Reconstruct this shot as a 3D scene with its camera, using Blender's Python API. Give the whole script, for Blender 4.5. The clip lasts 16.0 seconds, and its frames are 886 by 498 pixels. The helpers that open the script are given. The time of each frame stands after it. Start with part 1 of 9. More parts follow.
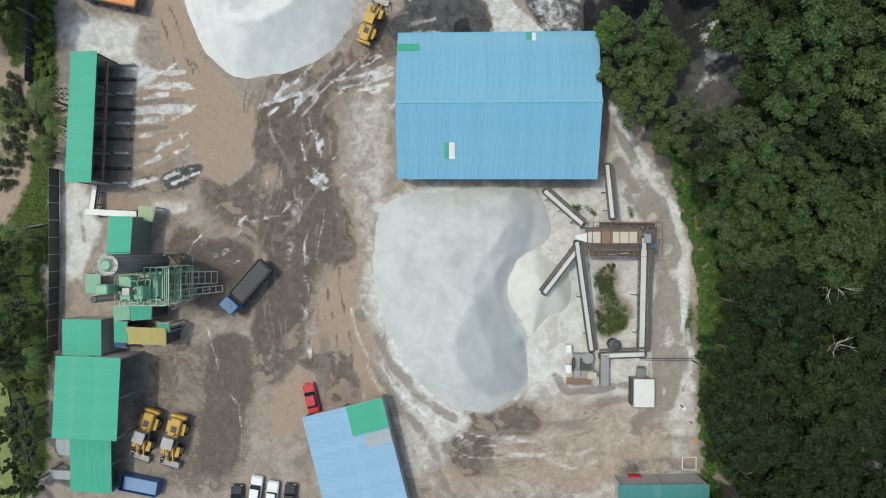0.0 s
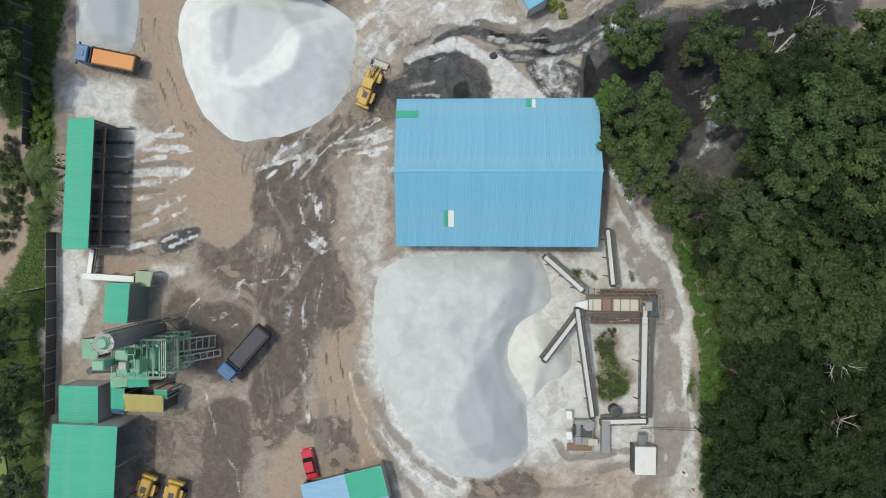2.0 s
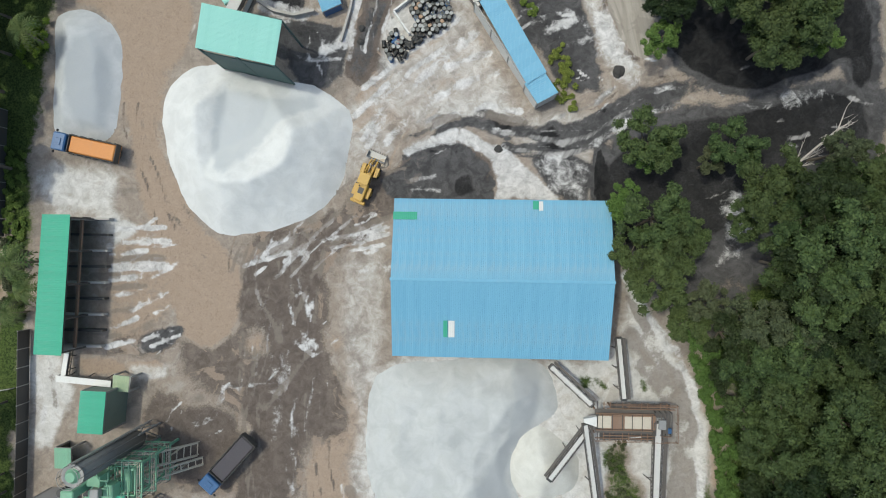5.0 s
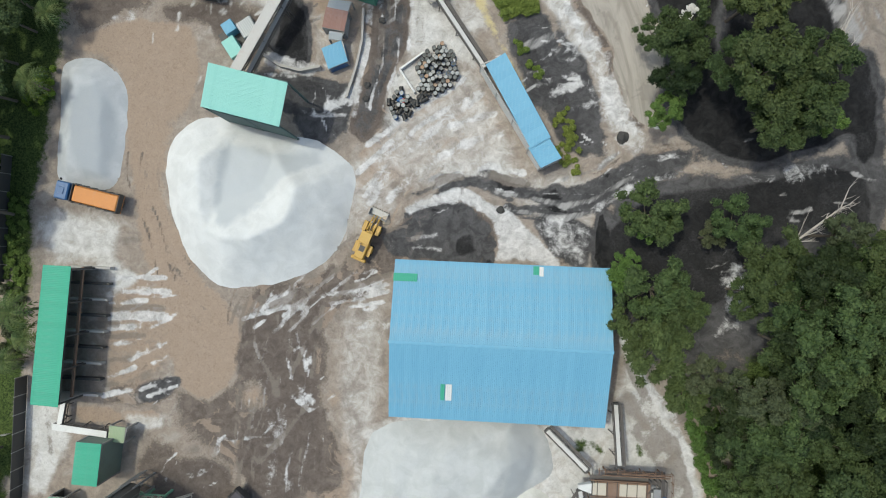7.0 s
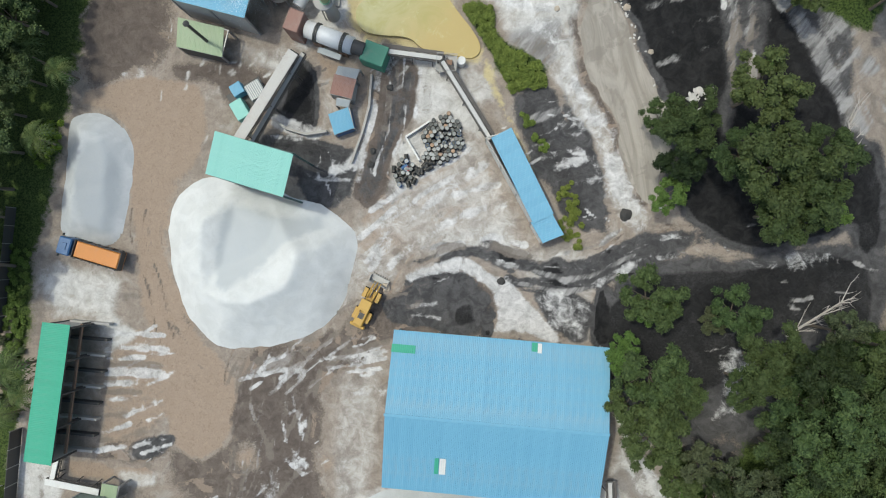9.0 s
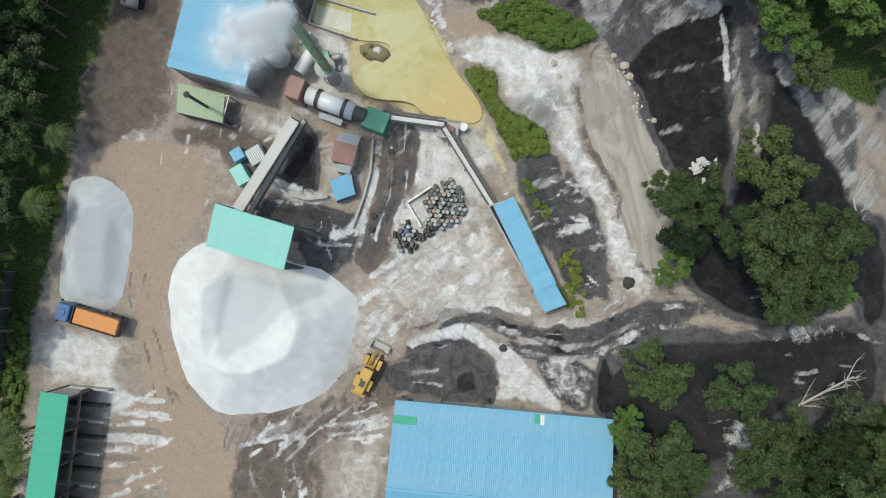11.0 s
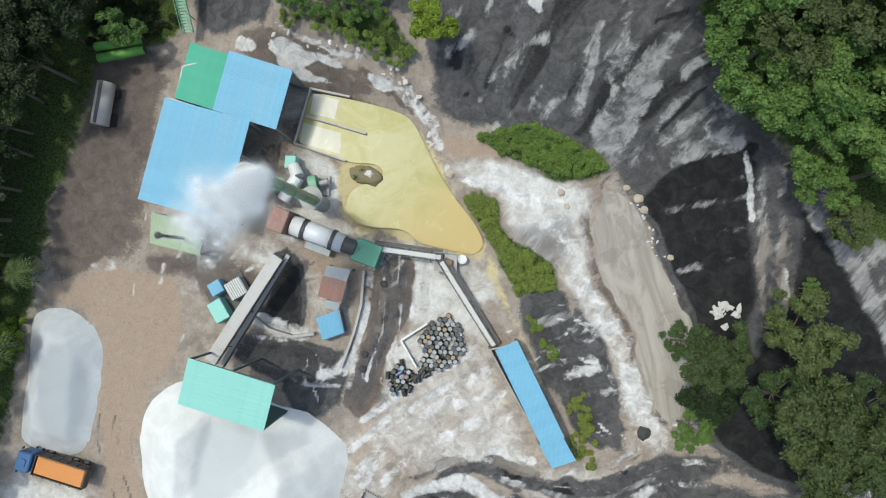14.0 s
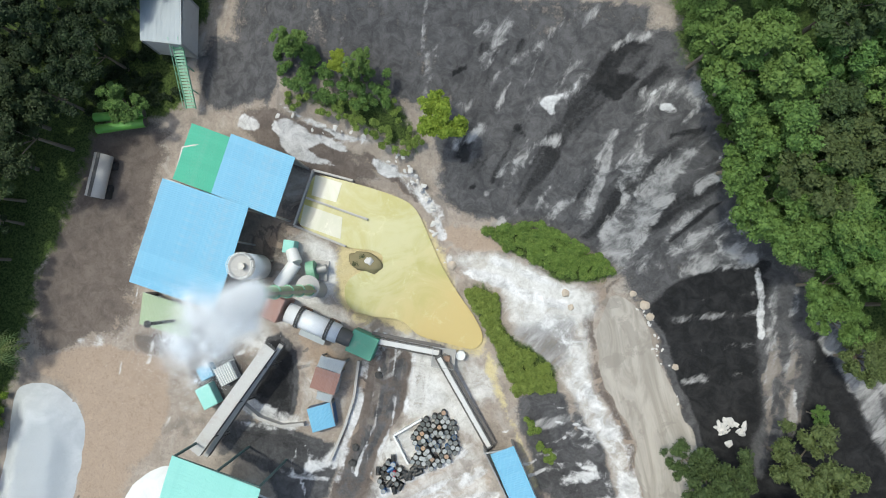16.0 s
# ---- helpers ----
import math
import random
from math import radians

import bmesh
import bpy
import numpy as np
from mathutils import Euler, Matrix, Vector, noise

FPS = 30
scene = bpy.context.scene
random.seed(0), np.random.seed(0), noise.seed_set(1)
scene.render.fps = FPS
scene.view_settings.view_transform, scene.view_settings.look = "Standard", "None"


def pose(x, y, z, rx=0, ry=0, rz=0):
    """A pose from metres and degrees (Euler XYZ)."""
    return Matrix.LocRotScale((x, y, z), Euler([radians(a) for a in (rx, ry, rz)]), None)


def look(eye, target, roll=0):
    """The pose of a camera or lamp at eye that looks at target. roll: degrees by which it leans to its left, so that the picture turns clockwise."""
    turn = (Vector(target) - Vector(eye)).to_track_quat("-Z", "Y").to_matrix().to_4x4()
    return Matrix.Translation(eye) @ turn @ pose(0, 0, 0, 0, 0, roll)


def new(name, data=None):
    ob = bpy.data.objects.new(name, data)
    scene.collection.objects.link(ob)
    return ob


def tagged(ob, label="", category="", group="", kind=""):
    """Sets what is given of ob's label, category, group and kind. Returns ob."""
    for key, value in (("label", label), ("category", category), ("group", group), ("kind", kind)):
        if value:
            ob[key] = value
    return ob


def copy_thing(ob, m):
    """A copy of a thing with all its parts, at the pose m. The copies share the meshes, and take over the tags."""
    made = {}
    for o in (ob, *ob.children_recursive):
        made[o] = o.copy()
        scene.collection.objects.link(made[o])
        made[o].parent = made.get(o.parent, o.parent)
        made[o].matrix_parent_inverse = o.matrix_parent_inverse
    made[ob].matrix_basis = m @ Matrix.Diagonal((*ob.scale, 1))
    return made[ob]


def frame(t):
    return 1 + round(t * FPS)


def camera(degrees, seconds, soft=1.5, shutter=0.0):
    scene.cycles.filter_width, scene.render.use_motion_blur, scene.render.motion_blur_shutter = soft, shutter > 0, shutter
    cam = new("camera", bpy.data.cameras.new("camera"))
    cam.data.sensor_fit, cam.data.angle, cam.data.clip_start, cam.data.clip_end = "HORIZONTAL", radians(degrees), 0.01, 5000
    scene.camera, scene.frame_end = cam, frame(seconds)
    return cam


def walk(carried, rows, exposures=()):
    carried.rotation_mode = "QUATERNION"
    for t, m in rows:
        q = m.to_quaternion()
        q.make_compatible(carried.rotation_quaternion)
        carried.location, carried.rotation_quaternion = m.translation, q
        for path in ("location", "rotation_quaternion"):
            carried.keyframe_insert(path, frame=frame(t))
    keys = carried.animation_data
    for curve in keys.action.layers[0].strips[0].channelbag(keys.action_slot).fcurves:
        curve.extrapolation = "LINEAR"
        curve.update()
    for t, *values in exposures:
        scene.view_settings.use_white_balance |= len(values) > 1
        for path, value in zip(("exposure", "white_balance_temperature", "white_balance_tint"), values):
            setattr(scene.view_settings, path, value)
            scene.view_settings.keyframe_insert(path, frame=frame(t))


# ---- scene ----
cam = camera(73.7, 16.0, 1.1)
PATH = [
    (0.0, 0.29, 0.97, 84.10, -0.71, 2.19, 0.26),
    (0.5, 0.35, 3.15, 84.08, -0.60, 2.23, 0.25),
    (1.0, 0.32, 5.21, 84.03, -0.67, 2.22, 0.24),
    (1.5, 0.36, 7.13, 83.79, -0.52, 2.23, 0.21),
    (2.0, 0.49, 9.59, 83.37, -0.39, 2.31, 0.22),
    (2.5, 0.27, 11.94, 82.59, -0.22, 2.16, 0.21),
    (3.0, 0.34, 14.60, 81.00, -0.23, 2.24, 0.19),
    (3.5, 0.17, 16.99, 79.16, -0.04, 2.17, 0.17),
    (4.0, 0.10, 19.29, 78.01, -0.13, 2.18, 0.18),
    (6.5, 0.01, 28.27, 77.98, 0.17, 2.34, 2.29),
    (7.0, -0.06, 30.50, 78.02, 0.23, 2.32, 2.43),
    (7.5, -0.08, 32.68, 78.03, 0.34, 2.38, 2.76),
    (8.0, -0.13, 34.78, 78.04, 0.47, 2.43, 3.42),
    (8.5, -0.18, 36.69, 78.03, 0.76, 2.49, 4.25),
    (9.0, -0.39, 38.80, 78.09, 0.89, 2.47, 4.49),
    (11.5, -1.51, 49.16, 77.42, 1.52, 2.36, 4.53),
    (12.0, -1.60, 51.55, 76.69, 1.83, 2.42, 4.51),
    (12.5, -1.90, 54.26, 75.70, 1.87, 2.37, 4.52),
    (13.0, -2.16, 56.96, 74.96, 2.12, 2.28, 4.47),
    (13.5, -2.33, 59.93, 73.43, 2.19, 2.34, 4.49),
    (14.0, -2.53, 63.00, 71.72, 2.19, 2.40, 4.51),
    (14.5, -2.67, 65.88, 70.21, 2.35, 2.49, 4.52),
    (15.0, -3.26, 68.46, 69.92, 2.69, 2.24, 4.54),
    (15.5, -3.56, 70.69, 70.11, 2.85, 2.17, 5.50),
    (16.0, -3.86, 72.89, 70.18, 3.17, 2.11, 7.13),
]
walk(cam, [(t, pose(*row)) for t, *row in PATH], [(0.0, 0.04, 6720, 0), (8.0, 0.08, 6700, 0), (13.5, 0.2, 6580, 0), (16.0, 0.43, 6540, 0)])

# ---- light ----
TO_SUN = Vector((-0.38, 0.16, 1.0)).normalized()
world = bpy.data.worlds.new("sky")
scene.world = world
world.use_nodes = True
sky = world.node_tree.nodes.new("ShaderNodeTexSky")
sky.sky_type, sky.sun_disc = "NISHITA", False
sky.sun_elevation, sky.sun_rotation = math.asin(TO_SUN.z), math.atan2(TO_SUN.x, TO_SUN.y)
sky.dust_density, sky.air_density = 3.0, 1.0
back = world.node_tree.nodes["Background"]
back.inputs["Strength"].default_value = 0.18
sky.altitude = 50.0
world.node_tree.links.new(sky.outputs[0], back.inputs["Color"])
sun_data = bpy.data.lights.new("sun", "SUN")
sun_data.energy, sun_data.angle, sun_data.color = 1.6, radians(2.5), (1.0, 0.98, 0.94)
sun = new("sun", sun_data)
sun.matrix_world = look(TO_SUN * 200, (0, 0, 0))


# ---- materials ----
class Nodes:
    """Short hand for building a node material."""

    def __init__(self, name, rough=0.8, metal=0.0):
        self.mat = bpy.data.materials.new(name)
        self.mat.use_nodes = True
        self.tree = self.mat.node_tree
        self.out = self.tree.nodes["Principled BSDF"]
        self.set("Roughness", rough), self.set("Metallic", metal)
        self.coord = self.tree.nodes.new("ShaderNodeTexCoord").outputs["Object"]

    def put(self, where, value):
        if hasattr(value, "is_linked") or hasattr(value, "links"):
            self.tree.links.new(value, where)
        else:
            where.default_value = value

    def set(self, socket, value):
        self.put(self.out.inputs[socket], value)

    def noise(self, scale, detail=6.0, rough=0.6, warp=0.0, where=None):
        n = self.tree.nodes.new("ShaderNodeTexNoise")
        n.inputs["Scale"].default_value, n.inputs["Detail"].default_value = scale, detail
        n.inputs["Roughness"].default_value, n.inputs["Distortion"].default_value = rough, warp
        self.tree.links.new(where or self.coord, n.inputs["Vector"])
        return n.outputs["Fac"]

    def stretch(self, sx, sy, sz, turn=0.0):
        n = self.tree.nodes.new("ShaderNodeMapping")
        n.vector_type = "TEXTURE"
        n.inputs["Scale"].default_value = (1 / sx, 1 / sy, 1 / sz)
        n.inputs["Rotation"].default_value = (0, 0, radians(turn))
        self.tree.links.new(self.coord, n.inputs["Vector"])
        return n.outputs["Vector"]

    def math(self, op, a, b=0.0):
        n = self.tree.nodes.new("ShaderNodeMath")
        n.operation = op
        self.put(n.inputs[0], a), self.put(n.inputs[1], b)
        return n.outputs[0]

    def ramp(self, value, low, high, a=0.0, b=1.0):
        n = self.tree.nodes.new("ShaderNodeMapRange")
        n.interpolation_type = "SMOOTHSTEP"
        self.put(n.inputs["Value"], value)
        for k, v in (("From Min", low), ("From Max", high), ("To Min", a), ("To Max", b)):
            n.inputs[k].default_value = v
        return n.outputs["Result"]

    def mix(self, fac, a, b, how="MIX"):
        n = self.tree.nodes.new("ShaderNodeMix")
        n.data_type, n.blend_type = "RGBA", how
        self.put(n.inputs[0], fac)
        for where, c in ((n.inputs[6], a), (n.inputs[7], b)):
            self.put(where, (*c, 1) if isinstance(c, tuple) else c)
        return n.outputs[2]

    def attribute(self, name):
        n = self.tree.nodes.new("ShaderNodeAttribute")
        n.attribute_name = name
        s = self.tree.nodes.new("ShaderNodeSeparateColor")
        self.tree.links.new(n.outputs["Color"], s.inputs[0])
        return s.outputs[0], s.outputs[1], s.outputs[2]

    def chance(self):
        return self.tree.nodes.new("ShaderNodeObjectInfo").outputs["Random"]

    def island(self):
        return self.tree.nodes.new("ShaderNodeNewGeometry").outputs["Random Per Island"]

    def bump(self, height, strength=0.3, distance=0.05):
        n = self.tree.nodes.new("ShaderNodeBump")
        n.inputs["Strength"].default_value, n.inputs["Distance"].default_value = strength, distance
        self.tree.links.new(height, n.inputs["Height"])
        self.tree.links.new(n.outputs[0], self.out.inputs["Normal"])

    def color(self, value):
        self.set("Base Color", (*value, 1) if isinstance(value, tuple) else value)
        return self.mat


def painted(name, base, worn, rough=0.5, metal=0.0, amount=0.5, scale=0.8):
    """Paint or metal with stains at two scales and a slight change from piece to piece."""
    n = Nodes(name, rough, metal)
    stain = n.ramp(n.noise(scale, 8, 0.65), 0.52, 0.75, 0, amount)
    c = n.mix(stain, base, worn)
    c = n.mix(n.ramp(n.noise(scale * 9, 4), 0.3, 0.8, 0, 0.25), c, tuple(0.6 * v for v in base))
    c = n.mix(n.math("MULTIPLY", n.chance(), 0.14), c, tuple(0.75 * v for v in worn))
    n.bump(n.noise(scale * 14), 0.15, 0.02)
    return n.color(c)


def roof_paint(name, base, worn, streak, along):
    """Painted roof sheet: streaks that run down the slope, dust, and a change from sheet to sheet."""
    n = Nodes(name, 0.62, 0.0)
    run = n.noise(1.0, 5, 0.6, where=n.stretch(*along))
    c = n.mix(n.ramp(run, 0.45, 0.75, 0, 0.55), base, worn)
    c = n.mix(n.ramp(n.noise(0.35, 6), 0.5, 0.8, 0, streak), c, (0.33, 0.36, 0.36))
    c = n.mix(n.math("MULTIPLY", n.chance(), 0.22), c, tuple(min(1, 1.12 * v) for v in worn))
    return n.color(c)


BLUE_ROOF = roof_paint("blue roof paint", (0.13, 0.335, 0.475), (0.175, 0.395, 0.525), 0.4, (2.2, 0.25, 1))
GREEN_ROOF = roof_paint("green roof paint", (0.04, 0.32, 0.2), (0.06, 0.36, 0.235), 0.2, (0.3, 2.2, 1))
TEAL_ROOF = roof_paint("pale teal roof paint", (0.24, 0.53, 0.46), (0.3, 0.58, 0.51), 0.2, (1.2, 1.2, 1))
OLIVE_ROOF = roof_paint("faded olive green roof paint", (0.28, 0.36, 0.22), (0.36, 0.40, 0.27), 0.5, (2, 0.6, 1))
DARK_TEAL = roof_paint("dark teal roof paint", (0.04, 0.18, 0.17), (0.06, 0.22, 0.2), 0.3, (2, 0.4, 1))
OLD_BLUE = roof_paint("weathered blue roof paint", (0.2, 0.36, 0.5), (0.28, 0.42, 0.55), 0.8, (0.5, 3.0, 1))
GREY_SHEET = roof_paint("grey galvanised sheet", (0.3, 0.33, 0.34), (0.38, 0.4, 0.4), 0.7, (2, 0.5, 1))
RUST_ROOF = roof_paint("red-brown rusted sheet", (0.25, 0.13, 0.1), (0.3, 0.19, 0.16), 0.5, (2, 0.5, 1))
WHITE_SHEET = painted("white coated sheet", (0.68, 0.68, 0.65), (0.5, 0.47, 0.42))
STEEL = painted("grey steel", (0.32, 0.32, 0.31), (0.22, 0.18, 0.15), 0.5, 0.4)
DARK_STEEL = painted("dark grimy steel", (0.07, 0.07, 0.068), (0.12, 0.09, 0.07), 0.6, 0.3)
GALV = painted("bright galvanised steel", (0.66, 0.67, 0.68), (0.5, 0.49, 0.48), 0.35, 0.0)
BELT = painted("dusty conveyor belt", (0.58, 0.57, 0.54), (0.42, 0.41, 0.39), 0.9)
RUST = painted("rusty steel", (0.24, 0.15, 0.1), (0.3, 0.24, 0.2), 0.8, 0.2)
GRIMY = painted("grimy brown steel", (0.11, 0.1, 0.092), (0.2, 0.165, 0.14), 0.75, 0.1)
CONCRETE = painted("stained concrete", (0.42, 0.4, 0.37), (0.27, 0.25, 0.22), 0.9)
PLANT_GREEN = painted("pale green machine paint", (0.19, 0.40, 0.26), (0.2, 0.27, 0.2), 0.5)
CREAM = painted("cream machine paint", (0.5, 0.45, 0.36), (0.34, 0.27, 0.2), 0.6)
YELLOW = painted("yellow machine paint", (0.5, 0.3, 0.055), (0.33, 0.23, 0.11), 0.5)
ORANGE = painted("orange truck paint", (0.58, 0.22, 0.045), (0.4, 0.22, 0.12), 0.55)
CAB_BLUE = painted("blue cab paint", (0.035, 0.11, 0.25), (0.08, 0.14, 0.2), 0.4)
RED_PAINT = painted("red car paint", (0.5, 0.03, 0.05), (0.4, 0.05, 0.06), 0.25)
WHITE_PAINT = painted("white car paint", (0.75, 0.75, 0.74), (0.6, 0.6, 0.58), 0.3)
BLACK_PAINT = painted("black car paint", (0.03, 0.032, 0.035), (0.06, 0.06, 0.06), 0.3)
RUBBER = painted("tyre rubber", (0.025, 0.025, 0.025), (0.07, 0.065, 0.06), 0.85)
GLASS = Nodes("dark tinted glass", 0.08).color((0.015, 0.02, 0.025))


def leafy(name, dark, light):
    """Leaves: a change from leaf to leaf, from bough to bough and from tree to tree."""
    n = Nodes(name, 0.7)
    n.set("Specular IOR Level", 0.25)
    c = n.mix(n.math("POWER", n.island(), 1.6), dark, light)
    c = n.mix(n.ramp(n.noise(0.55, 3), 0.4, 0.65, 0, 0.45), c, tuple(v * k for v, k in zip(light, (0.75, 0.85, 0.7))))
    c = n.mix(n.math("MULTIPLY", n.chance(), 0.5), c, tuple(v * k for v, k in zip(light, (1.25, 0.95, 0.85))))
    return n.color(c)


LEAF_DEEP = leafy("deep green leaves", (0.006, 0.015, 0.0045), (0.023, 0.0405, 0.012))
LEAF_MID = leafy("mid green leaves", (0.017, 0.036, 0.012), (0.06, 0.092, 0.031))
LEAF_BRIGHT = leafy("bright yellow-green leaves", (0.06, 0.12, 0.01), (0.2, 0.27, 0.035))
LEAF_GREY = leafy("dull grey-green leaves", (0.024, 0.038, 0.02), (0.075, 0.098, 0.05))
LEAF_OLIVE = leafy("olive green leaves", (0.024, 0.045, 0.015), (0.078, 0.116, 0.04))
LEAF_LUSH = leafy("lush green leaves", (0.028, 0.07, 0.016), (0.1, 0.182, 0.046))
BARK = painted("grey bark", (0.16, 0.13, 0.1), (0.09, 0.075, 0.06), 0.9)
DEAD_WOOD = painted("bleached dead wood", (0.5, 0.46, 0.42), (0.3, 0.27, 0.24), 0.9)


def ground_material():
    n = Nodes("yard soil", 0.95)
    n.set("Specular IOR Level", 0.15)
    white, dark, black = n.attribute("cover_a")
    yellow, tan, pool = n.attribute("cover_b")
    grass, chalk, rut = n.attribute("cover_c")
    grey, wet_dark, _ = n.attribute("cover_d")
    wide, mid, fine = n.noise(0.16, 10, 0.65, 0.8), n.noise(0.7, 9, 0.68, 0.6), n.noise(4.0, 6, 0.7)
    patchy, crumbs = n.noise(0.3, 9, 0.6, 0.7), n.noise(7.0, 3, 0.6)
    ragged = n.math("ADD", n.math("MULTIPLY", n.math("SUBTRACT", wide, 0.5), 0.7), n.math("MULTIPLY", n.math("SUBTRACT", mid, 0.5), 0.9))
    ragged = n.math("ADD", ragged, n.math("MULTIPLY", n.math("SUBTRACT", fine, 0.5), 0.35))

    def over(mask, low=0.36, high=0.64, k=1.0):
        return n.ramp(n.math("ADD", mask, n.math("MULTIPLY", n.math("MULTIPLY", ragged, k), n.ramp(mask, 0.0, 0.12))), low, high)

    c = n.mix(n.ramp(mid, 0.35, 0.7), (0.262, 0.22, 0.182), (0.35, 0.298, 0.25))
    c = n.mix(n.ramp(patchy, 0.5, 0.66, 0, 0.6), c, (0.165, 0.145, 0.128))
    c = n.mix(n.ramp(patchy, 0.46, 0.34, 0, 0.5), c, (0.4, 0.37, 0.33))
    c = n.mix(over(tan), c, n.mix(mid, (0.28, 0.212, 0.158), (0.37, 0.29, 0.225)))
    soil = n.mix(n.ramp(mid, 0.3, 0.7), (0.1, 0.083, 0.071), (0.185, 0.152, 0.128))
    soil = n.mix(n.ramp(patchy, 0.53, 0.57, 0, 0.75), soil, (0.3, 0.235, 0.185))
    c = n.mix(over(dark), c, soil)
    c = n.mix(over(wet_dark, 0.36, 0.62, 0.8), c, n.mix(n.ramp(mid, 0.3, 0.7), (0.098, 0.08, 0.07), (0.155, 0.128, 0.108)))
    sand = n.mix(n.ramp(mid, 0.3, 0.7), (0.5, 0.49, 0.465), (0.64, 0.63, 0.605))
    sand = n.mix(n.ramp(patchy, 0.53, 0.62, 0, 0.5), sand, (0.38, 0.335, 0.285))
    c = n.mix(n.math("MULTIPLY", over(white, 0.22, 0.86, 0.7), 0.95), c, sand)
    slate = n.mix(n.ramp(mid, 0.32, 0.68), (0.05, 0.049, 0.05), (0.105, 0.102, 0.102))
    coal = n.mix(n.ramp(mid, 0.35, 0.7), (0.012, 0.012, 0.0125), (0.03, 0.0295, 0.0295))
    c = n.mix(over(black, 0.36, 0.6, 0.7), c, n.mix(n.ramp(n.math("ADD", black, n.math("MULTIPLY", ragged, 0.3)), 0.84, 0.97), slate, coal))
    run = n.noise(1.0, 8, 0.68, 0.4, where=n.stretch(0.09, 0.75, 1, 56))
    slid = n.ramp(n.math("ADD", grey, n.math("MULTIPLY", n.math("MULTIPLY", n.math("SUBTRACT", run, 0.5), 1.6), n.ramp(grey, 0.0, 0.15))), 0.4, 0.85)
    c = n.mix(n.math("MULTIPLY", slid, 0.9), c, n.mix(n.ramp(run, 0.35, 0.65), (0.13, 0.128, 0.126), (0.37, 0.36, 0.35)))
    c = n.mix(over(yellow), c, n.mix(mid, (0.46, 0.37, 0.18), (0.54, 0.47, 0.29)))
    c = n.mix(n.math("MULTIPLY", over(chalk, 0.4, 0.75), 0.85), c, n.mix(n.ramp(mid, 0.3, 0.7), (0.36, 0.355, 0.35), (0.7, 0.69, 0.68)))
    c = n.mix(n.math("MULTIPLY", over(rut, 0.36, 0.66), 0.75), c, (0.2, 0.172, 0.147))
    c = n.mix(over(grass), c, n.mix(n.ramp(fine, 0.35, 0.65), (0.018, 0.034, 0.009), n.mix(patchy, (0.05, 0.085, 0.02), (0.12, 0.15, 0.045))))
    c = n.mix(n.ramp(fine, 0.4, 0.7, 0, 0.22), c, n.mix(1.0, c, (0.6, 0.58, 0.55), "MULTIPLY"))
    c = n.mix(n.ramp(crumbs, 0.66, 0.75, 0, 0.12), c, n.mix(1.0, c, (1.4, 1.38, 1.35), "MULTIPLY"))
    c = n.mix(n.ramp(crumbs, 0.34, 0.26, 0, 0.2), c, n.mix(1.0, c, (0.4, 0.4, 0.4), "MULTIPLY"))
    flow = n.noise(1.0, 7, 0.6, 1.5, where=n.stretch(0.07, 0.5, 1, -72))
    mud = n.mix(n.ramp(flow, 0.36, 0.64), (0.27, 0.245, 0.21), (0.38, 0.345, 0.3))
    mud = n.mix(n.ramp(patchy, 0.55, 0.6, 0, 0.5), mud, (0.22, 0.2, 0.175))
    lumps = n.noise(1.8, 5, 0.75, 1.0)
    c = n.mix(n.ramp(lumps, 0.54, 0.6, 0, 0.3), c, n.mix(1.0, c, (0.62, 0.6, 0.58), "MULTIPLY"))
    c = n.mix(n.ramp(lumps, 0.44, 0.38, 0, 0.25), c, n.mix(1.0, c, (1.3, 1.28, 1.26), "MULTIPLY"))
    c = n.mix(over(pool, 0.4, 0.6, 0.4), c, mud)
    n.bump(n.math("ADD", n.math("MULTIPLY", fine, 0.35), mid), 0.7, 0.16)
    return n.color(c)


def sand_material(name, low, high, greyed):
    n = Nodes(name, 0.95)
    # mask that turns the sand to its greyer tone
    wet_dark, _, _ = n.attribute("greyed")
    mid, fine = n.noise(0.45, 7, 0.6, 0.7), n.noise(5, 6, 0.7)
    c = n.mix(n.ramp(mid, 0.3, 0.7), low, high)
    c = n.mix(n.ramp(n.math("ADD", wet_dark, n.math("MULTIPLY", n.math("SUBTRACT", mid, 0.5), 0.6)), 0.35, 0.65), c, greyed)
    c = n.mix(n.ramp(fine, 0.45, 0.8, 0, 0.25), c, tuple(0.7 * v for v in low))
    n.bump(n.math("ADD", n.math("MULTIPLY", fine, 0.5), mid), 0.35, 0.15)
    return n.color(c)


GROUND = ground_material()
SAND = sand_material("white quarry sand", (0.57, 0.575, 0.56), (0.65, 0.655, 0.64), (0.47, 0.49, 0.495))
DULL_SAND = sand_material("dull white quarry sand", (0.42, 0.43, 0.42), (0.5, 0.51, 0.5), (0.36, 0.375, 0.38))
CREAM_SAND = sand_material("cream quarry sand", (0.52, 0.51, 0.46), (0.6, 0.59, 0.54), (0.45, 0.43, 0.38))
GREY_SAND = sand_material("pale grey crushed stone", (0.42, 0.435, 0.445), (0.51, 0.525, 0.53), (0.37, 0.39, 0.405))


# ---- mesh helpers ----
def mesh_of(name, bm, mat, smooth=False):
    me = bpy.data.meshes.new(name)
    bm.normal_update()
    bm.to_mesh(me)
    bm.free()
    me.materials.append(mat)
    if smooth:
        me.shade_smooth()
    return me


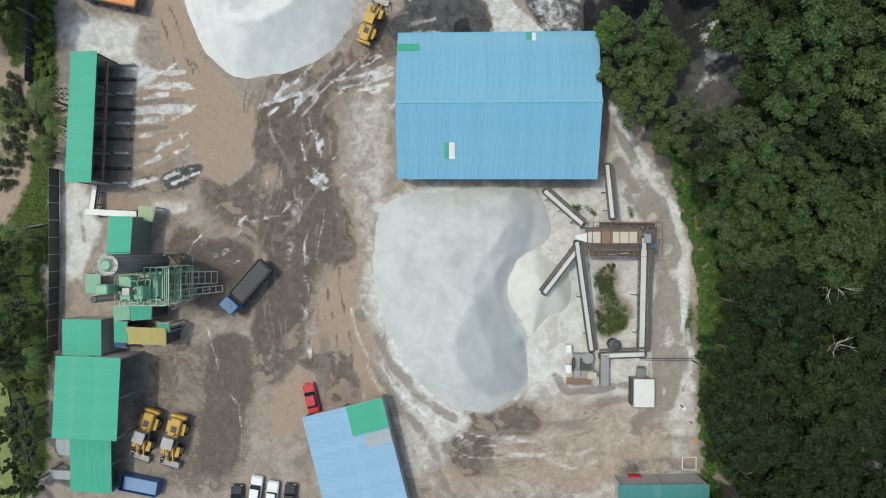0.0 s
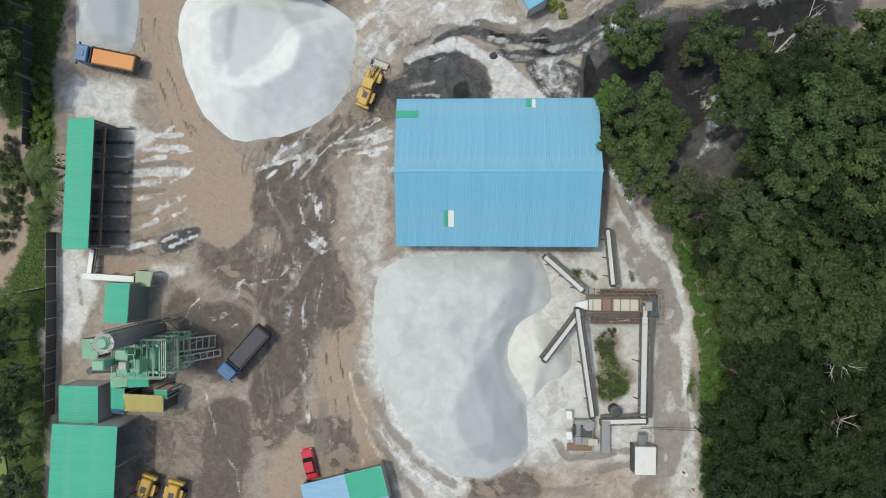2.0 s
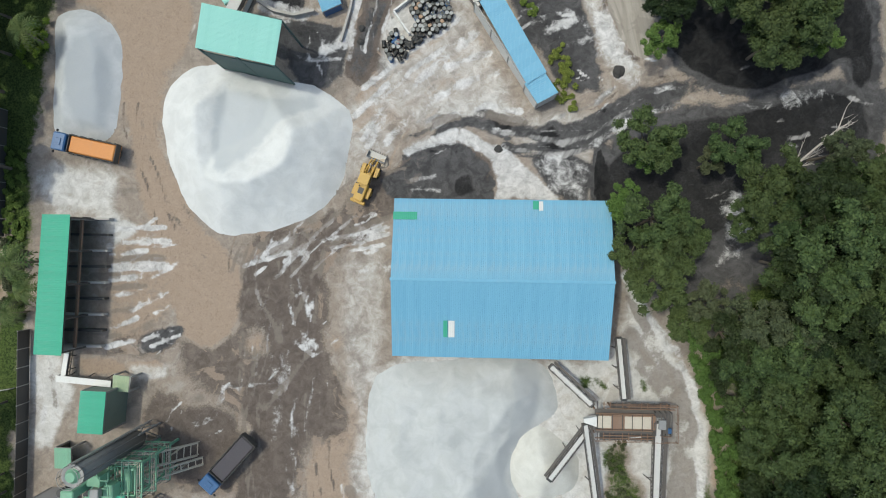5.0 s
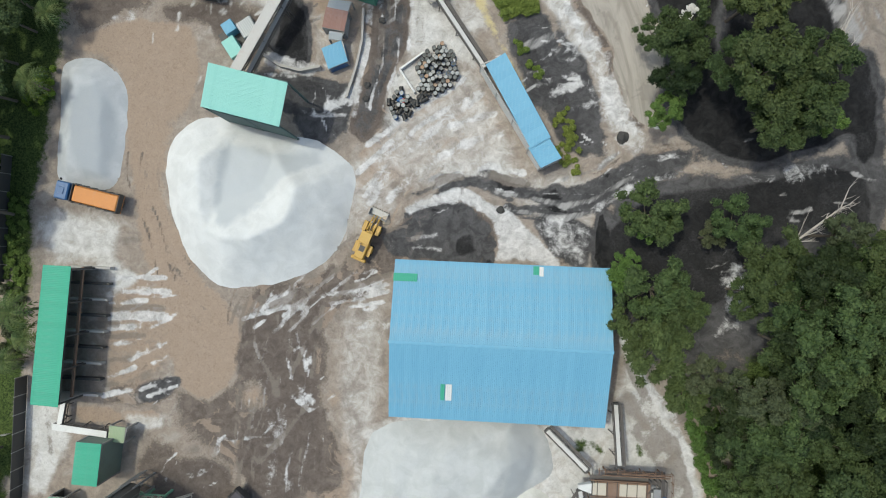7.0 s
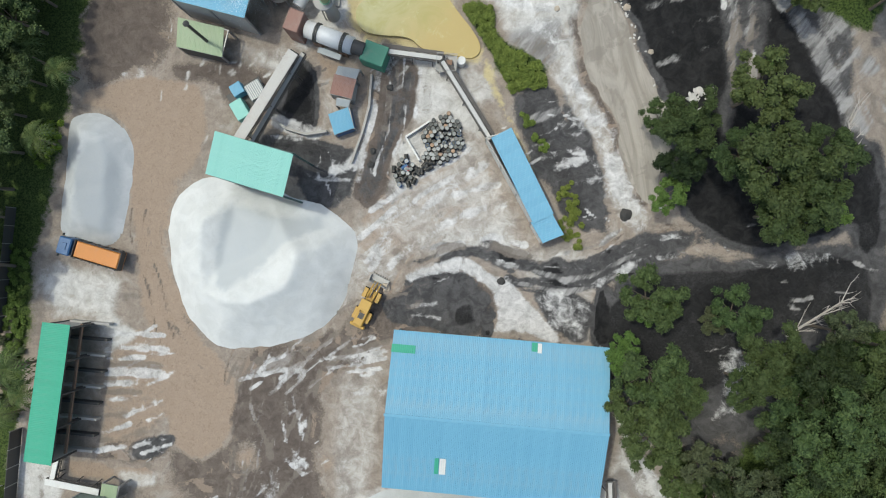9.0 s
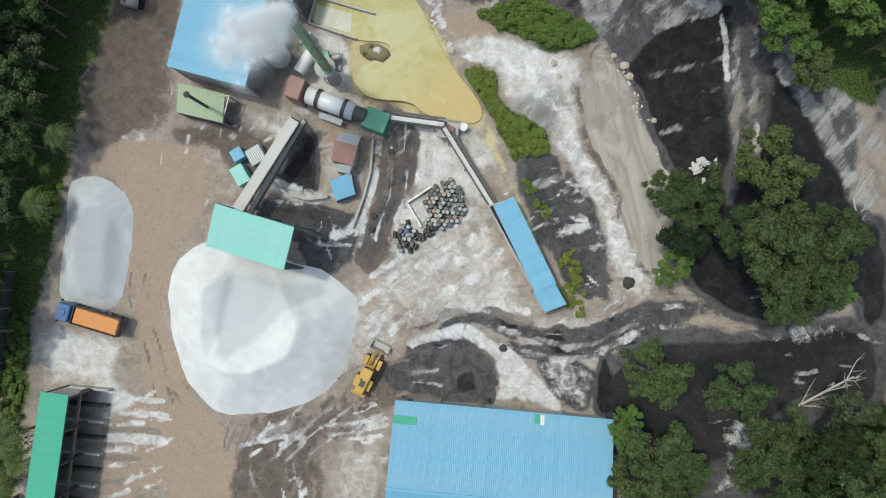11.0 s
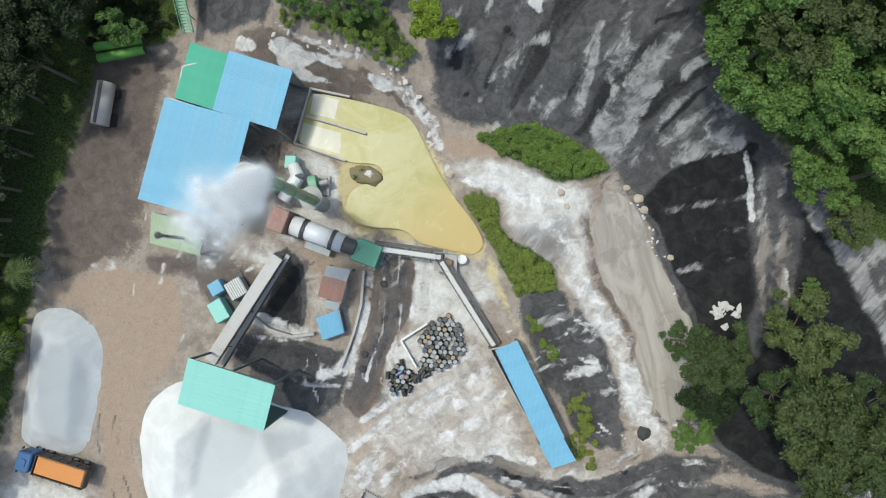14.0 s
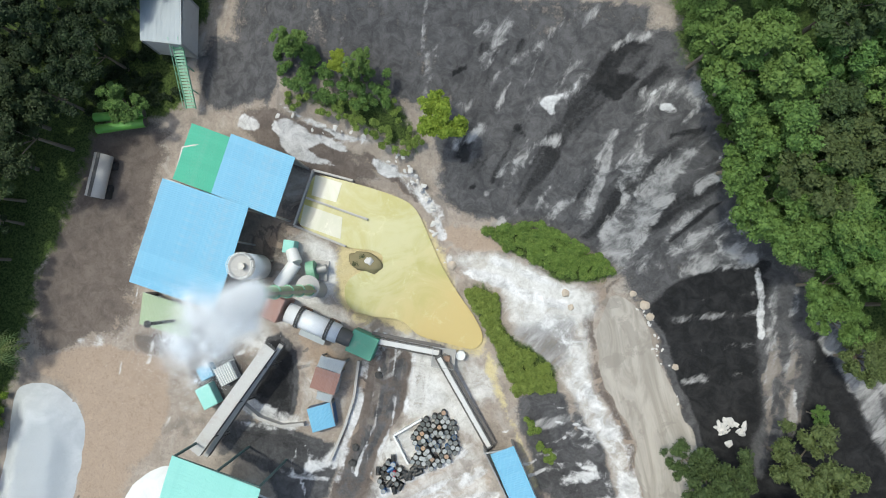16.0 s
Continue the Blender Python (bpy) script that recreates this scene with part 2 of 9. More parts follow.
def part(name, bm, mat, parent, label="", smooth=False, at=None):
    """Link a bmesh as one mesh object under a thing or a part."""
    ob = new(name, mesh_of(name, bm, mat, smooth))
    ob.parent = parent
    if at is not None:
        ob.matrix_basis = at
    return tagged(ob, label)


def thing(name, label, category, m=None, group="", kind=""):
    ob = new(name)
    ob.matrix_basis = m or Matrix()
    return tagged(ob, label, category, group, kind)


def box(bm, c, s, bevel=0.0, turn=None):
    m = Matrix.Translation(c) @ (turn or Matrix()) @ Matrix.Diagonal((*s, 1))
    vs = bmesh.ops.create_cube(bm, size=1.0, matrix=m)["verts"]
    if bevel:
        es = list({e for v in vs for e in v.link_edges})
        bmesh.ops.bevel(bm, geom=es, offset=bevel, segments=1, affect="EDGES")
    return bm


def beam(bm, p, q, w, h=None, up=(0, 0, 1)):
    """A bar of section w by h from p to q."""
    p, q = Vector(p), Vector(q)
    d = q - p
    y = d.normalized()
    x = y.cross(Vector(up))
    x = x.normalized() if x.length > 1e-4 else Vector((1, 0, 0))
    z = x.cross(y)
    r = Matrix((x, y, z)).transposed().to_4x4()
    bmesh.ops.create_cube(bm, size=1.0, matrix=Matrix.Translation((p + q) / 2) @ r @ Matrix.Diagonal((w, d.length, h or w, 1)))
    return bm


def tube(bm, p, q, r0, r1=None, n=16, caps=True):
    p, q = Vector(p), Vector(q)
    d = q - p
    m = Matrix.Translation((p + q) / 2) @ d.to_track_quat("Z", "Y").to_matrix().to_4x4()
    bmesh.ops.create_cone(bm, cap_ends=caps, segments=n, radius1=r0, radius2=r0 if r1 is None else r1, depth=d.length, matrix=m)
    return bm


def prism(bm, pts, z0, z1):
    lo = [bm.verts.new((x, y, z0)) for x, y in pts]
    hi = [bm.verts.new((x, y, z1)) for x, y in pts]
    n = len(pts)
    for i in range(n):
        bm.faces.new((lo[i], lo[(i + 1) % n], hi[(i + 1) % n], hi[i]))
    bm.faces.new(hi), bm.faces.new(lo[::-1])
    bmesh.ops.recalc_face_normals(bm, faces=bm.faces[:])
    return bm


B = bmesh.new


def sheet_mesh(across, along, mat, ribs=4, rise=0.013, lap=0.03):
    """One corrugated sheet: it starts at the origin, spans 'across' and runs up 'along'."""
    a, l = Vector(across), Vector(along)
    up = a.cross(l).normalized()
    if up.z < 0:
        up = -up
    bm = bmesh.new()
    prof = []
    for k in range(ribs):
        for u, h in ((0.0, 0.0), (0.55, 0.0), (0.65, rise), (0.9, rise)):
            prof.append(((k + u) / ribs, h))
    prof.append((1.0 + lap, 0.0))
    rows = []
    for v in (0.0, 1.0):
        rows.append([bm.verts.new(a * u + l * v + up * h) for u, h in prof])
        rows.append([bm.verts.new(a * u + l * v + up * (h - 0.02)) for u, h in prof])
    for i in range(len(prof) - 1):
        bm.faces.new((rows[0][i], rows[0][i + 1], rows[2][i + 1], rows[2][i]))
        bm.faces.new((rows[1][i + 1], rows[1][i], rows[3][i], rows[3][i + 1]))
        bm.faces.new((rows[0][i + 1], rows[0][i], rows[1][i], rows[1][i + 1]))
        bm.faces.new((rows[2][i], rows[2][i + 1], rows[3][i + 1], rows[3][i]))
    bmesh.ops.recalc_face_normals(bm, faces=bm.faces[:])
    return mesh_of("roof_sheet", bm, mat)


def slope(parent, a, b, d, mat, width=1.0, label=""):
    """Cover the slope from eave a-b up to d (above a) with sheets, each an object of its own."""
    a, b, d = Vector(a), Vector(b), Vector(d)
    n = max(1, round((b - a).length / width))
    step = (b - a) / n
    me = sheet_mesh(step, d - a, mat)
    for i in range(n):
        ob = new("roof_sheet", me)
        ob.parent = parent
        ob.location = a + step * i + Vector((0, 0, 0.006 * (i % 2)))
        tagged(ob, label)
    return step


def frame_under(parent, corners, floor=0.0, every=5.0, mat=None, size=0.22, sides=(0, 1, 2, 3)):
    """Posts along the sides of a roof and an eave beam on each side. corners: four 3D points."""
    mat = mat or STEEL
    for i in range(4):
        p, q = Vector(corners[i]), Vector(corners[(i + 1) % 4])
        part("eave_beam", beam(B(), p - Vector((0, 0, 0.18)), q - Vector((0, 0, 0.18)), 0.14, 0.2), mat, parent)
        if i not in sides:
            continue
        n = max(1, round((q - p).length / every))
        for k in range(n):
            c = p.lerp(q, k / n)
            part("post", box(B(), (c.x, c.y, (floor + c.z - 0.2) / 2), (size, size, c.z - 0.2 - floor), 0.01), mat, parent)


def wall(parent, p, q, z0, z1, mat, thick=0.15, name="wall", label=""):
    p, q = Vector((*p, 0)), Vector((*q, 0))
    z = Vector((0, 0, (z0 + z1) / 2))
    return part(name, beam(B(), p + z, q + z, thick, z1 - z0), mat, parent, label)


# ---- ground ----
SWELLS_SOUTH = [
    (-20, 78, 0.3), (-20, 92, 2.5), (-20, 106, 5.1), (-20, 120, 6.3), (-6, 78, -1.8), (-6, 92, -0.9),
    (-6, 106, 4.3), (-6, 120, 4.3), (8, 36, 0.5), (8, 50, -1.2), (8, 64, 1.9), (8, 92, 6.5),
    (8, 106, 6.9), (8, 120, 4.1), (22, 22, -0.7), (22, 50, 0.7), (22, 64, -1.3), (22, 78, 0.6),
    (22, 92, 4.7), (22, 106, 3.9), (22, 120, 1.4), (36, 22, 3.5), (36, 36, 1.4), (36, 50, 1.8),
]
SWELLS_NORTH = [
    (36, 64, 4.2), (36, 78, 2.9), (36, 92, 5.3), (36, 106, 4.0), (36, 120, 0.8), (50, 22, 4.8),
    (50, 36, 0.3), (50, 50, 0.9), (50, 64, 2.7), (50, 78, 1.2), (50, 92, 2.5), (50, 106, 1.3),
    (64, 22, 1.2), (64, 36, 0.3), (64, 50, 0.6), (64, 64, 0.8), (64, 78, 0.6), (64, 92, 0.6),
    (30, -16, -0.9), (30, 2, -1.0), (36, 12, -1.2), (44, -8, 0.6), (44, -30, 0.3), (56, -8, 5.2),
]


def lie(x, y):
    """Height of the land."""
    return sum(h * np.exp(-((x - a) ** 2 + (y - b) ** 2) / 242.0) for a, b, h in SWELLS_SOUTH + SWELLS_NORTH)


def fuzz(x, y, scale, seed=0, octaves=4):
    """Smooth value noise, about -1 to 1, on arrays."""
    total, amp = 0.0, 0.55
    table = np.random.RandomState(seed).rand(256, 256) * 2 - 1
    for o in range(octaves):
        u, v = x * scale * 2**o + 17.3 * o + 500, y * scale * 2**o - 9.1 * o + 500
        i, j = np.floor(u).astype(int), np.floor(v).astype(int)
        f, g = u - i, v - j
        f, g = f * f * (3 - 2 * f), g * g * (3 - 2 * g)
        at = lambda a, b: table[a % 256, b % 256]
        total = total + amp * ((at(i, j) * (1 - f) + at(i + 1, j) * f) * (1 - g) + (at(i, j + 1) * (1 - f) + at(i + 1, j + 1) * f) * g)
        amp *= 0.55
    return total


def from_line(x, y, pts, closed=False):
    """Distance to a line of points; for a closed one negative inside."""
    best, inside = np.full(x.shape, 1e9), np.zeros(x.shape, bool)
    n = len(pts)
    for i in range(n if closed else n - 1):
        (ax, ay), (bx, by) = pts[i], pts[(i + 1) % n]
        dx, dy = bx - ax, by - ay
        t = np.clip(((x - ax) * dx + (y - ay) * dy) / (dx * dx + dy * dy + 1e-9), 0, 1)
        best = np.minimum(best, (x - ax - t * dx) ** 2 + (y - ay - t * dy) ** 2)
        if closed and ay != by:
            inside ^= ((ay > y) != (by > y)) & (x < (bx - ax) * (y - ay) / (by - ay) + ax)
    d = np.sqrt(best)
    return np.where(inside, -d, d)


def rounded(pts, times=2):
    """Corner cutting: a smooth closed outline from a few points."""
    for _ in range(times):
        out = []
        for (ax, ay), (bx, by) in zip(pts, pts[1:] + pts[:1]):
            out += [(0.75 * ax + 0.25 * bx, 0.75 * ay + 0.25 * by), (0.25 * ax + 0.75 * bx, 0.25 * ay + 0.75 * by)]
        pts = out
    return pts


# what covers the soil, with some shade painted as cover; a strength below nought takes that share of a cover away again
PATCHES, STREAKS = [], []


def patch(channel, strength, soft, *outline):
    """An area of one cover: its strength, the softness of its edge in metres, its outline."""
    PATCHES.append((channel, strength, soft, list(outline)))


def streak(channel, strength, half, *line):
    """A line of one cover: its strength, half its width in metres, its course."""
    STREAKS.append((channel, strength, half, list(line)))


patch("dark", 0.8, 4, (-30.2, 25), (-21.1, 26.2), (-17.9, 21.7), (-17, 8.8), (-13.8, 1.6), (-17, -3.3), (-20.3, -10.7), (-23.5, -17.2), (-27.6, -21.4), (-31.8, -16.5), (-28.5, -9.9), (-27.7, -2.6), (-31.8, 0.7), (-35.9, 3.1), (-40.1, 7.2), (-39.2, 11.2), (-31.8, 10.4), (-28.5, 16.9))
patch("dark", 0.55, 4, (-48.1, -15.4), (-40.1, -12.5), (-31, -12.4), (-27.7, -19.7), (-31, -37), (-49.4, -37.4))
patch("dark", 0.7, 3, (-42.6, 5.5), (-37.6, 3.1), (-35.9, -2.6), (-27.7, -1.8), (-26, -9.9), (-40.1, -10.8), (-44.3, -3.5))
patch("tan", 0.9, 3, (-55.1, 58.3), (-43.4, 59), (-38.4, 55.5), (-37.8, 48.7), (-41.4, 45.3), (-41.2, 36.1), (-36.2, 25.9), (-29.9, 20.4), (-29.8, 13.6), (-36.2, 12.2), (-40.1, 21), (-44.7, 29), (-47, 44.9), (-47.1, 52.6), (-54.1, 55.2))
patch("tan", 0.7, 3, (-21.1, -3.3), (-16.2, 3.2), (-12.9, -11.4), (-9.6, -22.7), (-21.1, -24.5), (-27.6, -29.5), (-30.1, -21.4), (-21.1, -13.1))
patch("tan", 0.7, 3, (-24.2, 66.2), (-21.2, 64.4), (-18.5, 64.6), (-15.5, 62.7), (-17.8, 56.3), (-22, 57.4))
patch("white", 0.75, 3, (-58.4, 33.4), (-46.7, 34.1), (-47.6, 26.8), (-40.1, 23.5), (-40.1, 17.8), (-42.6, 9.6), (-48.9, 7.6), (-48.8, 26), (-58.5, 27.7))
patch("white", 0.85, 2, (-58.4, 8.9), (-53.9, 9), (-53.5, 4.7), (-51.8, 3), (-55.2, -3.6), (-57.3, -6.9), (-58.4, -3.6))
patch("white", 0.78, 4, (-9.7, 7.2), (12.8, 8.5), (20.3, 8.9), (20.8, 19.8), (26, 12), (31, 4.9), (32.3, -6.2), (33.1, -22.1), (31.2, -31.7), (14.6, -32.9), (6.5, -28.1), (-6.4, -25.9), (-13.7, -13), (-14.6, 1.6))
patch("white", 1, 2, (20.4, 20.2), (24.3, 15.1), (29.3, 8.1), (31.4, 3.4), (32.7, -20.6), (30.4, -22.2), (29.7, -3.1), (26.2, 8.9), (21, 13.6))
patch("white", 0.62, 5, (-14.5, -14.7), (-8, -21.1), (3.3, -23.3), (14.6, -25.6), (32.8, -28.5), (33.5, -36.4), (-6.3, -37.3), (-10.4, -26))
patch("grass", 0.55, 2, (18.9, -2.3), (21.3, -1.9), (22.6, -9.6), (22.2, -12.8), (18.5, -12), (18.5, -7.2))
patch("grass", 0.6, 2, (14.8, 7.3), (17.6, 7.7), (18.4, 4.9), (14.4, 3.3))
patch("grass", 0.7, 2, (31.1, 3.4), (33.4, -3), (33.8, -14.1), (32.3, -12.6), (30.8, -1.4))
patch("dark", 0.6, 3, (-21.1, -16.4), (-16.2, -15.5), (-12.9, -21.1), (-21.1, -24.5))
patch("dark", 0.8, 2, (-19.5, 23.5), (-9.8, 34.9), (-3.2, 37.6), (2.9, 35.9), (4.1, 30), (-9.1, 26.7), (-13.3, 22.6), (-20.5, 17.4), (-28.6, 22.7), (-22.6, 24.8))
patch("dark", 1, 1.5, (-8.1, 35), (-3.9, 36.5), (1.4, 35.4), (3.1, 32.9), (3, 29.1), (-9.9, 27.4), (-10.3, 31.8))
patch("chalk", 0.95, 1.2, (0.5, 37.3), (5.1, 36), (6.8, 32.9), (13.3, 29.4), (3.4, 28.9), (3.5, 33), (1.4, 35.8), (-6.8, 36), (-8.3, 35), (-8.8, 36.4), (-4, 37.9))
patch("white", 0.55, 3, (4.8, 40.5), (16.3, 42.1), (16.6, 37), (16.6, 28.2), (9.9, 31.3), (6.7, 34.7))
patch("dark", 1, 3, (4.5, 39.3), (8.8, 38), (13.7, 38.1), (18.9, 40.9), (24.4, 44.3), (26.9, 44), (26.5, 41.2), (19.7, 38.9), (13.8, 36.4), (8.9, 36.6))
# shadowy strip off the warehouse's north-east corner, painted in black cover
patch("black", 0.9, 2, (16.5, 37.1), (18.4, 38), (19.8, 29.1), (16.6, 27.2), (15.8, 32.8))
patch("black", 0.75, 4, (19, 40.6), (27, 42.1), (39.9, 43.4), (52, 43.7), (51.5, 36.5), (43.1, 29.3), (38.1, 25.3), (35.7, 18.5), (27.7, 17.1), (22.2, 17.8), (20.6, 25.2))
patch("chalk", 0.6, 2, (30.6, 29.1), (32.7, 31.1), (35.7, 27.4), (35.2, 24.7), (30.5, 22.1))
patch("black", 1, 2, (-25.6, 63.1), (-23.8, 63.6), (-21.6, 56), (-26.1, 55.7), (-28.4, 56.2), (-30.9, 50.9), (-28.5, 57.7))
patch("black", 0.9, 2.5, (-31.3, 51.6), (-28.1, 53.7), (-19.2, 53.3), (-18, 51.9), (-20.3, 48.8), (-22.5, 49), (-27, 49.7))
patch("black", 0.95, 4, (16.6, 37), (25.1, 41.3), (31.9, 42.5), (49.7, 44.6), (49.4, 31.9), (38.5, 32.9), (32.1, 22.4), (20.2, 19.7), (16.5, 29.7))
patch("chalk", 0.6, 3, (29.8, 28.4), (35.2, 27.1), (34.9, 23.7), (30.7, 24.3))
patch("chalk", 0.5, 2, (28.1, 43), (33.8, 42.7), (41.6, 41.2), (41, 39.8), (34, 40.6))
patch("white", 0.75, 4, (-12.2, 55.4), (-1.7, 56.1), (8.5, 40), (3.5, 38.1), (-7.1, 38.8), (-14.8, 41.2), (-11.6, 47.5))
patch("white", 0.5, 3, (-20.9, 41.5), (-10.5, 43.8), (-8.4, 37.2), (-13.9, 30), (-17.4, 26.7), (-17.6, 38))
patch("dark", 0.95, 2, (-15.6, 64), (-11.1, 65), (-12, 52.8), (-10.4, 47.6), (-10.5, 43.8), (-15.2, 45.7), (-15.8, 54.8))
patch("black", 0.95, 1.5, (-27.3, 63.1), (-24.4, 64.5), (-22.2, 56.2), (-28.1, 54.3))
patch("black", 0.8, 2, (-31.2, 53.3), (-19.6, 53.4), (-15.8, 53.3), (-16.1, 47.2), (-18.8, 43.2), (-24.3, 45.1), (-26.3, 51), (-32.6, 52.1))
patch("dark", 0.75, 5, (-55.5, 71.5), (-42.5, 72.2), (-42.7, 60.6), (-48.2, 60.3), (-50.3, 57.8), (-54.4, 59.1), (-57.4, 65.1))
patch("dark", 0.6, 3, (-35.3, 63.3), (-29.7, 65.1), (-23.7, 60), (-24.7, 55.8), (-32.9, 52.3))
patch("dark", 0.8, 5, (-53.9, 85.5), (-45.4, 87.1), (-40, 84.8), (-42.2, 79.8), (-44.9, 69.1), (-46.8, 63.3), (-54.3, 56.9), (-56.1, 67.7))
# shadowed ground beside the plant hall, painted as dark soil
patch("dark", 0.8, 3, (-30.6, 77.5), (-25.1, 82.5), (-24.2, 76.6), (-24.6, 71.8), (-30.2, 70.7))
patch("white", 0.7, 3, (-12.2, 64.4), (-5.2, 64.2), (1.8, 52.5), (-5.2, 54.6), (-10.7, 54.9))
patch("chalk", 0.6, 3, (-15.8, 65.5), (-11.5, 64.4), (-12.6, 61.6), (-14.8, 62.1))
patch("yellow", 0.6, 1.5, (0.1, 66), (1.6, 63.4), (3, 59.4), (5.6, 56.3), (7.2, 53), (10.2, 47.9), (9.6, 47.5), (5.8, 52.9), (2.4, 58), (0.6, 59.9), (-0.6, 63.9))
patch("black", 0.75, 1.5, (4.7, 58.2), (7.9, 56.5), (10.5, 53.3), (14.6, 46.4), (16.3, 44), (13.2, 42.9), (8.4, 50.4))
patch("black", 0.9, 3, (3.2, 59.7), (7.8, 62.1), (10.9, 55.7), (18.6, 43), (13.3, 44.1), (8.5, 49.7))
patch("chalk", 0.5, 3, (0.1, 71.4), (7.9, 72.6), (10.3, 65.7), (14.8, 60.2), (19.2, 48.9), (19.7, 43.1), (17.3, 47.3), (9.7, 60.7), (7.1, 66.3), (2.5, 68.4))
patch("pool", 1, 0.8, (12.8, 73.8), (14.9, 73.2), (16.6, 71.1), (17.9, 68), (19.1, 66.1), (20.4, 63.4), (21.3, 61), (22.5, 59.3), (23, 57.3), (23.7, 51.8), (23.6, 47.6), (22, 47.4), (19.9, 50), (17.9, 54.1), (16.2, 58.3), (13.4, 63.1), (10.9, 67.5), (11.3, 70.3), (12, 72.3))
patch("black", 1, 3, (15.8, 74.9), (34, 73.9), (41.5, 62.1), (46.5, 53), (46.9, 45), (32, 41.9), (24.6, 47.7), (23.3, 55.4), (19.9, 63.9))
patch("black", 0.62, 4, (-35.2, 96.5), (-29.4, 92), (-13.9, 92.3), (-7.1, 87.2), (-2.1, 79), (6.3, 80.3), (12.5, 76.1), (14.4, 72.6), (23.3, 63.8), (31, 59.3), (39.7, 61.1), (38.3, 70.2), (32.6, 76.8), (22.2, 87.1), (12.6, 97.5), (10.7, 103.2), (-34.8, 106.2))
patch("black", 1, 3, (14.1, 73.8), (24.4, 81), (32.4, 77.4), (38.3, 70.2), (39.7, 61.1), (30.1, 59.1), (21.2, 67.2))
patch("grass", 0.95, 2, (-2.8, 79.2), (3.9, 80.6), (9.1, 78.2), (12.3, 76.4), (11.5, 74.9), (7.3, 74.5), (0.8, 76.7))
patch("grass", 0.95, 2, (-4.3, 72.4), (0.1, 72), (1.3, 67.5), (7.5, 64.5), (8.1, 61.9), (3.4, 60.6), (0.1, 66.7))
patch("grass", 0.7, 3, (-28.7, 91.4), (-14, 92.8), (-11.1, 88.1), (-12.2, 85.6), (-17.6, 89.1), (-25.7, 89.7))
patch("tan", 0.9, 2, (-8.2, 79.7), (0.7, 77.3), (-0.4, 75.9), (-7.8, 76.4))
patch("white", 0.75, 2, (-7.1, 75.8), (0.8, 76), (9.8, 74.5), (11.4, 72.2), (8.8, 68.6), (7.2, 66.4), (1.8, 68.2), (0.7, 72.1), (-5.4, 73.3))
patch("chalk", 0.6, 1.2, (-27.9, 90.2), (-21.6, 89.1), (-16.2, 87.8), (-10.8, 85.1), (-7.2, 79.8), (-8.5, 79), (-14.1, 84.8), (-20.1, 86.5), (-29.1, 87), (-29.2, 88.3))
patch("chalk", 1, 1, (-33.6, 88), (-32.2, 89.2), (-30.5, 88.5), (-30.9, 86.9), (-33.1, 86.7))
patch("dark", 0.8, 3, (-29.8, 87), (-22.8, 86.9), (-13.3, 83), (-13.8, 81), (-22.6, 83.8), (-29.7, 85))
patch("yellow", 0.75, 2.5, (-19.6, 82.7), (-12.7, 81.1), (-9.8, 79), (-7.1, 74.5), (-4, 70.2), (0.1, 66), (-0.4, 63.9), (-4.6, 64.6), (-8.4, 64.5), (-12.3, 65.6), (-16.6, 67.2), (-18.8, 68.7), (-19.1, 72.2))
patch("white", 0.8, 3, (-24.8, 77), (-19.2, 75), (-17.6, 72.5), (-19.1, 68.2), (-24.6, 63.5), (-26.3, 65.9), (-22.9, 71.8))
patch("white", 0.75, 3, (-35.5, 62.7), (-27.5, 65.1), (-23, 62.3), (-24, 59.5), (-29, 56.1), (-35.3, 56.7))
patch("white", 0.6, 4, (-27.4, 75.3), (-22.1, 77.3), (-16.3, 73.3), (-18.6, 69.6), (-15.6, 67.3), (-21.9, 63.8), (-26.3, 65.9))
patch("white", 0.55, 4, (-29.6, 60.1), (-23.2, 63.6), (-14.3, 58.1), (-19.4, 56.1), (-27.3, 53.7))
patch("white", 0.6, 3, (-15.6, 67.3), (-7.2, 65.7), (1, 64.2), (2.9, 59.2), (-3.4, 56.9), (-10.1, 57.3), (-11.7, 63.8))
patch("white", 0.55, 5, (-39.6, 64.3), (-28.4, 65.1), (-28.6, 59.2), (-35.1, 55.7), (-39.1, 58.4))
patch("white", 0.6, 3, (11.2, 8.9), (20.4, 8.5), (20.4, 3.3), (16.9, 0.1), (16.9, -9.6), (11.3, -9.6), (8.9, -16), (11.3, -22.4), (6.5, -22.5))
patch("dark", 0.5, 3, (18.9, 0.1), (22.5, 0.1), (23.4, -12.8), (18.5, -12.8))
patch("grey", 0.81, 3, (1.1, 68.4), (8.7, 71.9), (9.9, 66.4), (7.4, 62.1), (2.8, 65.5))
patch("grass", 1, 4, (33.8, -3), (35.8, 18.2), (41.9, 33.7), (61, 36.2), (64.3, -37.3), (34.3, -38))
patch("grass", 0.9, 3, (-62.6, 40.8), (-59.2, 40.7), (-58.7, 8.8), (-60.7, -10.2), (-60.4, -38.5), (-75, -38.8), (-74.7, 2.5), (-62.8, 3.8), (-62.5, 27.7))
patch("tan", 0.7, 4, (-74.5, 40.9), (-64.3, 40.8), (-64, 24.4), (-61, 16.2), (-61.1, 3.8), (-74.7, 2.1))
patch("grass", 0.55, 4, (-72.9, 23.6), (-62.7, 23.6), (-61, 15.4), (-65.3, 8.8), (-73, 11.3))
patch("black", 0.6, 5, (25.6, 23.4), (38.5, 32.5), (42.5, 20.7), (36.2, 9.4), (27.4, 11.5))
patch("grass", 0.8, 4, (32.9, 18.2), (40, 21.8), (49, 22.4), (51.1, 11.3), (37.6, 2), (31.1, 8.8))
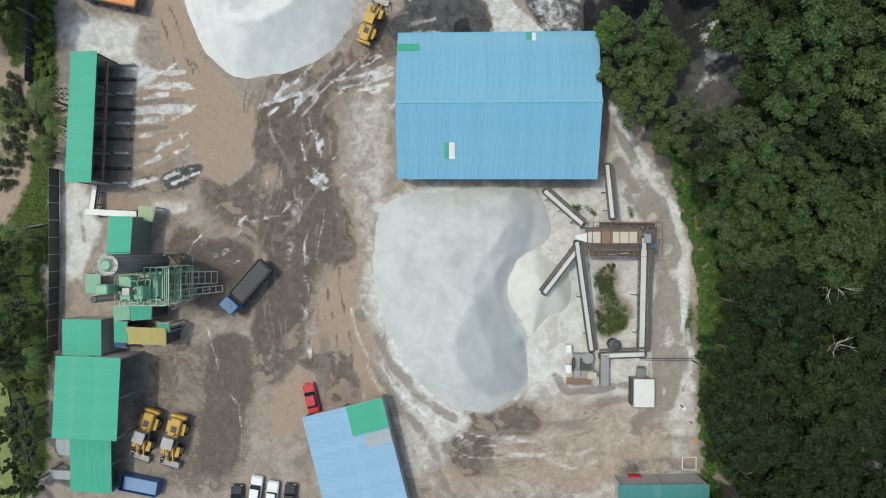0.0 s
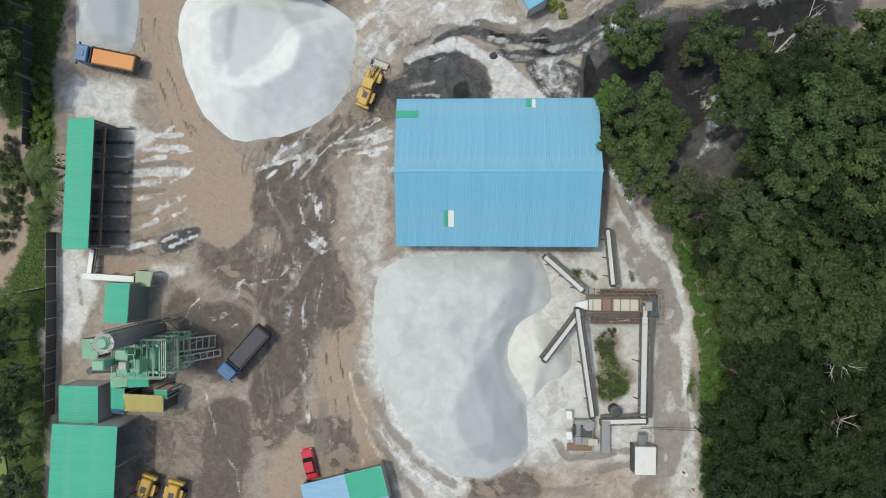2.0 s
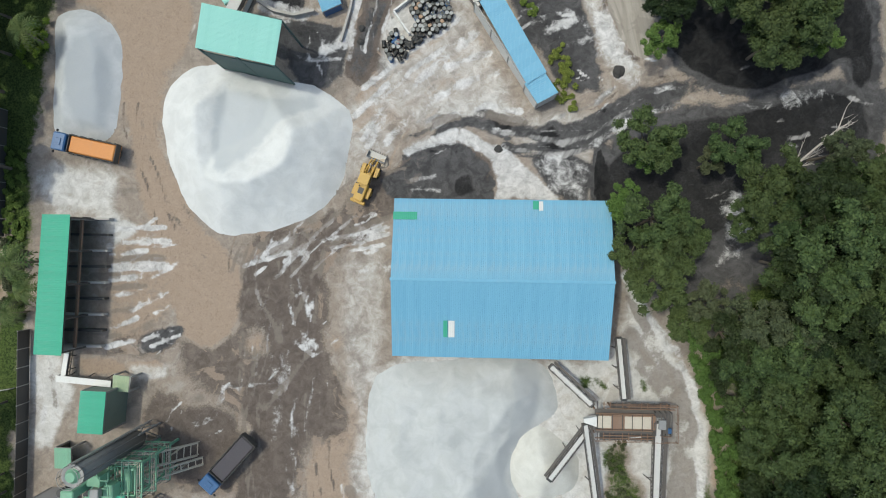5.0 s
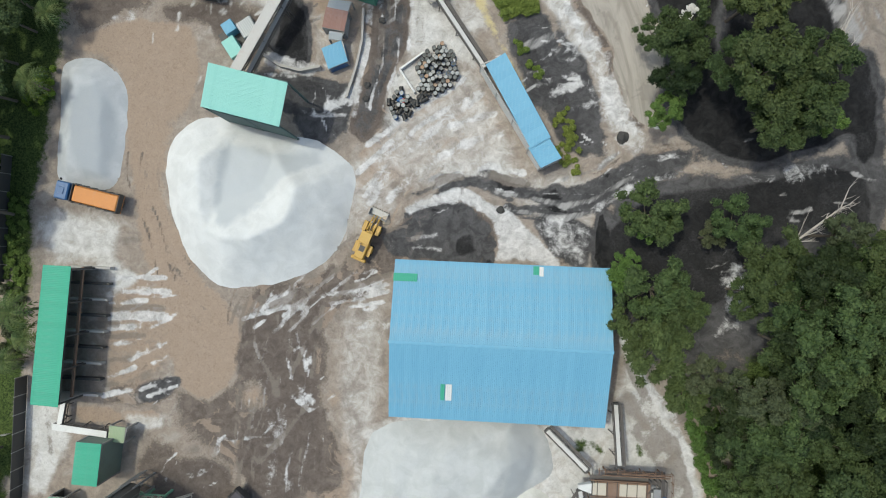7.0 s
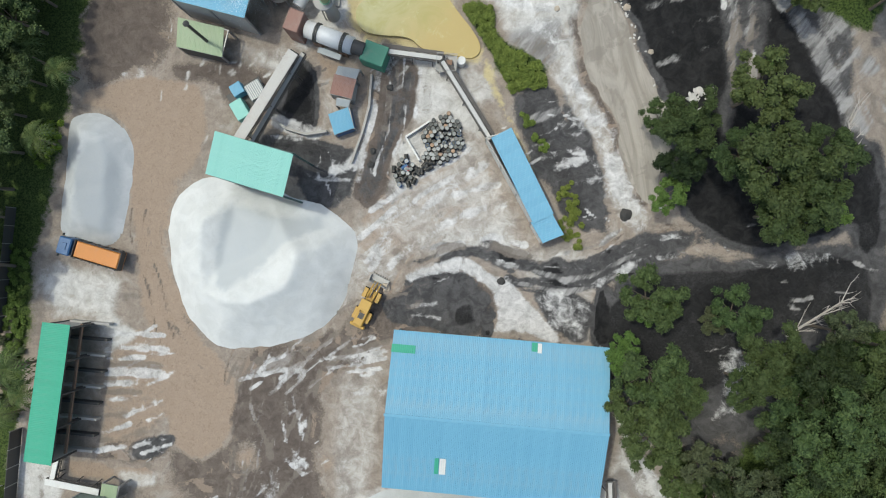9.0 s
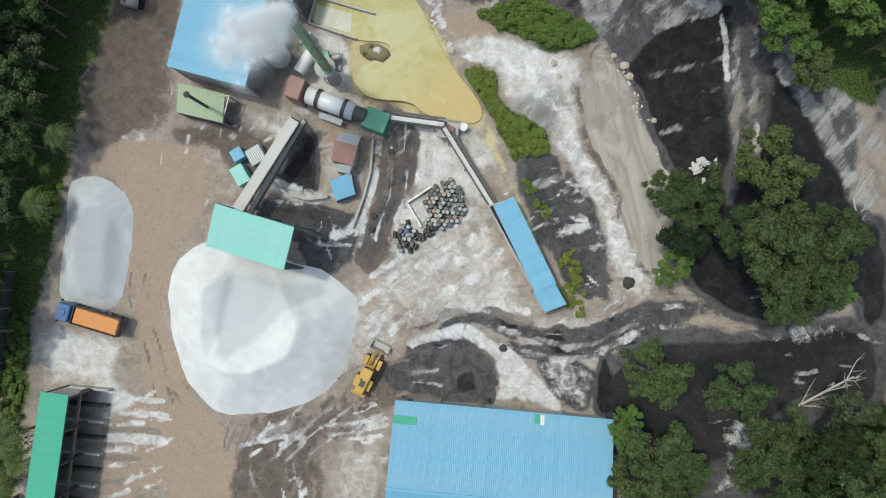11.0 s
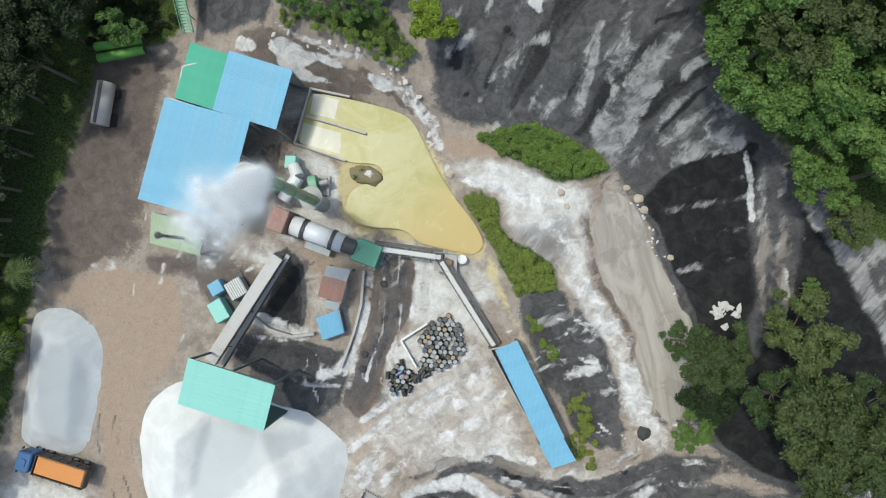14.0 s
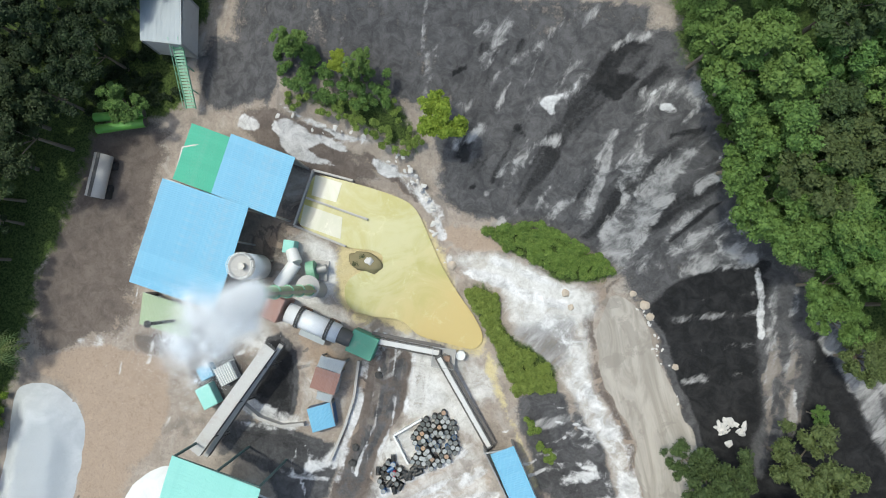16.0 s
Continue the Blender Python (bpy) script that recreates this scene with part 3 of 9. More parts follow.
patch("black", 0.8, 3, (-39.8, 97.9), (-29.1, 98), (-27.1, 90.2), (-34.5, 89.3), (-38.8, 90.1))
patch("white", 0.95, 2, (9.5, 7.8), (17.4, 8.6), (20.4, 12.6), (21.4, 3.9), (19, -0.9), (19, -15.1), (11.1, -15.1), (8.7, -4))
patch("white", 0.9, 1.5, (22.2, -0.9), (25.4, -0.1), (25.4, -8), (22.6, -7.2))
patch("white", 0.95, 3, (-13.5, 9.3), (9.5, 8.6), (11.1, -8.8), (-1.5, -10.4), (-10.2, -4.2))
patch("black", 0.85, 2, (-10.5, 90.2), (-3.9, 90.1), (1.3, 81.2), (-2.4, 80), (-5.9, 82.4), (-8.4, 84.7))
patch("black", 0.9, 2, (31.7, 76.9), (35.6, 75.4), (41.8, 70.6), (43.7, 57.2), (35.3, 61.3))
patch("black", 0.75, 1.5, (7.7, 67.6), (10.3, 66.5), (13.9, 58.3), (17.2, 52.2), (19.3, 47.4), (15.5, 49.4), (11.8, 56.8))
patch("black", 0.72, 3, (-9.1, 91.1), (9.2, 89.3), (11.7, 76.9), (4.9, 80.4), (-0.9, 80), (-5.7, 79.4), (-9.5, 83.1), (-8.7, 87.8))
patch("black", 0.75, 1.5, (4.8, 60.6), (9.5, 60.9), (13.5, 53.7), (16.4, 49.2), (17.7, 45.3), (13.3, 46.8), (8.8, 52.6), (6.6, 55.2))
patch("white", 0.65, 2, (7.2, 68.3), (10.2, 67.8), (11.1, 65.2), (12.1, 61.8), (15.3, 55.9), (19, 48.8), (22.3, 46.6), (18.7, 44.1), (15.6, 51.8), (11, 59.7), (7.2, 64.2))
patch("black", 0.95, 3, (36.5, 69.1), (41.7, 66.5), (43.9, 53.8), (37.8, 58.2))
patch("black", 0.95, 3, (41.6, 57.5), (48.3, 54.9), (50.1, 39.7), (45.2, 42.2))
patch("white", 0.8, 3, (-10.3, 47), (-1.6, 52.6), (3.1, 48.3), (7.1, 41.7), (1.9, 41.5), (-5.6, 42), (-10.7, 39.5))
patch("tan", 0.75, 1.5, (-51.8, 7.6), (-45.9, 7.6), (-45.8, 5.4), (-51.8, 5.3))
patch("white", 0.7, 1.5, (-45.8, 7.8), (-40.9, 7.8), (-40.1, 5.5), (-43.4, 5.1), (-45.8, 5.5))
patch("dark", 0.9, 2, (-46.3, 11.2), (-40.1, 12.5), (-38.8, 9.6), (-43.4, 8.8), (-48, 7.6), (-48.4, 8.8))
patch("grass", 0.95, 4, (-74.2, 73.5), (-56.6, 74.5), (-56.7, 58.2), (-57.6, 49.6), (-59.6, 37), (-58.7, 26.3), (-69.8, 25.4))
patch("grass", 0.95, 4, (-79.2, 108.2), (-33.6, 109.9), (-40.8, 96.5), (-40.5, 88.9), (-50.4, 85.9), (-52.7, 77.8), (-57.1, 56.5), (-69.7, 54.9))
patch("grass", 1, 3, (11.1, 104.4), (45.1, 115.6), (45.6, 67.6), (38.3, 70.2), (32.4, 77.4), (24.9, 81), (21.7, 87), (14.5, 95.4))
patch("chalk", -1, 2, (-9.7, 100.8), (12, 100.4), (15, 95.4), (19.1, 90.2), (23.2, 85.6), (25, 80.5), (18.6, 76.9), (12.4, 76.1), (9.8, 77.7), (4, 80.1), (-2.2, 79.3), (-7.2, 82.4), (-9.1, 88.2))
patch("tan", -1, 2, (-9.7, 100.8), (12, 100.4), (15, 95.4), (19.1, 90.2), (23.2, 85.6), (25, 80.5), (18.6, 76.9), (12.4, 76.1), (9.8, 77.7), (4, 80.1), (-2.2, 79.3), (-7.2, 82.4), (-9.1, 88.2))
patch("black", 0.82, 3, (-9.7, 100.8), (12, 100.4), (15, 95.4), (19.1, 90.2), (23.2, 85.6), (25, 80.5), (18.6, 76.9), (12.4, 76.1), (9.8, 77.7), (4, 80.1), (-2.2, 79.3), (-7.2, 82.4), (-9.1, 88.2))
patch("white", -1, 2, (15.6, 73), (18.9, 76.4), (25.2, 80.3), (30.6, 80.2), (34.1, 75.6), (38.2, 71.4), (44.3, 66.3), (48.2, 44.5), (30.6, 48.3), (28.9, 53.6), (22.9, 53.1), (23.2, 58.7), (20.7, 63.4), (19.1, 66.8), (17.2, 70.5))
patch("rut", -1, 2, (15.6, 73), (18.9, 76.4), (25.2, 80.3), (30.6, 80.2), (34.1, 75.6), (38.2, 71.4), (44.3, 66.3), (48.2, 44.5), (30.6, 48.3), (28.9, 53.6), (22.9, 53.1), (23.2, 58.7), (20.7, 63.4), (19.1, 66.8), (17.2, 70.5))
patch("tan", -1, 2, (15.6, 73), (18.9, 76.4), (25.2, 80.3), (30.6, 80.2), (34.1, 75.6), (38.2, 71.4), (44.3, 66.3), (48.2, 44.5), (30.6, 48.3), (28.9, 53.6), (22.9, 53.1), (23.2, 58.7), (20.7, 63.4), (19.1, 66.8), (17.2, 70.5))
patch("black", 1, 2, (15.7, 72.7), (18.5, 75.2), (21.3, 76.7), (25.2, 77.8), (26.6, 75.1), (28, 70.1), (29, 63.6), (29.6, 57.7), (29.4, 53.6), (23.8, 53.2), (23.3, 58.7), (21, 63.4), (19.4, 66.8), (17.3, 70.5))
patch("black", -0.28, 1.5, (26.9, 79.1), (30.4, 79.6), (31.7, 75), (32, 68.8), (31.8, 63.7), (30.5, 60.4), (29.7, 56.3), (28.9, 56.3), (28.7, 63.6), (28.3, 70.1))
patch("black", 1, 2, (32.4, 71.3), (33.6, 71.6), (36.2, 68.2), (39, 64), (42.2, 59.1), (44.4, 54.8), (47.4, 49.8), (48.2, 44.5), (30.6, 48.3), (29.4, 54.3), (30.9, 61), (32, 66.9))
patch("black", -0.3, 1.5, (32, 76.2), (34.8, 75), (44.4, 65), (45.7, 57.4), (43.9, 57.3), (39.1, 63.3), (33.6, 71.3))
patch("grey", 0.837, 1.5, (18.3, 76), (20.4, 77.7), (23, 79.5), (25.2, 80.3), (25.9, 78.3), (24.1, 77.4), (20.8, 76.3))
patch("tan", 0.6, 2, (22.8, 80.3), (25.4, 80.5), (26, 78), (23.8, 78.6))
patch("grey", 0.864, 2, (9.6, 78), (11.2, 80.4), (12.2, 82.5), (12.3, 84.5), (13.5, 86.4), (14.6, 88.2), (17.4, 89.8), (18.1, 88.9), (16.6, 87.8), (16.8, 85), (16.4, 82.5), (15.4, 79.9), (14.3, 76.5), (12.6, 75.9))
patch("grey", 0.81, 1.5, (17.1, 85), (19.1, 86.6), (20.5, 87.4), (22.4, 86.3), (20, 85.5), (18.4, 83.5))
patch("grey", 0.783, 2, (18.5, 76.3), (19.7, 78.3), (21.5, 80.3), (24.3, 81.6), (25.6, 79), (22.8, 77.3), (20.3, 76.1))
patch("tan", 0.5, 2, (23.3, 81.6), (24.9, 81.6), (25.4, 79.5), (23.8, 79.8))
patch("grey", 0.7425, 2, (7.8, 81.5), (7.5, 84.6), (8.5, 87.9), (9.7, 89.9), (10.1, 89.2), (9.7, 86.5), (9.2, 83), (8.7, 81.2))
patch("black", 1, 2, (14.9, 76.5), (17.1, 79.9), (18.5, 83), (22.1, 85.5), (22.9, 84.6), (21, 82.1), (18.5, 78.8), (16.7, 76.5))
patch("grey", 0.756, 1.8, (0.2, 91.6), (1.5, 93), (3.4, 94.3), (5.7, 95.1), (7, 94), (5.8, 92.4), (4, 91.5), (1.8, 91.5))
patch("grey", 0.81, 1, (3.2, 95), (4.4, 96.7), (5.8, 96), (4.7, 95.2))
patch("grey", 0.891, 1.2, (7.5, 97.4), (8.1, 97.8), (9.8, 99.2), (11.7, 99.4), (11.6, 98.4), (9.1, 97.8), (8.9, 96.2))
patch("grey", 0.783, 1.5, (11.5, 90.6), (11.5, 93.3), (13.2, 94.8), (15.6, 95), (17, 92.8), (14, 93.5), (13, 91.6), (12.5, 89.9))
patch("black", 1, 2, (6.1, 97.9), (8, 96), (10.6, 95.1), (12.9, 95.9), (12.1, 97.5), (13, 97.6), (13.9, 95.8), (11.2, 92.9), (10.7, 91), (7.7, 91.9), (6.8, 94.7))
patch("black", 1, 1.5, (13.2, 91.1), (17, 91.9), (16.9, 90.5), (14.7, 89.3), (13.5, 88.3))
patch("white", 0.66, 2.5, (-5.3, 74.4), (-0.7, 76.1), (4.6, 75.2), (9.8, 74.2), (11, 74.4), (11.4, 73.6), (10.2, 71), (9.8, 68.7), (10.3, 66.1), (9.3, 66.7), (7.5, 69.2), (6.2, 68.4), (0.9, 68.8), (-0.4, 73.1))
patch("tan", 0.9, 1.2, (-6.3, 77.8), (-3.5, 77.5), (-0.4, 76.4), (-1.3, 75.9), (-5.5, 76.3))
patch("chalk", -1, 1.5, (4.7, 61.1), (8.9, 62.4), (10.9, 59.3), (13.3, 55.9), (15.3, 52.5), (17, 48.3), (14, 46.6), (12.5, 48.6), (9.7, 52), (7.6, 56.2), (5.2, 58.9))
patch("white", -1, 1.5, (4.7, 61.1), (8.9, 62.4), (10.9, 59.3), (13.3, 55.9), (15.3, 52.5), (17, 48.3), (14, 46.6), (12.5, 48.6), (9.7, 52), (7.6, 56.2), (5.2, 58.9))
patch("black", 0.85, 1.5, (4.7, 61.1), (8.9, 62.4), (10.9, 59.3), (13.3, 55.9), (15.3, 52.5), (17, 48.3), (14, 46.6), (12.5, 48.6), (9.7, 52), (7.6, 56.2), (5.2, 58.9))
patch("black", -1, 1.5, (8.5, 67), (10, 70.9), (10.6, 66.4), (13.6, 60.9), (16.5, 55.4), (17.9, 50.5), (20.8, 46.6), (22.5, 45.3), (19.6, 44.3), (17.3, 48.4), (15.7, 52.5), (13.5, 57.4), (10.3, 62.2))
patch("white", 0.7, 2, (8.5, 67), (10, 70.9), (10.6, 66.4), (13.6, 60.9), (16.5, 55.4), (17.9, 50.5), (20.8, 46.6), (22.5, 45.3), (19.6, 44.3), (17.3, 48.4), (15.7, 52.5), (13.5, 57.4), (10.3, 62.2))
patch("black", 0.82, 1.2, (-10.4, 32.9), (-6.8, 35.7), (-0.8, 35.8), (1.9, 34.3), (3.1, 29.1), (-9.2, 28.3), (-11.6, 30.8))
patch("black", 0.95, 3, (-2.7, 33), (1.4, 33.9), (2.9, 29.3), (-2.4, 28.6))
patch("chalk", 0.95, 1, (-8.7, 35.5), (-4.7, 37.4), (1.3, 36.6), (4.5, 33.8), (5.6, 29.4), (13, 28.9), (9.9, 31.3), (6.4, 33.2), (5.1, 36), (1.2, 37.8), (-4, 38), (-8.4, 36.7))
patch("black", 0.75, 2, (6.6, 35.4), (16, 36.4), (17, 32.6), (15.2, 28.8), (11.8, 29.9), (7.9, 32.6))
patch("chalk", 0.58, 2.5, (6.6, 35.4), (16, 36.4), (16.6, 32.6), (14.8, 29.1), (11.8, 30.3), (7.9, 32.6))
# the same shadowy strip, painted black again with a harder edge
patch("black", 1, 1.2, (15.9, 36.1), (18, 37.9), (19.5, 29.7), (16.2, 29.3))
patch("black", 0.85, 1.5, (-5.5, 38), (-0.4, 39.9), (4.8, 39.6), (9.3, 38.5), (12.9, 39.1), (16.3, 41.2), (19.6, 43.7), (23.6, 44.4), (26.6, 42.8), (24.5, 40.4), (19.9, 39.3), (16.7, 36.9), (12.5, 35.8), (6.5, 37.5), (2, 38.3), (-4.7, 37))
patch("chalk", 0.55, 2, (31.6, 30), (36.3, 28.8), (36, 25.7), (33.1, 20.7), (29.9, 19.3), (31.1, 25.5))
patch("chalk", 0.5, 2, (37.2, 43.9), (41.9, 43.1), (47.5, 42.5), (46, 41.5), (39.2, 39.7), (37.3, 41.2))
patch("dark", 1, 2, (-29.7, 22.1), (-25.8, 23.3), (-19.7, 25.1), (-17.5, 27.4), (-16, 26.6), (-18.6, 22.1), (-20.1, 16.1), (-19.7, 10.1), (-16.7, 7.9), (-16.3, 1.1), (-19.7, -2.7), (-24.3, -0.5), (-27.3, 4), (-31.9, 6.2), (-31.2, 11.5), (-29.3, 16.1))
patch("dark", -0.7, 4, (-30.8, 10), (-28.9, 12.3), (-26.6, 11.9), (-26.2, 8.5), (-29.6, 6.2))
patch("tan", 0.66, 4, (-30.8, 10), (-28.9, 12.3), (-26.6, 11.9), (-26.2, 8.5), (-29.6, 6.2))
patch("dark", -0.7, 4, (-21.2, -3.9), (-17.4, -2.3), (-16.6, -7.2), (-18.1, -11.7), (-21.2, -12.5), (-21.9, -8))
patch("tan", 0.66, 4, (-21.2, -3.9), (-17.4, -2.3), (-16.6, -7.2), (-18.1, -11.7), (-21.2, -12.5), (-21.9, -8))
patch("dark", -0.7, 4, (-19.6, 11), (-16.7, 12.4), (-15.2, 8.6), (-17.8, 7.7))
patch("tan", 0.66, 4, (-19.6, 11), (-16.7, 12.4), (-15.2, 8.6), (-17.8, 7.7))
patch("dark", -0.7, 4, (-25.8, -7.3), (-23.5, -8), (-23.8, -12.6), (-26.5, -11.9))
patch("tan", 0.66, 4, (-25.8, -7.3), (-23.5, -8), (-23.8, -12.6), (-26.5, -11.9))
patch("dark", -0.7, 4, (-29.6, 2.8), (-26.6, 3.2), (-25, -0.5), (-28.1, -0.6))
patch("tan", 0.66, 4, (-29.6, 2.8), (-26.6, 3.2), (-25, -0.5), (-28.1, -0.6))
patch("dark", -1, 2, (-39.7, 22.1), (-32, 22.1), (-30, 19.1), (-30, 14.6), (-32.7, 10), (-35.8, 7.7), (-38.9, 11.5), (-39.7, 16.8))
patch("tan", 0.95, 2, (-39.7, 22.1), (-32, 22.1), (-30, 19.1), (-30, 14.6), (-32.7, 10), (-35.8, 7.7), (-38.9, 11.5), (-39.7, 16.8))
patch("tan", 0.95, 2, (-54.3, 58.3), (-46.4, 59.6), (-39.2, 59.5), (-36.6, 54.8), (-38.2, 49.1), (-42.4, 48.1), (-46, 47.7), (-48, 53.9), (-54.1, 56.2))
patch("wet_dark", 0.9, 2.5, (-29.7, 21), (-26.1, 22.2), (-18.7, 24.9), (-17.9, 21.7), (-20.3, 16.1), (-18.7, 12), (-18.7, 4.8), (-17.8, -0.1), (-21.1, -2.5), (-22.7, -9.9), (-26, -13.2), (-28.5, -16.5), (-31.8, -13.2), (-31, -7.5), (-27.7, -2.6), (-30.1, 1.5), (-29.3, 8.8), (-31, 14.5))
patch("wet_dark", 0.7, 3, (-40.1, 1.4), (-30.1, 1.5), (-28.5, -5), (-32.6, -10), (-40.1, -8.4), (-42.6, -3.5))
patch("wet_dark", 0.65, 3, (-35.9, -10), (-27.7, -14.8), (-31, -26.3), (-32.6, -33.8), (-40.1, -33.9), (-38.4, -19.9))
patch("wet_dark", -0.7, 4, (-30.8, 10), (-28.9, 12.3), (-26.6, 11.9), (-26.2, 8.5), (-29.6, 6.2))
patch("wet_dark", -0.7, 4, (-21.2, -3.9), (-17.4, -2.3), (-16.6, -7.2), (-18.1, -11.7), (-21.2, -12.5), (-21.9, -8))
patch("wet_dark", -0.7, 4, (-19.6, 11), (-16.7, 12.4), (-15.2, 8.6), (-17.8, 7.7))
patch("white", -0.75, 2, (-48.6, 26.3), (-38.9, 26.3), (-37.3, 19.1), (-38.9, 13), (-44.3, 9.9), (-48.6, 7.6))
patch("tan", 0.6, 2.5, (-48.6, 26.3), (-38.9, 26.3), (-37.3, 19.1), (-38.9, 13), (-44.3, 9.9), (-48.6, 7.6))
patch("white", 0.85, 1.2, (-48.5, 26), (-44.3, 25.9), (-44.3, 23.8), (-48.2, 22.7))
patch("black", 0.8, 1.5, (-44.7, 9.9), (-43.5, 11.8), (-38.9, 12.4), (-37.7, 11.1), (-39.6, 9.6), (-43.5, 8.8))
patch("wet_dark", 0.75, 4, (-52.5, 85.6), (-41.2, 88.2), (-41, 81.3), (-44.3, 67.8), (-42.7, 63.8), (-51.5, 57.3), (-55.4, 59.5), (-55.6, 73.3), (-53.2, 80.6))
patch("black", 0.8, 3, (-40.3, 98.6), (-29.1, 98.1), (-27.2, 91.4), (-31.5, 89.4), (-38.3, 89.1))
patch("wet_dark", -1, 2, (-16.7, 22.1), (-9.8, 23.3), (-9.7, 8.7), (-12.5, 5.6), (-13.6, -3.4), (-15.7, -0.4), (-16.3, 10.1), (-17.5, 16.1))
patch("dark", -1, 2, (-16.7, 22.1), (-9.8, 23.3), (-9.7, 8.7), (-12.5, 5.6), (-13.6, -3.4), (-15.7, -0.4), (-16.3, 10.1), (-17.5, 16.1))
patch("white", 0.48, 3, (-16.7, 22.1), (-9.8, 23.3), (-9.7, 8.7), (-12.5, 5.6), (-13.6, -3.4), (-15.7, -0.4), (-16.3, 10.1), (-17.5, 16.1))
patch("tan", 0.5, 3, (-16.7, 7.1), (-13.6, 5.6), (-12.8, -7.9), (-13.6, -14), (-16.6, -14.1), (-17.4, -3.4))
patch("chalk", 0.95, 1, (-29.2, 88.3), (-27.1, 88.5), (-23.9, 87.4), (-22.8, 86.1), (-25.5, 85.9), (-28.4, 86.7))
patch("chalk", 1, 0.8, (-33.7, 88.3), (-32.2, 89.1), (-30.5, 88.5), (-30.8, 87.4), (-32.8, 87.1))
patch("white", -1, 1.2, (-25, 63), (-22.4, 61.8), (-21.6, 56), (-23.2, 54.2), (-27.7, 54.5), (-28.2, 55.1), (-26.4, 59.1))
patch("tan", -1, 1.2, (-25, 63), (-22.4, 61.8), (-21.6, 56), (-23.2, 54.2), (-27.7, 54.5), (-28.2, 55.1), (-26.4, 59.1))
patch("white", -1, 1.2, (-31.2, 49.7), (-27.6, 53.3), (-21.7, 53.1), (-17.5, 53.3), (-16.3, 51), (-17, 47.5), (-23.9, 46.9), (-29.7, 49.1))
patch("tan", -1, 1.2, (-31.2, 49.7), (-27.6, 53.3), (-21.7, 53.1), (-17.5, 53.3), (-16.3, 51), (-17, 47.5), (-23.9, 46.9), (-29.7, 49.1))
patch("white", -1, 1.2, (-13.9, 63.9), (-9.7, 63.9), (-9.6, 58.4), (-10.6, 54.2), (-12.1, 47.2), (-14, 44.4), (-16.9, 46.8), (-15.6, 51), (-14.3, 56.6))
patch("tan", -1, 1.2, (-13.9, 63.9), (-9.7, 63.9), (-9.6, 58.4), (-10.6, 54.2), (-12.1, 47.2), (-14, 44.4), (-16.9, 46.8), (-15.6, 51), (-14.3, 56.6))
patch("black", 0.95, 1.2, (-25, 63), (-22.4, 61.8), (-21.6, 56), (-23.2, 54.2), (-27.7, 54.5), (-28.2, 55.1), (-26.4, 59.1))
patch("black", 0.88, 1.5, (-31.2, 49.7), (-27.6, 53.3), (-21.7, 53.1), (-17.5, 53.3), (-16.3, 51), (-17, 47.5), (-23.9, 46.9), (-29.7, 49.1))
patch("wet_dark", 1, 1.5, (-13.9, 63.9), (-9.7, 63.9), (-9.6, 58.4), (-10.6, 54.2), (-12.1, 47.2), (-14, 44.4), (-16.9, 46.8), (-15.6, 51), (-14.3, 56.6))
patch("black", 0.5, 2, (-13.9, 63.9), (-9.7, 63.9), (-9.6, 58.4), (-10.6, 54.2), (-12.1, 47.2), (-14, 44.4), (-16.9, 46.8), (-15.6, 51), (-14.3, 56.6))
patch("chalk", 0.75, 1, (-27.8, 55.5), (-26, 54.6), (-22.5, 54.7), (-20.1, 55.3), (-20, 54.1), (-23.1, 53.1), (-27.3, 53.5))
patch("white", -0.8, 2, (-43.1, 62.7), (-30.3, 63), (-27.3, 61.1), (-28.9, 55.4), (-33.1, 55.1), (-36.3, 59), (-42.7, 58.5))
patch("wet_dark", 0.7, 3, (-43.1, 62.7), (-30.3, 63), (-27.3, 61.1), (-28.9, 55.4), (-33.1, 55.1), (-36.3, 59), (-42.7, 58.5))
patch("white", -0.9, 1.2, (20.6, -1.9), (22.2, -4.2), (21.9, -6.2), (24.2, -8.1), (24.5, -10.7), (22.5, -12), (19.9, -13), (18.3, -12), (18.6, -8.1), (20.3, -5.5))
patch("grass", 0.62, 1.5, (20.6, -1.9), (22.2, -4.2), (21.9, -6.2), (24.2, -8.1), (24.5, -10.7), (22.5, -12), (19.9, -13), (18.3, -12), (18.6, -8.1), (20.3, -5.5))
patch("grass", 0.6, 1.2, (16.9, 7.1), (17.9, 7.5), (19.2, 5.2), (17.3, 4.9))
patch("grass", 0.55, 1.2, (22.4, 7.5), (23.7, 7.2), (24.1, 4.6), (22.8, 4.2))
patch("grass", -0.8, 1.5, (30.3, 5), (31.5, 4.7), (33.8, -4), (34.6, -8.4), (32.6, -9.1), (31.7, -4.1))
patch("tan", 0.7, 2, (30.3, 5), (31.5, 4.7), (33.8, -4), (34.6, -8.4), (32.6, -9.1), (31.7, -4.1))
patch("tan", 1, 0.8, (-45.8, 8), (-41.4, 8.2), (-41.3, 5.7), (-45.8, 5.5))
patch("white", 0.9, 1.2, (-58.2, 8.3), (-53.9, 8.3), (-54.1, -5.9), (-57.6, -6))
patch("white", -0.5, 4, (11.3, -20.8), (25, -20), (30.4, -25.4), (29.6, -31.8), (21, -34.3), (6.6, -35.6), (-3.1, -35.8), (-6.3, -32.4), (3.3, -27.4))
patch("tan", 0.62, 4, (11.3, -20.8), (25, -20), (30.4, -25.4), (29.6, -31.8), (21, -34.3), (6.6, -35.6), (-3.1, -35.8), (-6.3, -32.4), (3.3, -27.4))
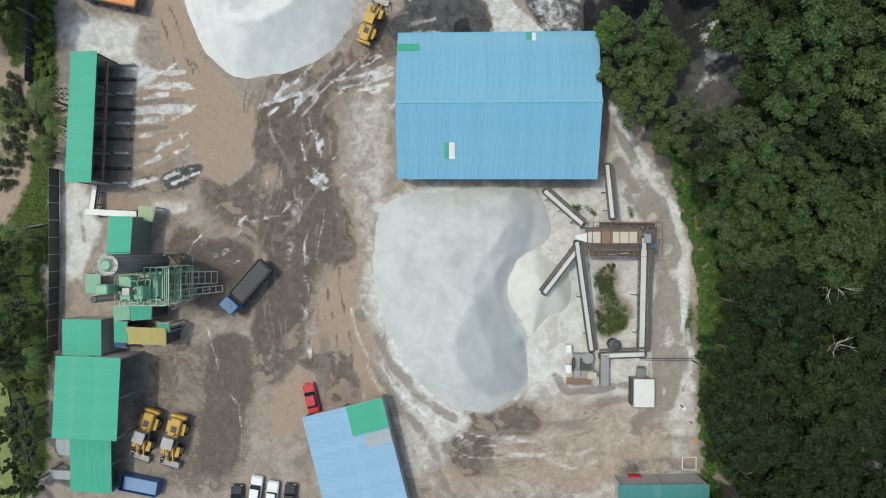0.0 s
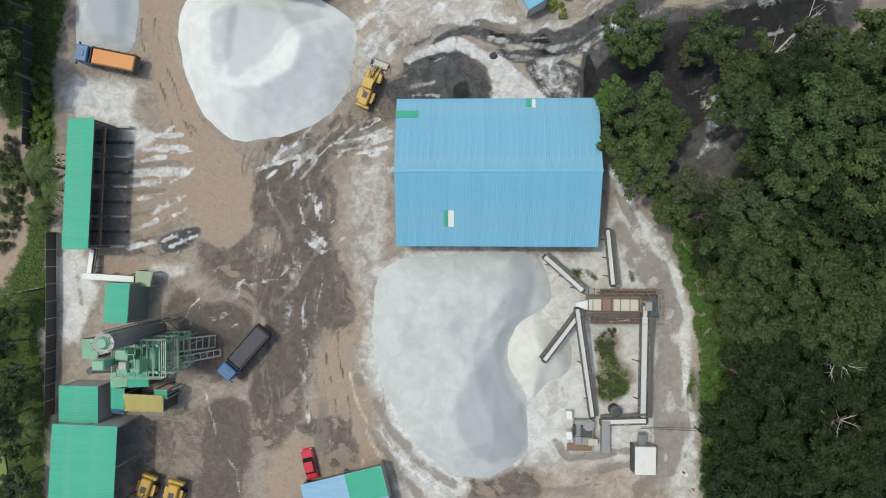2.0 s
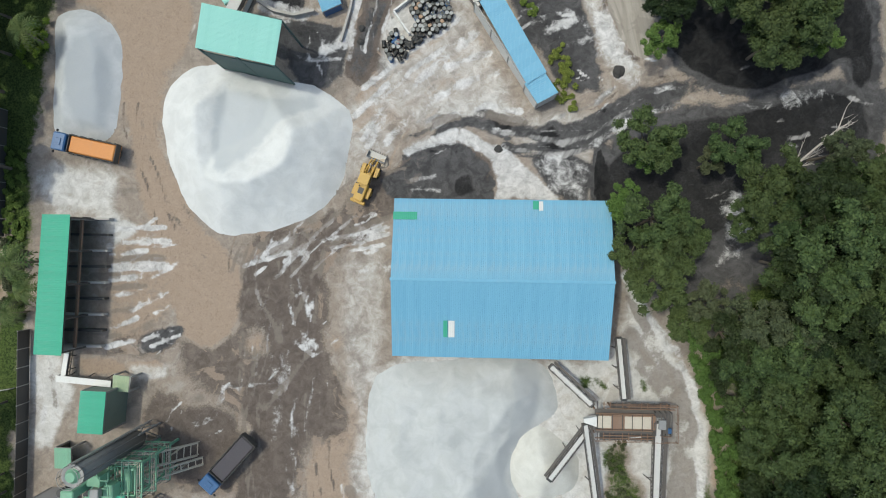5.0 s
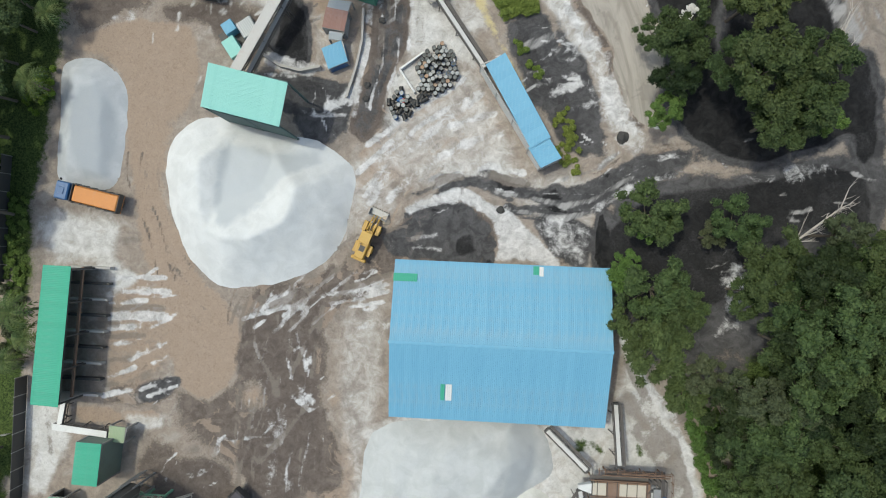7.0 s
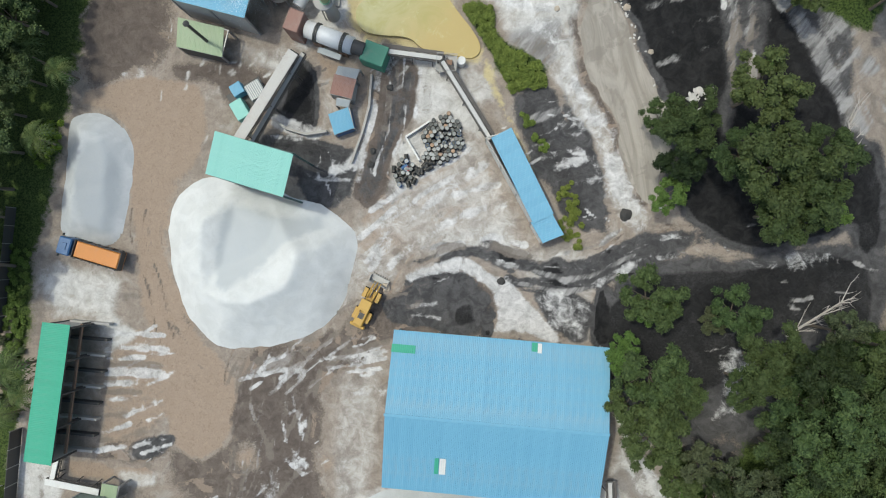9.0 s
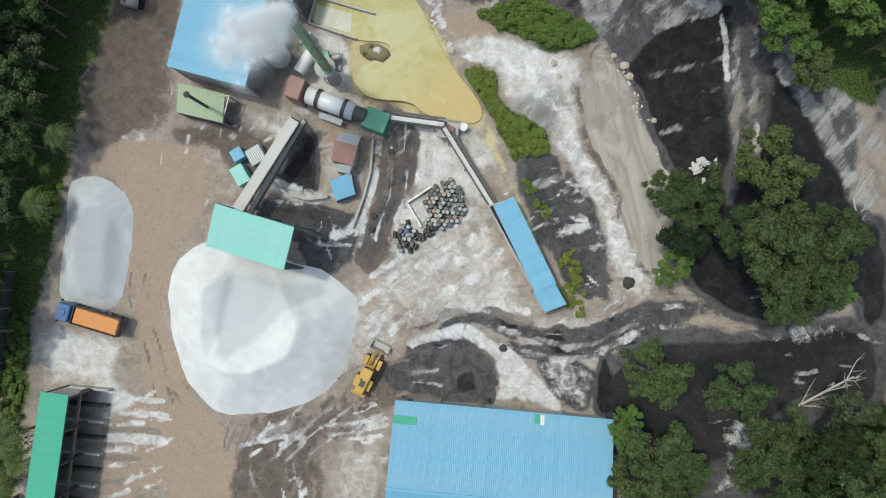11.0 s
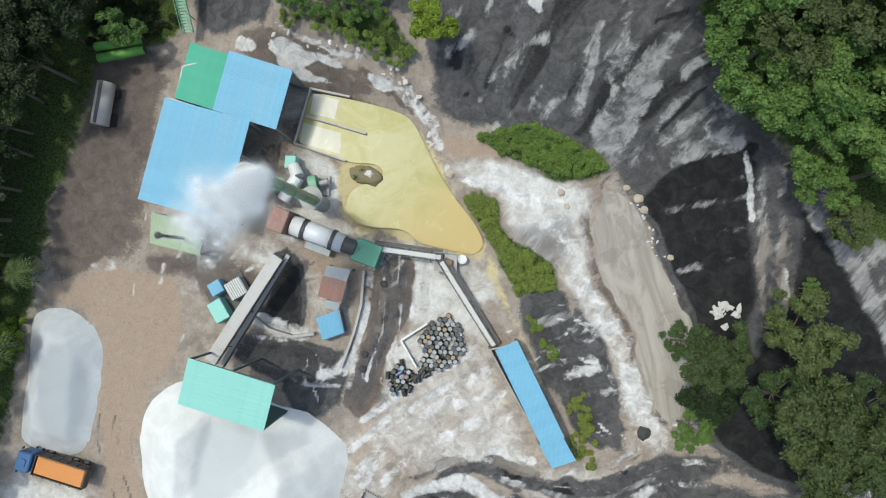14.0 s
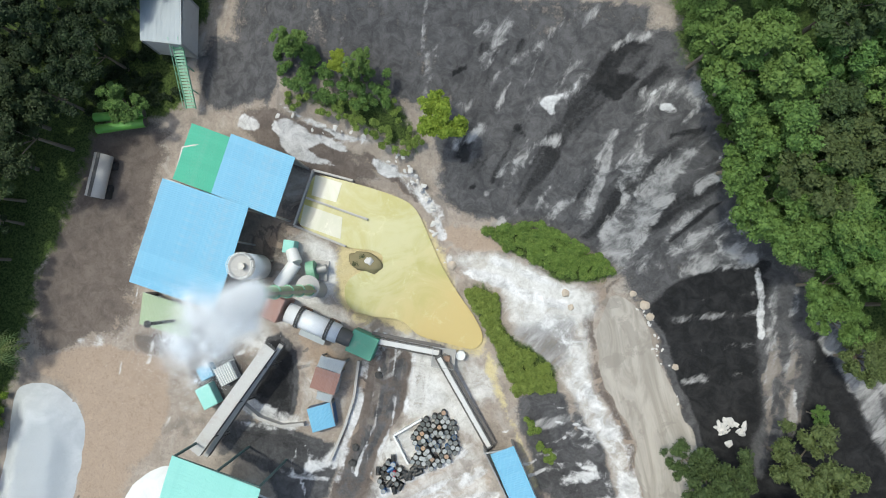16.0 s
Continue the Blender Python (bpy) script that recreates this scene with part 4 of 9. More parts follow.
patch("white", -0.8, 1.5, (-3.1, -21.9), (0.7, -23.2), (0, -26.1), (-2.4, -27.2), (-1.7, -31.1), (2.5, -33.8), (5, -31.3), (4.3, -27.4), (6.7, -26), (11.6, -26.6), (10.9, -23.1), (8.4, -21.7), (3.9, -22.9), (1.4, -23.2))
patch("dark", 0.78, 1.5, (-3.1, -21.9), (0.7, -23.2), (0, -26.1), (-2.4, -27.2), (-1.7, -31.1), (2.5, -33.8), (5, -31.3), (4.3, -27.4), (6.7, -26), (11.6, -26.6), (10.9, -23.1), (8.4, -21.7), (3.9, -22.9), (1.4, -23.2))
patch("dark", 0.7, 2, (24.9, -30), (30, -29.2), (30.4, -31.9), (25.6, -32.7))
patch("tan", -0.8, 2, (-23.6, -15.1), (-17.8, -14), (-16.5, -15.6), (-17.3, -19.5), (-15, -22), (-19.7, -22.2), (-20.3, -17.9), (-22.9, -16.7))
patch("dark", 0.8, 2, (-23.6, -15.1), (-17.8, -14), (-16.5, -15.6), (-17.3, -19.5), (-15, -22), (-19.7, -22.2), (-20.3, -17.9), (-22.9, -16.7))
patch("chalk", -1, 1.5, (-34.7, 89.3), (-28, 90.7), (-16.4, 87.9), (-11, 85.1), (-26, 83.4), (-33.8, 86.5))
patch("wet_dark", 0.75, 2.5, (-34.1, 89.6), (-28, 90.1), (-19.7, 86.8), (-16.3, 86.4), (-14.4, 84.4), (-26, 83.1), (-32.5, 86.5))
patch("chalk", 1, 0.7, (-28, 90.4), (-25.5, 89.4), (-21.6, 88.7), (-19.2, 88.1), (-16.4, 87.6), (-16.9, 87.3), (-19.8, 87.5), (-22.1, 88.2), (-25.4, 88.9), (-27.6, 89.9))
patch("chalk", 1, 0.7, (-29.4, 88.3), (-26.9, 88.7), (-24.8, 88.4), (-22.4, 87.8), (-19.8, 87.3), (-19.6, 86.6), (-21.8, 86.8), (-23.8, 87.1), (-25.3, 86.6), (-22.6, 85.7), (-21.1, 85.1), (-23.7, 85.2), (-26.8, 85.4), (-28.3, 86), (-28.1, 87.1))
patch("chalk", 1, 0.7, (-16.9, 86.6), (-15.7, 86.5), (-14, 85.8), (-11.9, 84.9), (-14.5, 84.8), (-16.2, 85.5))
patch("chalk", 1, 0.7, (-33.5, 88.8), (-32.1, 89.1), (-30.5, 88.4), (-30.6, 87.6), (-33.2, 87.4))
patch("white", -0.3, 4, (-14.7, 39.7), (-11.4, 46), (-0.1, 55.4), (7.2, 42.5), (1.8, 40.9), (-7.2, 39.9), (-11.5, 37))
patch("tan", 0.5, 4, (-14.7, 39.7), (-11.4, 46), (-0.1, 55.4), (7.2, 42.5), (1.8, 40.9), (-7.2, 39.9), (-11.5, 37))
streak("black", 1, 0.9, (-7.2, 35.3), (-3.9, 36.1), (-0.1, 35.6), (2.2, 33.6), (2.8, 29.6))
streak("black", 0.7, 0.9, (-2.2, 34.7), (-1.3, 32.5), (-1.9, 30.3))
streak("dark", 1, 0.6, (-9.3, 29.3), (-3.3, 29.4))
streak("chalk", 0.7, 0.35, (-47.6, 23.1), (-40.1, 23.5))
streak("chalk", 0.8, 0.5, (-47.6, 20.2), (-40.1, 20.2))
streak("chalk", 0.6, 0.35, (-45.1, 14.4), (-40.7, 16.5))
streak("rut", 0.7, 0.5, (-50.5, 18.8), (-46.7, 18.9))
streak("rut", 0.6, 0.6, (-48.4, 10.8), (-45.1, 11.2), (-41.7, 12.5))
streak("rut", 0.6, 0.6, (-48.8, 13.7), (-45.1, 14.1))
streak("chalk", 0.8, 0.3, (-35.9, -1.6), (-33.3, -0.6), (-32.3, 2.3), (-32, 3.9), (-30.1, 3.5))
streak("chalk", 0.6, 0.3, (-28.5, 3.9), (-26, 4.8), (-24.4, 7.2), (-23.6, 8.8))
streak("chalk", 0.5, 0.3, (-37.6, -10.4), (-35.5, -16.5), (-34.7, -20.6), (-32.6, -23.1), (-32, -27.2), (-32.2, -29.6))
streak("chalk", 0.6, 0.4, (-22.4, 19.3), (-21.1, 15.3), (-21.1, 11.2))
streak("chalk", 0.55, 0.8, (-22.4, 10.4), (-19.9, 9.6))
streak("chalk", 0.6, 0.5, (-26.1, 22.6), (-20.3, 25))
streak("chalk", 0.6, 0.5, (-25.2, 18.5), (-21.1, 23.4))
streak("chalk", 0.6, 0.4, (-28.5, 21), (-23.6, 23.4), (-10.6, 24.5))
streak("chalk", 0.7, 0.35, (-14.6, 19.9), (-9.8, 19.6))
streak("rut", 0.8, 0.8, (-14.6, -9.8), (-10.5, -16.2), (-6.4, -21), (-1.5, -24.2))
streak("rut", 0.7, 0.8, (-12.9, -16.3), (-9.6, -22.7), (-4.7, -27.5), (-2.3, -34))
streak("rut", 0.8, 0.9, (21.4, 12.1), (25.5, 7.3), (28.1, 1.8), (28.5, -6.3), (27.8, -15.9))
streak("rut", 0.7, 0.8, (23.7, 12.1), (27.8, 7.3), (30, -0.7), (30.1, -15.9), (28.9, -22.3), (24.9, -25.5))
streak("rut", 0.6, 0.7, (19.4, -20), (23.4, -19.3))
streak("rut", 0.6, 0.7, (17.8, -22), (23, -21))
streak("rut", 0.5, 1.2, (11.3, -25.7), (18.6, -25.2))
streak("rut", 0.6, 1.4, (-2.3, -28.3), (3.3, -29), (4.2, -32.2))
streak("dark", 0.6, 1.5, (6.5, -24.5), (10.6, -26.5))
streak("dark", 0.6, 1.8, (23.3, -31.1), (31.2, -30.1))
streak("rut", 0.7, 0.7, (-7, 37.3), (-3.4, 39.9), (3.3, 40.4), (9.3, 39))
streak("black", 0.95, 1.2, (1.8, 40.3), (7.1, 38.5), (13.7, 38.2), (18.5, 40.8), (23, 42.6), (29.4, 43.7))
streak("black", 0.9, 0.9, (5.1, 36), (11, 36.2), (16.5, 38.5), (21.2, 40.3))
streak("chalk", 0.5, 0.4, (8.5, 40), (12.9, 40), (15.6, 42.1), (18.9, 44.1))
streak("chalk", 0.7, 0.6, (16.6, 37), (21.2, 40.3), (25.7, 41.4))
streak("chalk", 0.7, 1.6, (13.8, 59.5), (16.8, 53.8), (19.3, 48.1), (20.6, 44.6))
streak("chalk", 0.45, 1, (8.9, 65.7), (11.2, 60.8), (13.8, 55.2), (16.8, 48.7))
streak("grey", 0.54, 0.8, (7.3, 55.5), (10.8, 57.2))
streak("chalk", 0.4, 0.8, (8.3, 52.7), (13.2, 54.4))
streak("chalk", 0.75, 0.5, (-14.3, 64.1), (-15, 57.1), (-15.7, 51.8), (-15.8, 48))
streak("chalk", 0.7, 1.2, (-27.4, 55.1), (-24.3, 54.4), (-19.8, 55.1))
streak("chalk", 0.6, 0.4, (-28.8, 53.1), (-24.9, 52.9), (-18.9, 53.8))
streak("chalk", 0.7, 0.9, (-15.7, 51.8), (-17.8, 50.1), (-19.3, 49.2))
streak("chalk", 0.6, 0.4, (-24.6, 48.5), (-20.7, 47.8), (-15.4, 48.4))
streak("chalk", 0.7, 1, (-48.6, 60.2), (-46.6, 60))
streak("rut", 0.42, 0.9, (-10.7, 46.1), (-4, 47.3), (0.9, 51.4))
streak("rut", 0.42, 0.8, (-8.9, 42.5), (-1.6, 45.3), (2.6, 49.3))
streak("rut", 0.42, 0.8, (-14.4, 36), (-10.2, 40.1), (-5.9, 42.7))
streak("rut", 0.42, 0.6, (-0.7, 43.1), (4.3, 46.5))
streak("grey", 0.54, 0.8, (-10.1, 98.9), (-10.9, 94.5))
streak("chalk", 0.5, 0.6, (-57.7, 8), (-56.9, -0.3), (-57.3, -5.2))
streak("rut", 0.5, 0.5, (-56, 8), (-55.2, 0.6))
streak("dark", 0.7, 0.6, (9.8, 67.5), (12.3, 63.7), (16, 58.1), (19.1, 51), (21.3, 47.5))
streak("chalk", 0.9, 0.7, (-10.6, 37.2), (-7, 41.1), (-1.2, 44.4), (3.9, 46.1))
streak("chalk", 0.85, 0.6, (-13.5, 35.6), (-10.8, 41), (-5.8, 45.7), (0.7, 51.2))
streak("rut", 0.42, 0.6, (-12.1, 36.4), (-9.3, 41), (-3.5, 45), (2.3, 48.6))
streak("rut", 0.42, 0.5, (-9.8, 36.1), (-5.5, 40.5), (1.8, 43.8), (4.8, 43.9))
streak("chalk", 0.9, 0.5, (-8.3, 35.8), (-3.2, 39.8), (2.7, 41.6), (7.1, 41))
streak("rut", 0.42, 0.5, (-12.9, 37.9), (-10.9, 43.2), (-7.3, 46.8), (-1.5, 50.7))
streak("black", 0.9, 0.5, (-6.9, 37.8), (-2.5, 39.8), (2, 40.4), (7.3, 38.4), (12.4, 38.6), (17.9, 41.4), (23.2, 43.6))
streak("black", 0.9, 0.5, (3.5, 39.4), (8.8, 37.7), (14.6, 37.6), (20, 40.3), (25.9, 41.5))
streak("black", 0.8, 0.4, (7.3, 36.5), (12.5, 36), (16.7, 36.9), (21.4, 38.9))
streak("chalk", 1, 0.8, (20.6, 20), (23.7, 14.8), (28, 8.1), (30.2, 2), (31, -7), (31.2, -14.4))
streak("chalk", 0.8, 0.5, (20.9, 12.6), (24.8, 6.5), (27.2, 1.9), (28.3, -7.1), (27.9, -14.6))
streak("rut", 0.9, 0.6, (21.1, 17.1), (24.6, 11.8), (28.2, 5), (29.5, -2.5), (29.9, -13))
streak("rut", 0.8, 1.3, (21.5, 11.9), (25.9, 4.9), (27.8, -0.3), (28.5, -6.3), (29.3, -12.4), (29.6, -19.6))
streak("chalk", 1, 1.2, (23.7, 14.5), (27.1, 10.1), (29.4, 5), (30.4, -2), (31, -6.3), (31.3, -10.8), (31.6, -19.5))
streak("chalk", 1, 0.7, (28.5, -6), (28.8, -8.7), (28.8, -13))
streak("chalk", 0.9, 0.6, (22.5, 13), (25.1, 9.4), (26.8, 5.5))
streak("dark", 0.9, 0.6, (-26.5, 87.4), (-21, 86.5), (-15.7, 85.5), (-11.6, 82.8))
streak("dark", 0.8, 0.5, (12.2, 76.1), (10.6, 73.3), (10.2, 70.1), (11.3, 67))
streak("grey", 0.837, 1, (32.6, 72.6), (34.9, 69.8), (37.6, 66.4), (39.8, 62.8), (42.1, 59.8), (44.2, 57.3))
streak("grey", 0.891, 1.3, (33.9, 75), (37.5, 71.7), (41, 67.9), (44, 64.3))
streak("grey", 0.675, 0.5, (27.8, 76.3), (28.9, 70.1), (29.3, 63.6))
streak("grey", 0.6075, 0.5, (29.5, 77.4), (30.5, 72), (30.7, 66.3))
streak("chalk", 0.9, 0.35, (25.7, 78), (26.8, 75.1), (27.9, 71.1))
streak("chalk", 0.8, 0.35, (31.3, 65.6), (31.4, 62.7))
streak("chalk", 0.9, 0.5, (27.1, 81), (28.2, 79.4))
streak("chalk", 1, 0.7, (19.6, 87.6), (20.8, 87.2), (21.7, 86.7))
streak("grey", 1, 0.5, (8.6, 81.7), (8.8, 85), (9.2, 87.4), (9.5, 89.4))
streak("grey", 1, 0.6, (-1.7, 79.6), (0.2, 81.3), (2, 82.6))
streak("grey", 0.675, 0.5, (-3, 83.4), (-0.5, 84.3))
streak("grey", 0.621, 0.8, (10.7, 79.8), (11.9, 84), (12.7, 87.3))
streak("grey", 0.621, 0.8, (11.1, 85), (11.7, 88.2), (11.7, 90.5))
streak("grey", 0.621, 0.8, (4.5, 81.6), (6.6, 83.6))
streak("grey", 0.621, 0.8, (0.2, 86.7), (3.4, 88.8))
streak("grey", 0.621, 0.8, (14.8, 77.1), (17.8, 81.5), (19.3, 84))
streak("grey", 0.621, 0.8, (17, 77.7), (20.1, 81.3), (22.7, 83.4))
streak("grey", 1, 0.35, (13.3, 78.7), (14.9, 84), (16.3, 86.8))
streak("grey", 1, 0.35, (14.8, 79.9), (16, 84))
streak("grey", 1, 0.35, (13.1, 76.7), (14.1, 80.4))
streak("grey", 1, 0.35, (19.3, 77.8), (22.7, 79.7))
streak("grey", 1, 0.35, (21.1, 77.5), (24.4, 79.5))
streak("grey", 1, 0.35, (11, 78.4), (12.3, 80.6))
streak("black", 0.95, 0.4, (11.9, 78.1), (13.5, 83))
streak("black", 0.95, 0.4, (13.3, 81.4), (14.7, 86.8))
streak("black", 0.95, 0.4, (15.5, 76.8), (18.2, 82), (20.6, 85))
streak("black", 0.95, 0.4, (18.8, 79.9), (22.5, 84.1))
streak("chalk", 0.95, 0.5, (2.4, 92.7), (4.2, 93), (5.2, 94), (6.4, 94.4))
streak("chalk", 0.9, 0.4, (2.2, 92.5), (3.2, 91.5))
streak("chalk", 1, 0.5, (12.1, 92.7), (12.7, 93.6), (13.6, 94.7))
streak("chalk", 1, 0.4, (12.7, 92.2), (14, 92))
streak("grey", 0.594, 0.9, (-4.6, 96.6), (-3.5, 98.9), (-2.9, 100.4))
streak("grey", 0.594, 0.9, (-1, 96.7), (0.6, 97.9), (2.3, 99.9))
streak("grey", 0.594, 0.9, (-1.7, 85.2), (1, 87.2), (4.1, 88.5))
streak("grey", 0.594, 0.9, (-6.4, 92.2), (-3.7, 94.2), (-2.2, 95.5))
streak("grey", 0.594, 0.9, (2.4, 99.4), (3.8, 100.2))
streak("grey", 0.594, 0.9, (-5.9, 98), (-5.1, 99.8))
streak("grey", 0.594, 0.9, (-7.1, 87.8), (-4.2, 89.6))
streak("black", 0.97, 0.5, (-6.2, 88.4), (-3.1, 90.6), (-1.3, 91.6))
streak("black", 0.97, 0.5, (-1.5, 91.6), (1.7, 88))
streak("black", 0.97, 0.5, (-4.7, 83.8), (-0.7, 86.3), (1.9, 85.3))
streak("black", 0.97, 0.5, (5.2, 85.9), (6.6, 89))
streak("black", 0.97, 0.5, (-8, 95.1), (-5.2, 96.6))
streak("chalk", 1, 0.7, (-5, 74.1), (0.2, 73.1), (4.3, 72), (7.2, 71.7))
streak("chalk", 0.9, 0.5, (-0.6, 75.4), (4.1, 74.4), (8, 73.4))
streak("dark", 0.7, 0.4, (-1.4, 76.2), (3.3, 75.5), (7.9, 74.5), (10.4, 74.6))
streak("dark", 0.9, 0.3, (13, 75.3), (11, 73.4), (10.2, 70.8), (10.3, 67.4))
streak("grey", 0.7425, 0.7, (6.1, 57.2), (10.5, 59.3))
streak("chalk", 0.55, 0.7, (7.8, 54.4), (12.6, 56.2))
streak("chalk", 0.55, 0.7, (9.8, 51.3), (14.2, 53.1))
streak("chalk", 0.55, 0.7, (11.1, 48.9), (15.8, 50.4))
streak("chalk", 1, 0.7, (14.6, 57.4), (15.8, 55), (17.1, 51.2))
streak("chalk", 1, 0.7, (18, 49.1), (19.8, 46.5))
streak("chalk", 1, 0.7, (11.3, 62.9), (13.3, 59.5))
streak("dark", 1, 0.35, (12.1, 74.2), (10.5, 71.3), (10.7, 67.8), (12.6, 64.1), (15.1, 59.6), (16.9, 55.5), (18.3, 51.7), (20.4, 47.9))
streak("black", 1, 0.6, (-8.3, 35), (-5.4, 36.1), (-0.5, 36.2), (1.9, 34.3), (3.1, 31.4))
streak("chalk", 0.5, 0.4, (-7.9, 30.5), (-3.4, 30.5))
streak("chalk", 0.45, 0.4, (-10.3, 31.4), (-4.3, 32.3))
streak("grey", 0.8, 0.4, (-7.1, 39.6), (-0.5, 40.8), (4.8, 40.3), (8.5, 39.4))
streak("grey", 0.8, 0.4, (12.1, 40.2), (16.3, 42.1), (19.2, 44.4))
streak("grey", 0.8, 0.4, (-4, 37.6), (1.2, 38.9), (7.2, 37.9), (12.4, 36.8), (16.5, 38.5), (20.5, 41))
streak("grey", 0.8, 0.4, (5.1, 36), (11.8, 35.1), (16, 36.6))
streak("chalk", 0.9, 0.5, (32.3, 25.2), (34, 25.5), (35.7, 26.1))
streak("chalk", 0.95, 0.28, (-29.7, 20.2), (-25.1, 21.7), (-21.3, 22))
streak("chalk", 0.95, 0.28, (-28.1, 19.1), (-26.6, 20.2))
streak("chalk", 0.95, 0.28, (-24.3, 19.9), (-21.3, 22.5), (-18.2, 25.9))
streak("chalk", 0.95, 0.28, (-23.2, 18.7), (-20.9, 21.4))
streak("chalk", 0.95, 0.28, (-21.6, 16.9), (-20.6, 13.1))
streak("chalk", 0.95, 0.28, (-23.5, 15.3), (-22.8, 12.3))
streak("chalk", 0.95, 0.28, (-22.8, 10.1), (-20.1, 8.2))
streak("chalk", 0.95, 0.28, (-22, 11.6), (-19.7, 9.3))
streak("chalk", 0.95, 0.28, (-16.7, 24.2), (-9.9, 25.3))
streak("chalk", 0.95, 0.28, (-17.5, 22.7), (-9.9, 24.4))
streak("chalk", 0.95, 0.28, (-13.7, 19.9), (-9.9, 20.1))
streak("chalk", 0.95, 0.28, (-15.2, 22.5), (-10.7, 23))
streak("chalk", 0.95, 0.28, (-28.8, 4), (-26.6, 4.4), (-24.3, 7))
streak("chalk", 0.95, 0.28, (-32.3, 3.9), (-33.1, 0.9))
streak("chalk", 0.95, 0.28, (-17.5, 26.3), (-19.7, 24.4))
streak("rut", 0.9, 0.4, (-18.6, 22.1), (-19.7, 17.6), (-20.1, 13.1))
streak("rut", 0.9, 0.4, (-17.5, 22.9), (-15.2, 25.1), (-9.9, 26.6))
streak("rut", 0.9, 0.4, (-25.8, 22.1), (-19.7, 24.4), (-16.7, 27.4))
streak("rut", 0.9, 0.4, (-19.7, 20.6), (-22.8, 13.1))
streak("rut", 0.9, 0.4, (-20.8, 8.6), (-24.3, 4), (-26.5, 1))
streak("chalk", 1, 0.42, (-48.1, 23), (-39.7, 23.3))
streak("chalk", 1, 0.42, (-47.8, 21.7), (-42.8, 21.9))
streak("chalk", 1, 0.42, (-47.8, 19.6), (-39.7, 20))
streak("chalk", 1, 0.42, (-47.8, 18.4), (-43.5, 18.7))
streak("chalk", 1, 0.42, (-44.7, 14.2), (-40.6, 16.2))
streak("chalk", 1, 0.42, (-48.2, 11.4), (-44.1, 13))
streak("chalk", 1, 0.42, (-48.3, 9), (-44.7, 10.2))
streak("chalk", 1, 0.42, (-48.2, 16), (-44.3, 16.6))
streak("chalk", 1, 0.42, (-47.4, 24.8), (-40.4, 25.1))
streak("rut", 0.9, 0.45, (-48.1, 20.9), (-40.4, 21.2))
streak("rut", 0.9, 0.45, (-48.1, 17.1), (-42.8, 17.7))
streak("rut", 0.9, 0.45, (-48.2, 13.8), (-44.7, 14.6))
streak("rut", 0.9, 0.45, (-48.3, 10.4), (-44.3, 11.4))
streak("chalk", 0.8, 0.3, (-43.5, 10.3), (-39.6, 11.5))
streak("chalk", 0.8, 0.3, (-42.4, 9.5), (-38.5, 10.7))
streak("chalk", 0.95, 0.45, (-13.6, 44.3), (-7.9, 48.6), (-1.4, 52.8))
streak("chalk", 0.95, 0.45, (-11.9, 42.2), (-6.2, 47.2), (0.2, 51.4))
streak("chalk", 0.95, 0.45, (-14.8, 40.5), (-10.6, 44.6))
streak("chalk", 0.95, 0.45, (-10.4, 42.3), (-3.9, 46.6), (2.7, 48.6))
streak("chalk", 0.95, 0.45, (-13.8, 37.5), (-11.1, 41.5))
streak("tan", 1, 0.7, (-14.2, 42.8), (-8.5, 47.4), (-3.5, 51.1))
streak("tan", 1, 0.7, (-12.6, 41.3), (-5.4, 46.5), (1.1, 50))
streak("tan", 1, 0.7, (-14.7, 39), (-10.4, 43.1))
streak("tan", 1, 0.7, (-8.8, 41.7), (-3, 44.8), (3.5, 47.1))
streak("wet_dark", 1, 0.5, (-28.6, 89.6), (-24.3, 88.3), (-20.2, 88))
streak("wet_dark", 1, 0.5, (-17.5, 86.7), (-13.4, 84.2), (-10.8, 82))
streak("black", 0.8, 0.35, (-12.1, 63), (-12.2, 56.8), (-13.8, 50.5))
streak("black", 0.8, 0.35, (-10.6, 62.4), (-10.9, 56.9), (-12.5, 51.3))
streak("chalk", 0.9, 0.35, (-14.1, 62.8), (-14.4, 58), (-15.9, 51))
streak("chalk", 0.9, 0.35, (-9, 63.3), (-9.1, 57))
streak("rut", 1, 1, (22.9, 10.7), (25.9, 6.5), (28.2, 3.3), (28.6, -0.6), (28.3, -5.4), (27.4, -10.6), (28, -16.7))
streak("rut", 1, 0.8, (23.8, 12), (26.8, 7.8), (28.5, 4.6), (29.8, 0.4), (30, -5.4), (30.2, -11.2), (30.5, -18.2))
streak("chalk", 1, 0.7, (24.3, 13), (27, 9.8), (30, 5.3), (30.3, -0.5), (31.1, -6), (31.1, -11.8), (31.7, -18.2))
streak("chalk", 1, 0.55, (28.3, -6.7), (28.9, -9.3), (28.6, -12.8))
streak("chalk", 0.95, 0.6, (22.3, 9.8), (25, 5.6), (26.8, 4.3))
streak("chalk", 0.55, 0.26, (-37.7, -10.1), (-36, -15.3), (-34.5, -20.7), (-32.4, -23.2), (-32, -26.5))
streak("chalk", 0.85, 0.3, (-36.2, -1.2), (-32.8, 0.1), (-32.8, 2.6), (-31.6, 4.1))
streak("rut", 1, 0.6, (15.1, -20.7), (19.3, -19.9), (23, -19.4))
streak("rut", 1, 0.6, (17.2, -22.7), (20, -21.7), (23.5, -21.3))
streak("rut", 1, 0.6, (13, -18.2), (14.6, -20.5))
streak("rut", 1, 0.9, (30.6, -12.5), (30.5, -18), (29, -22.6), (26.6, -25.1))
streak("rut", 1, 0.9, (28.4, -11.1), (28, -18.1), (27.3, -23), (24.9, -24.8))
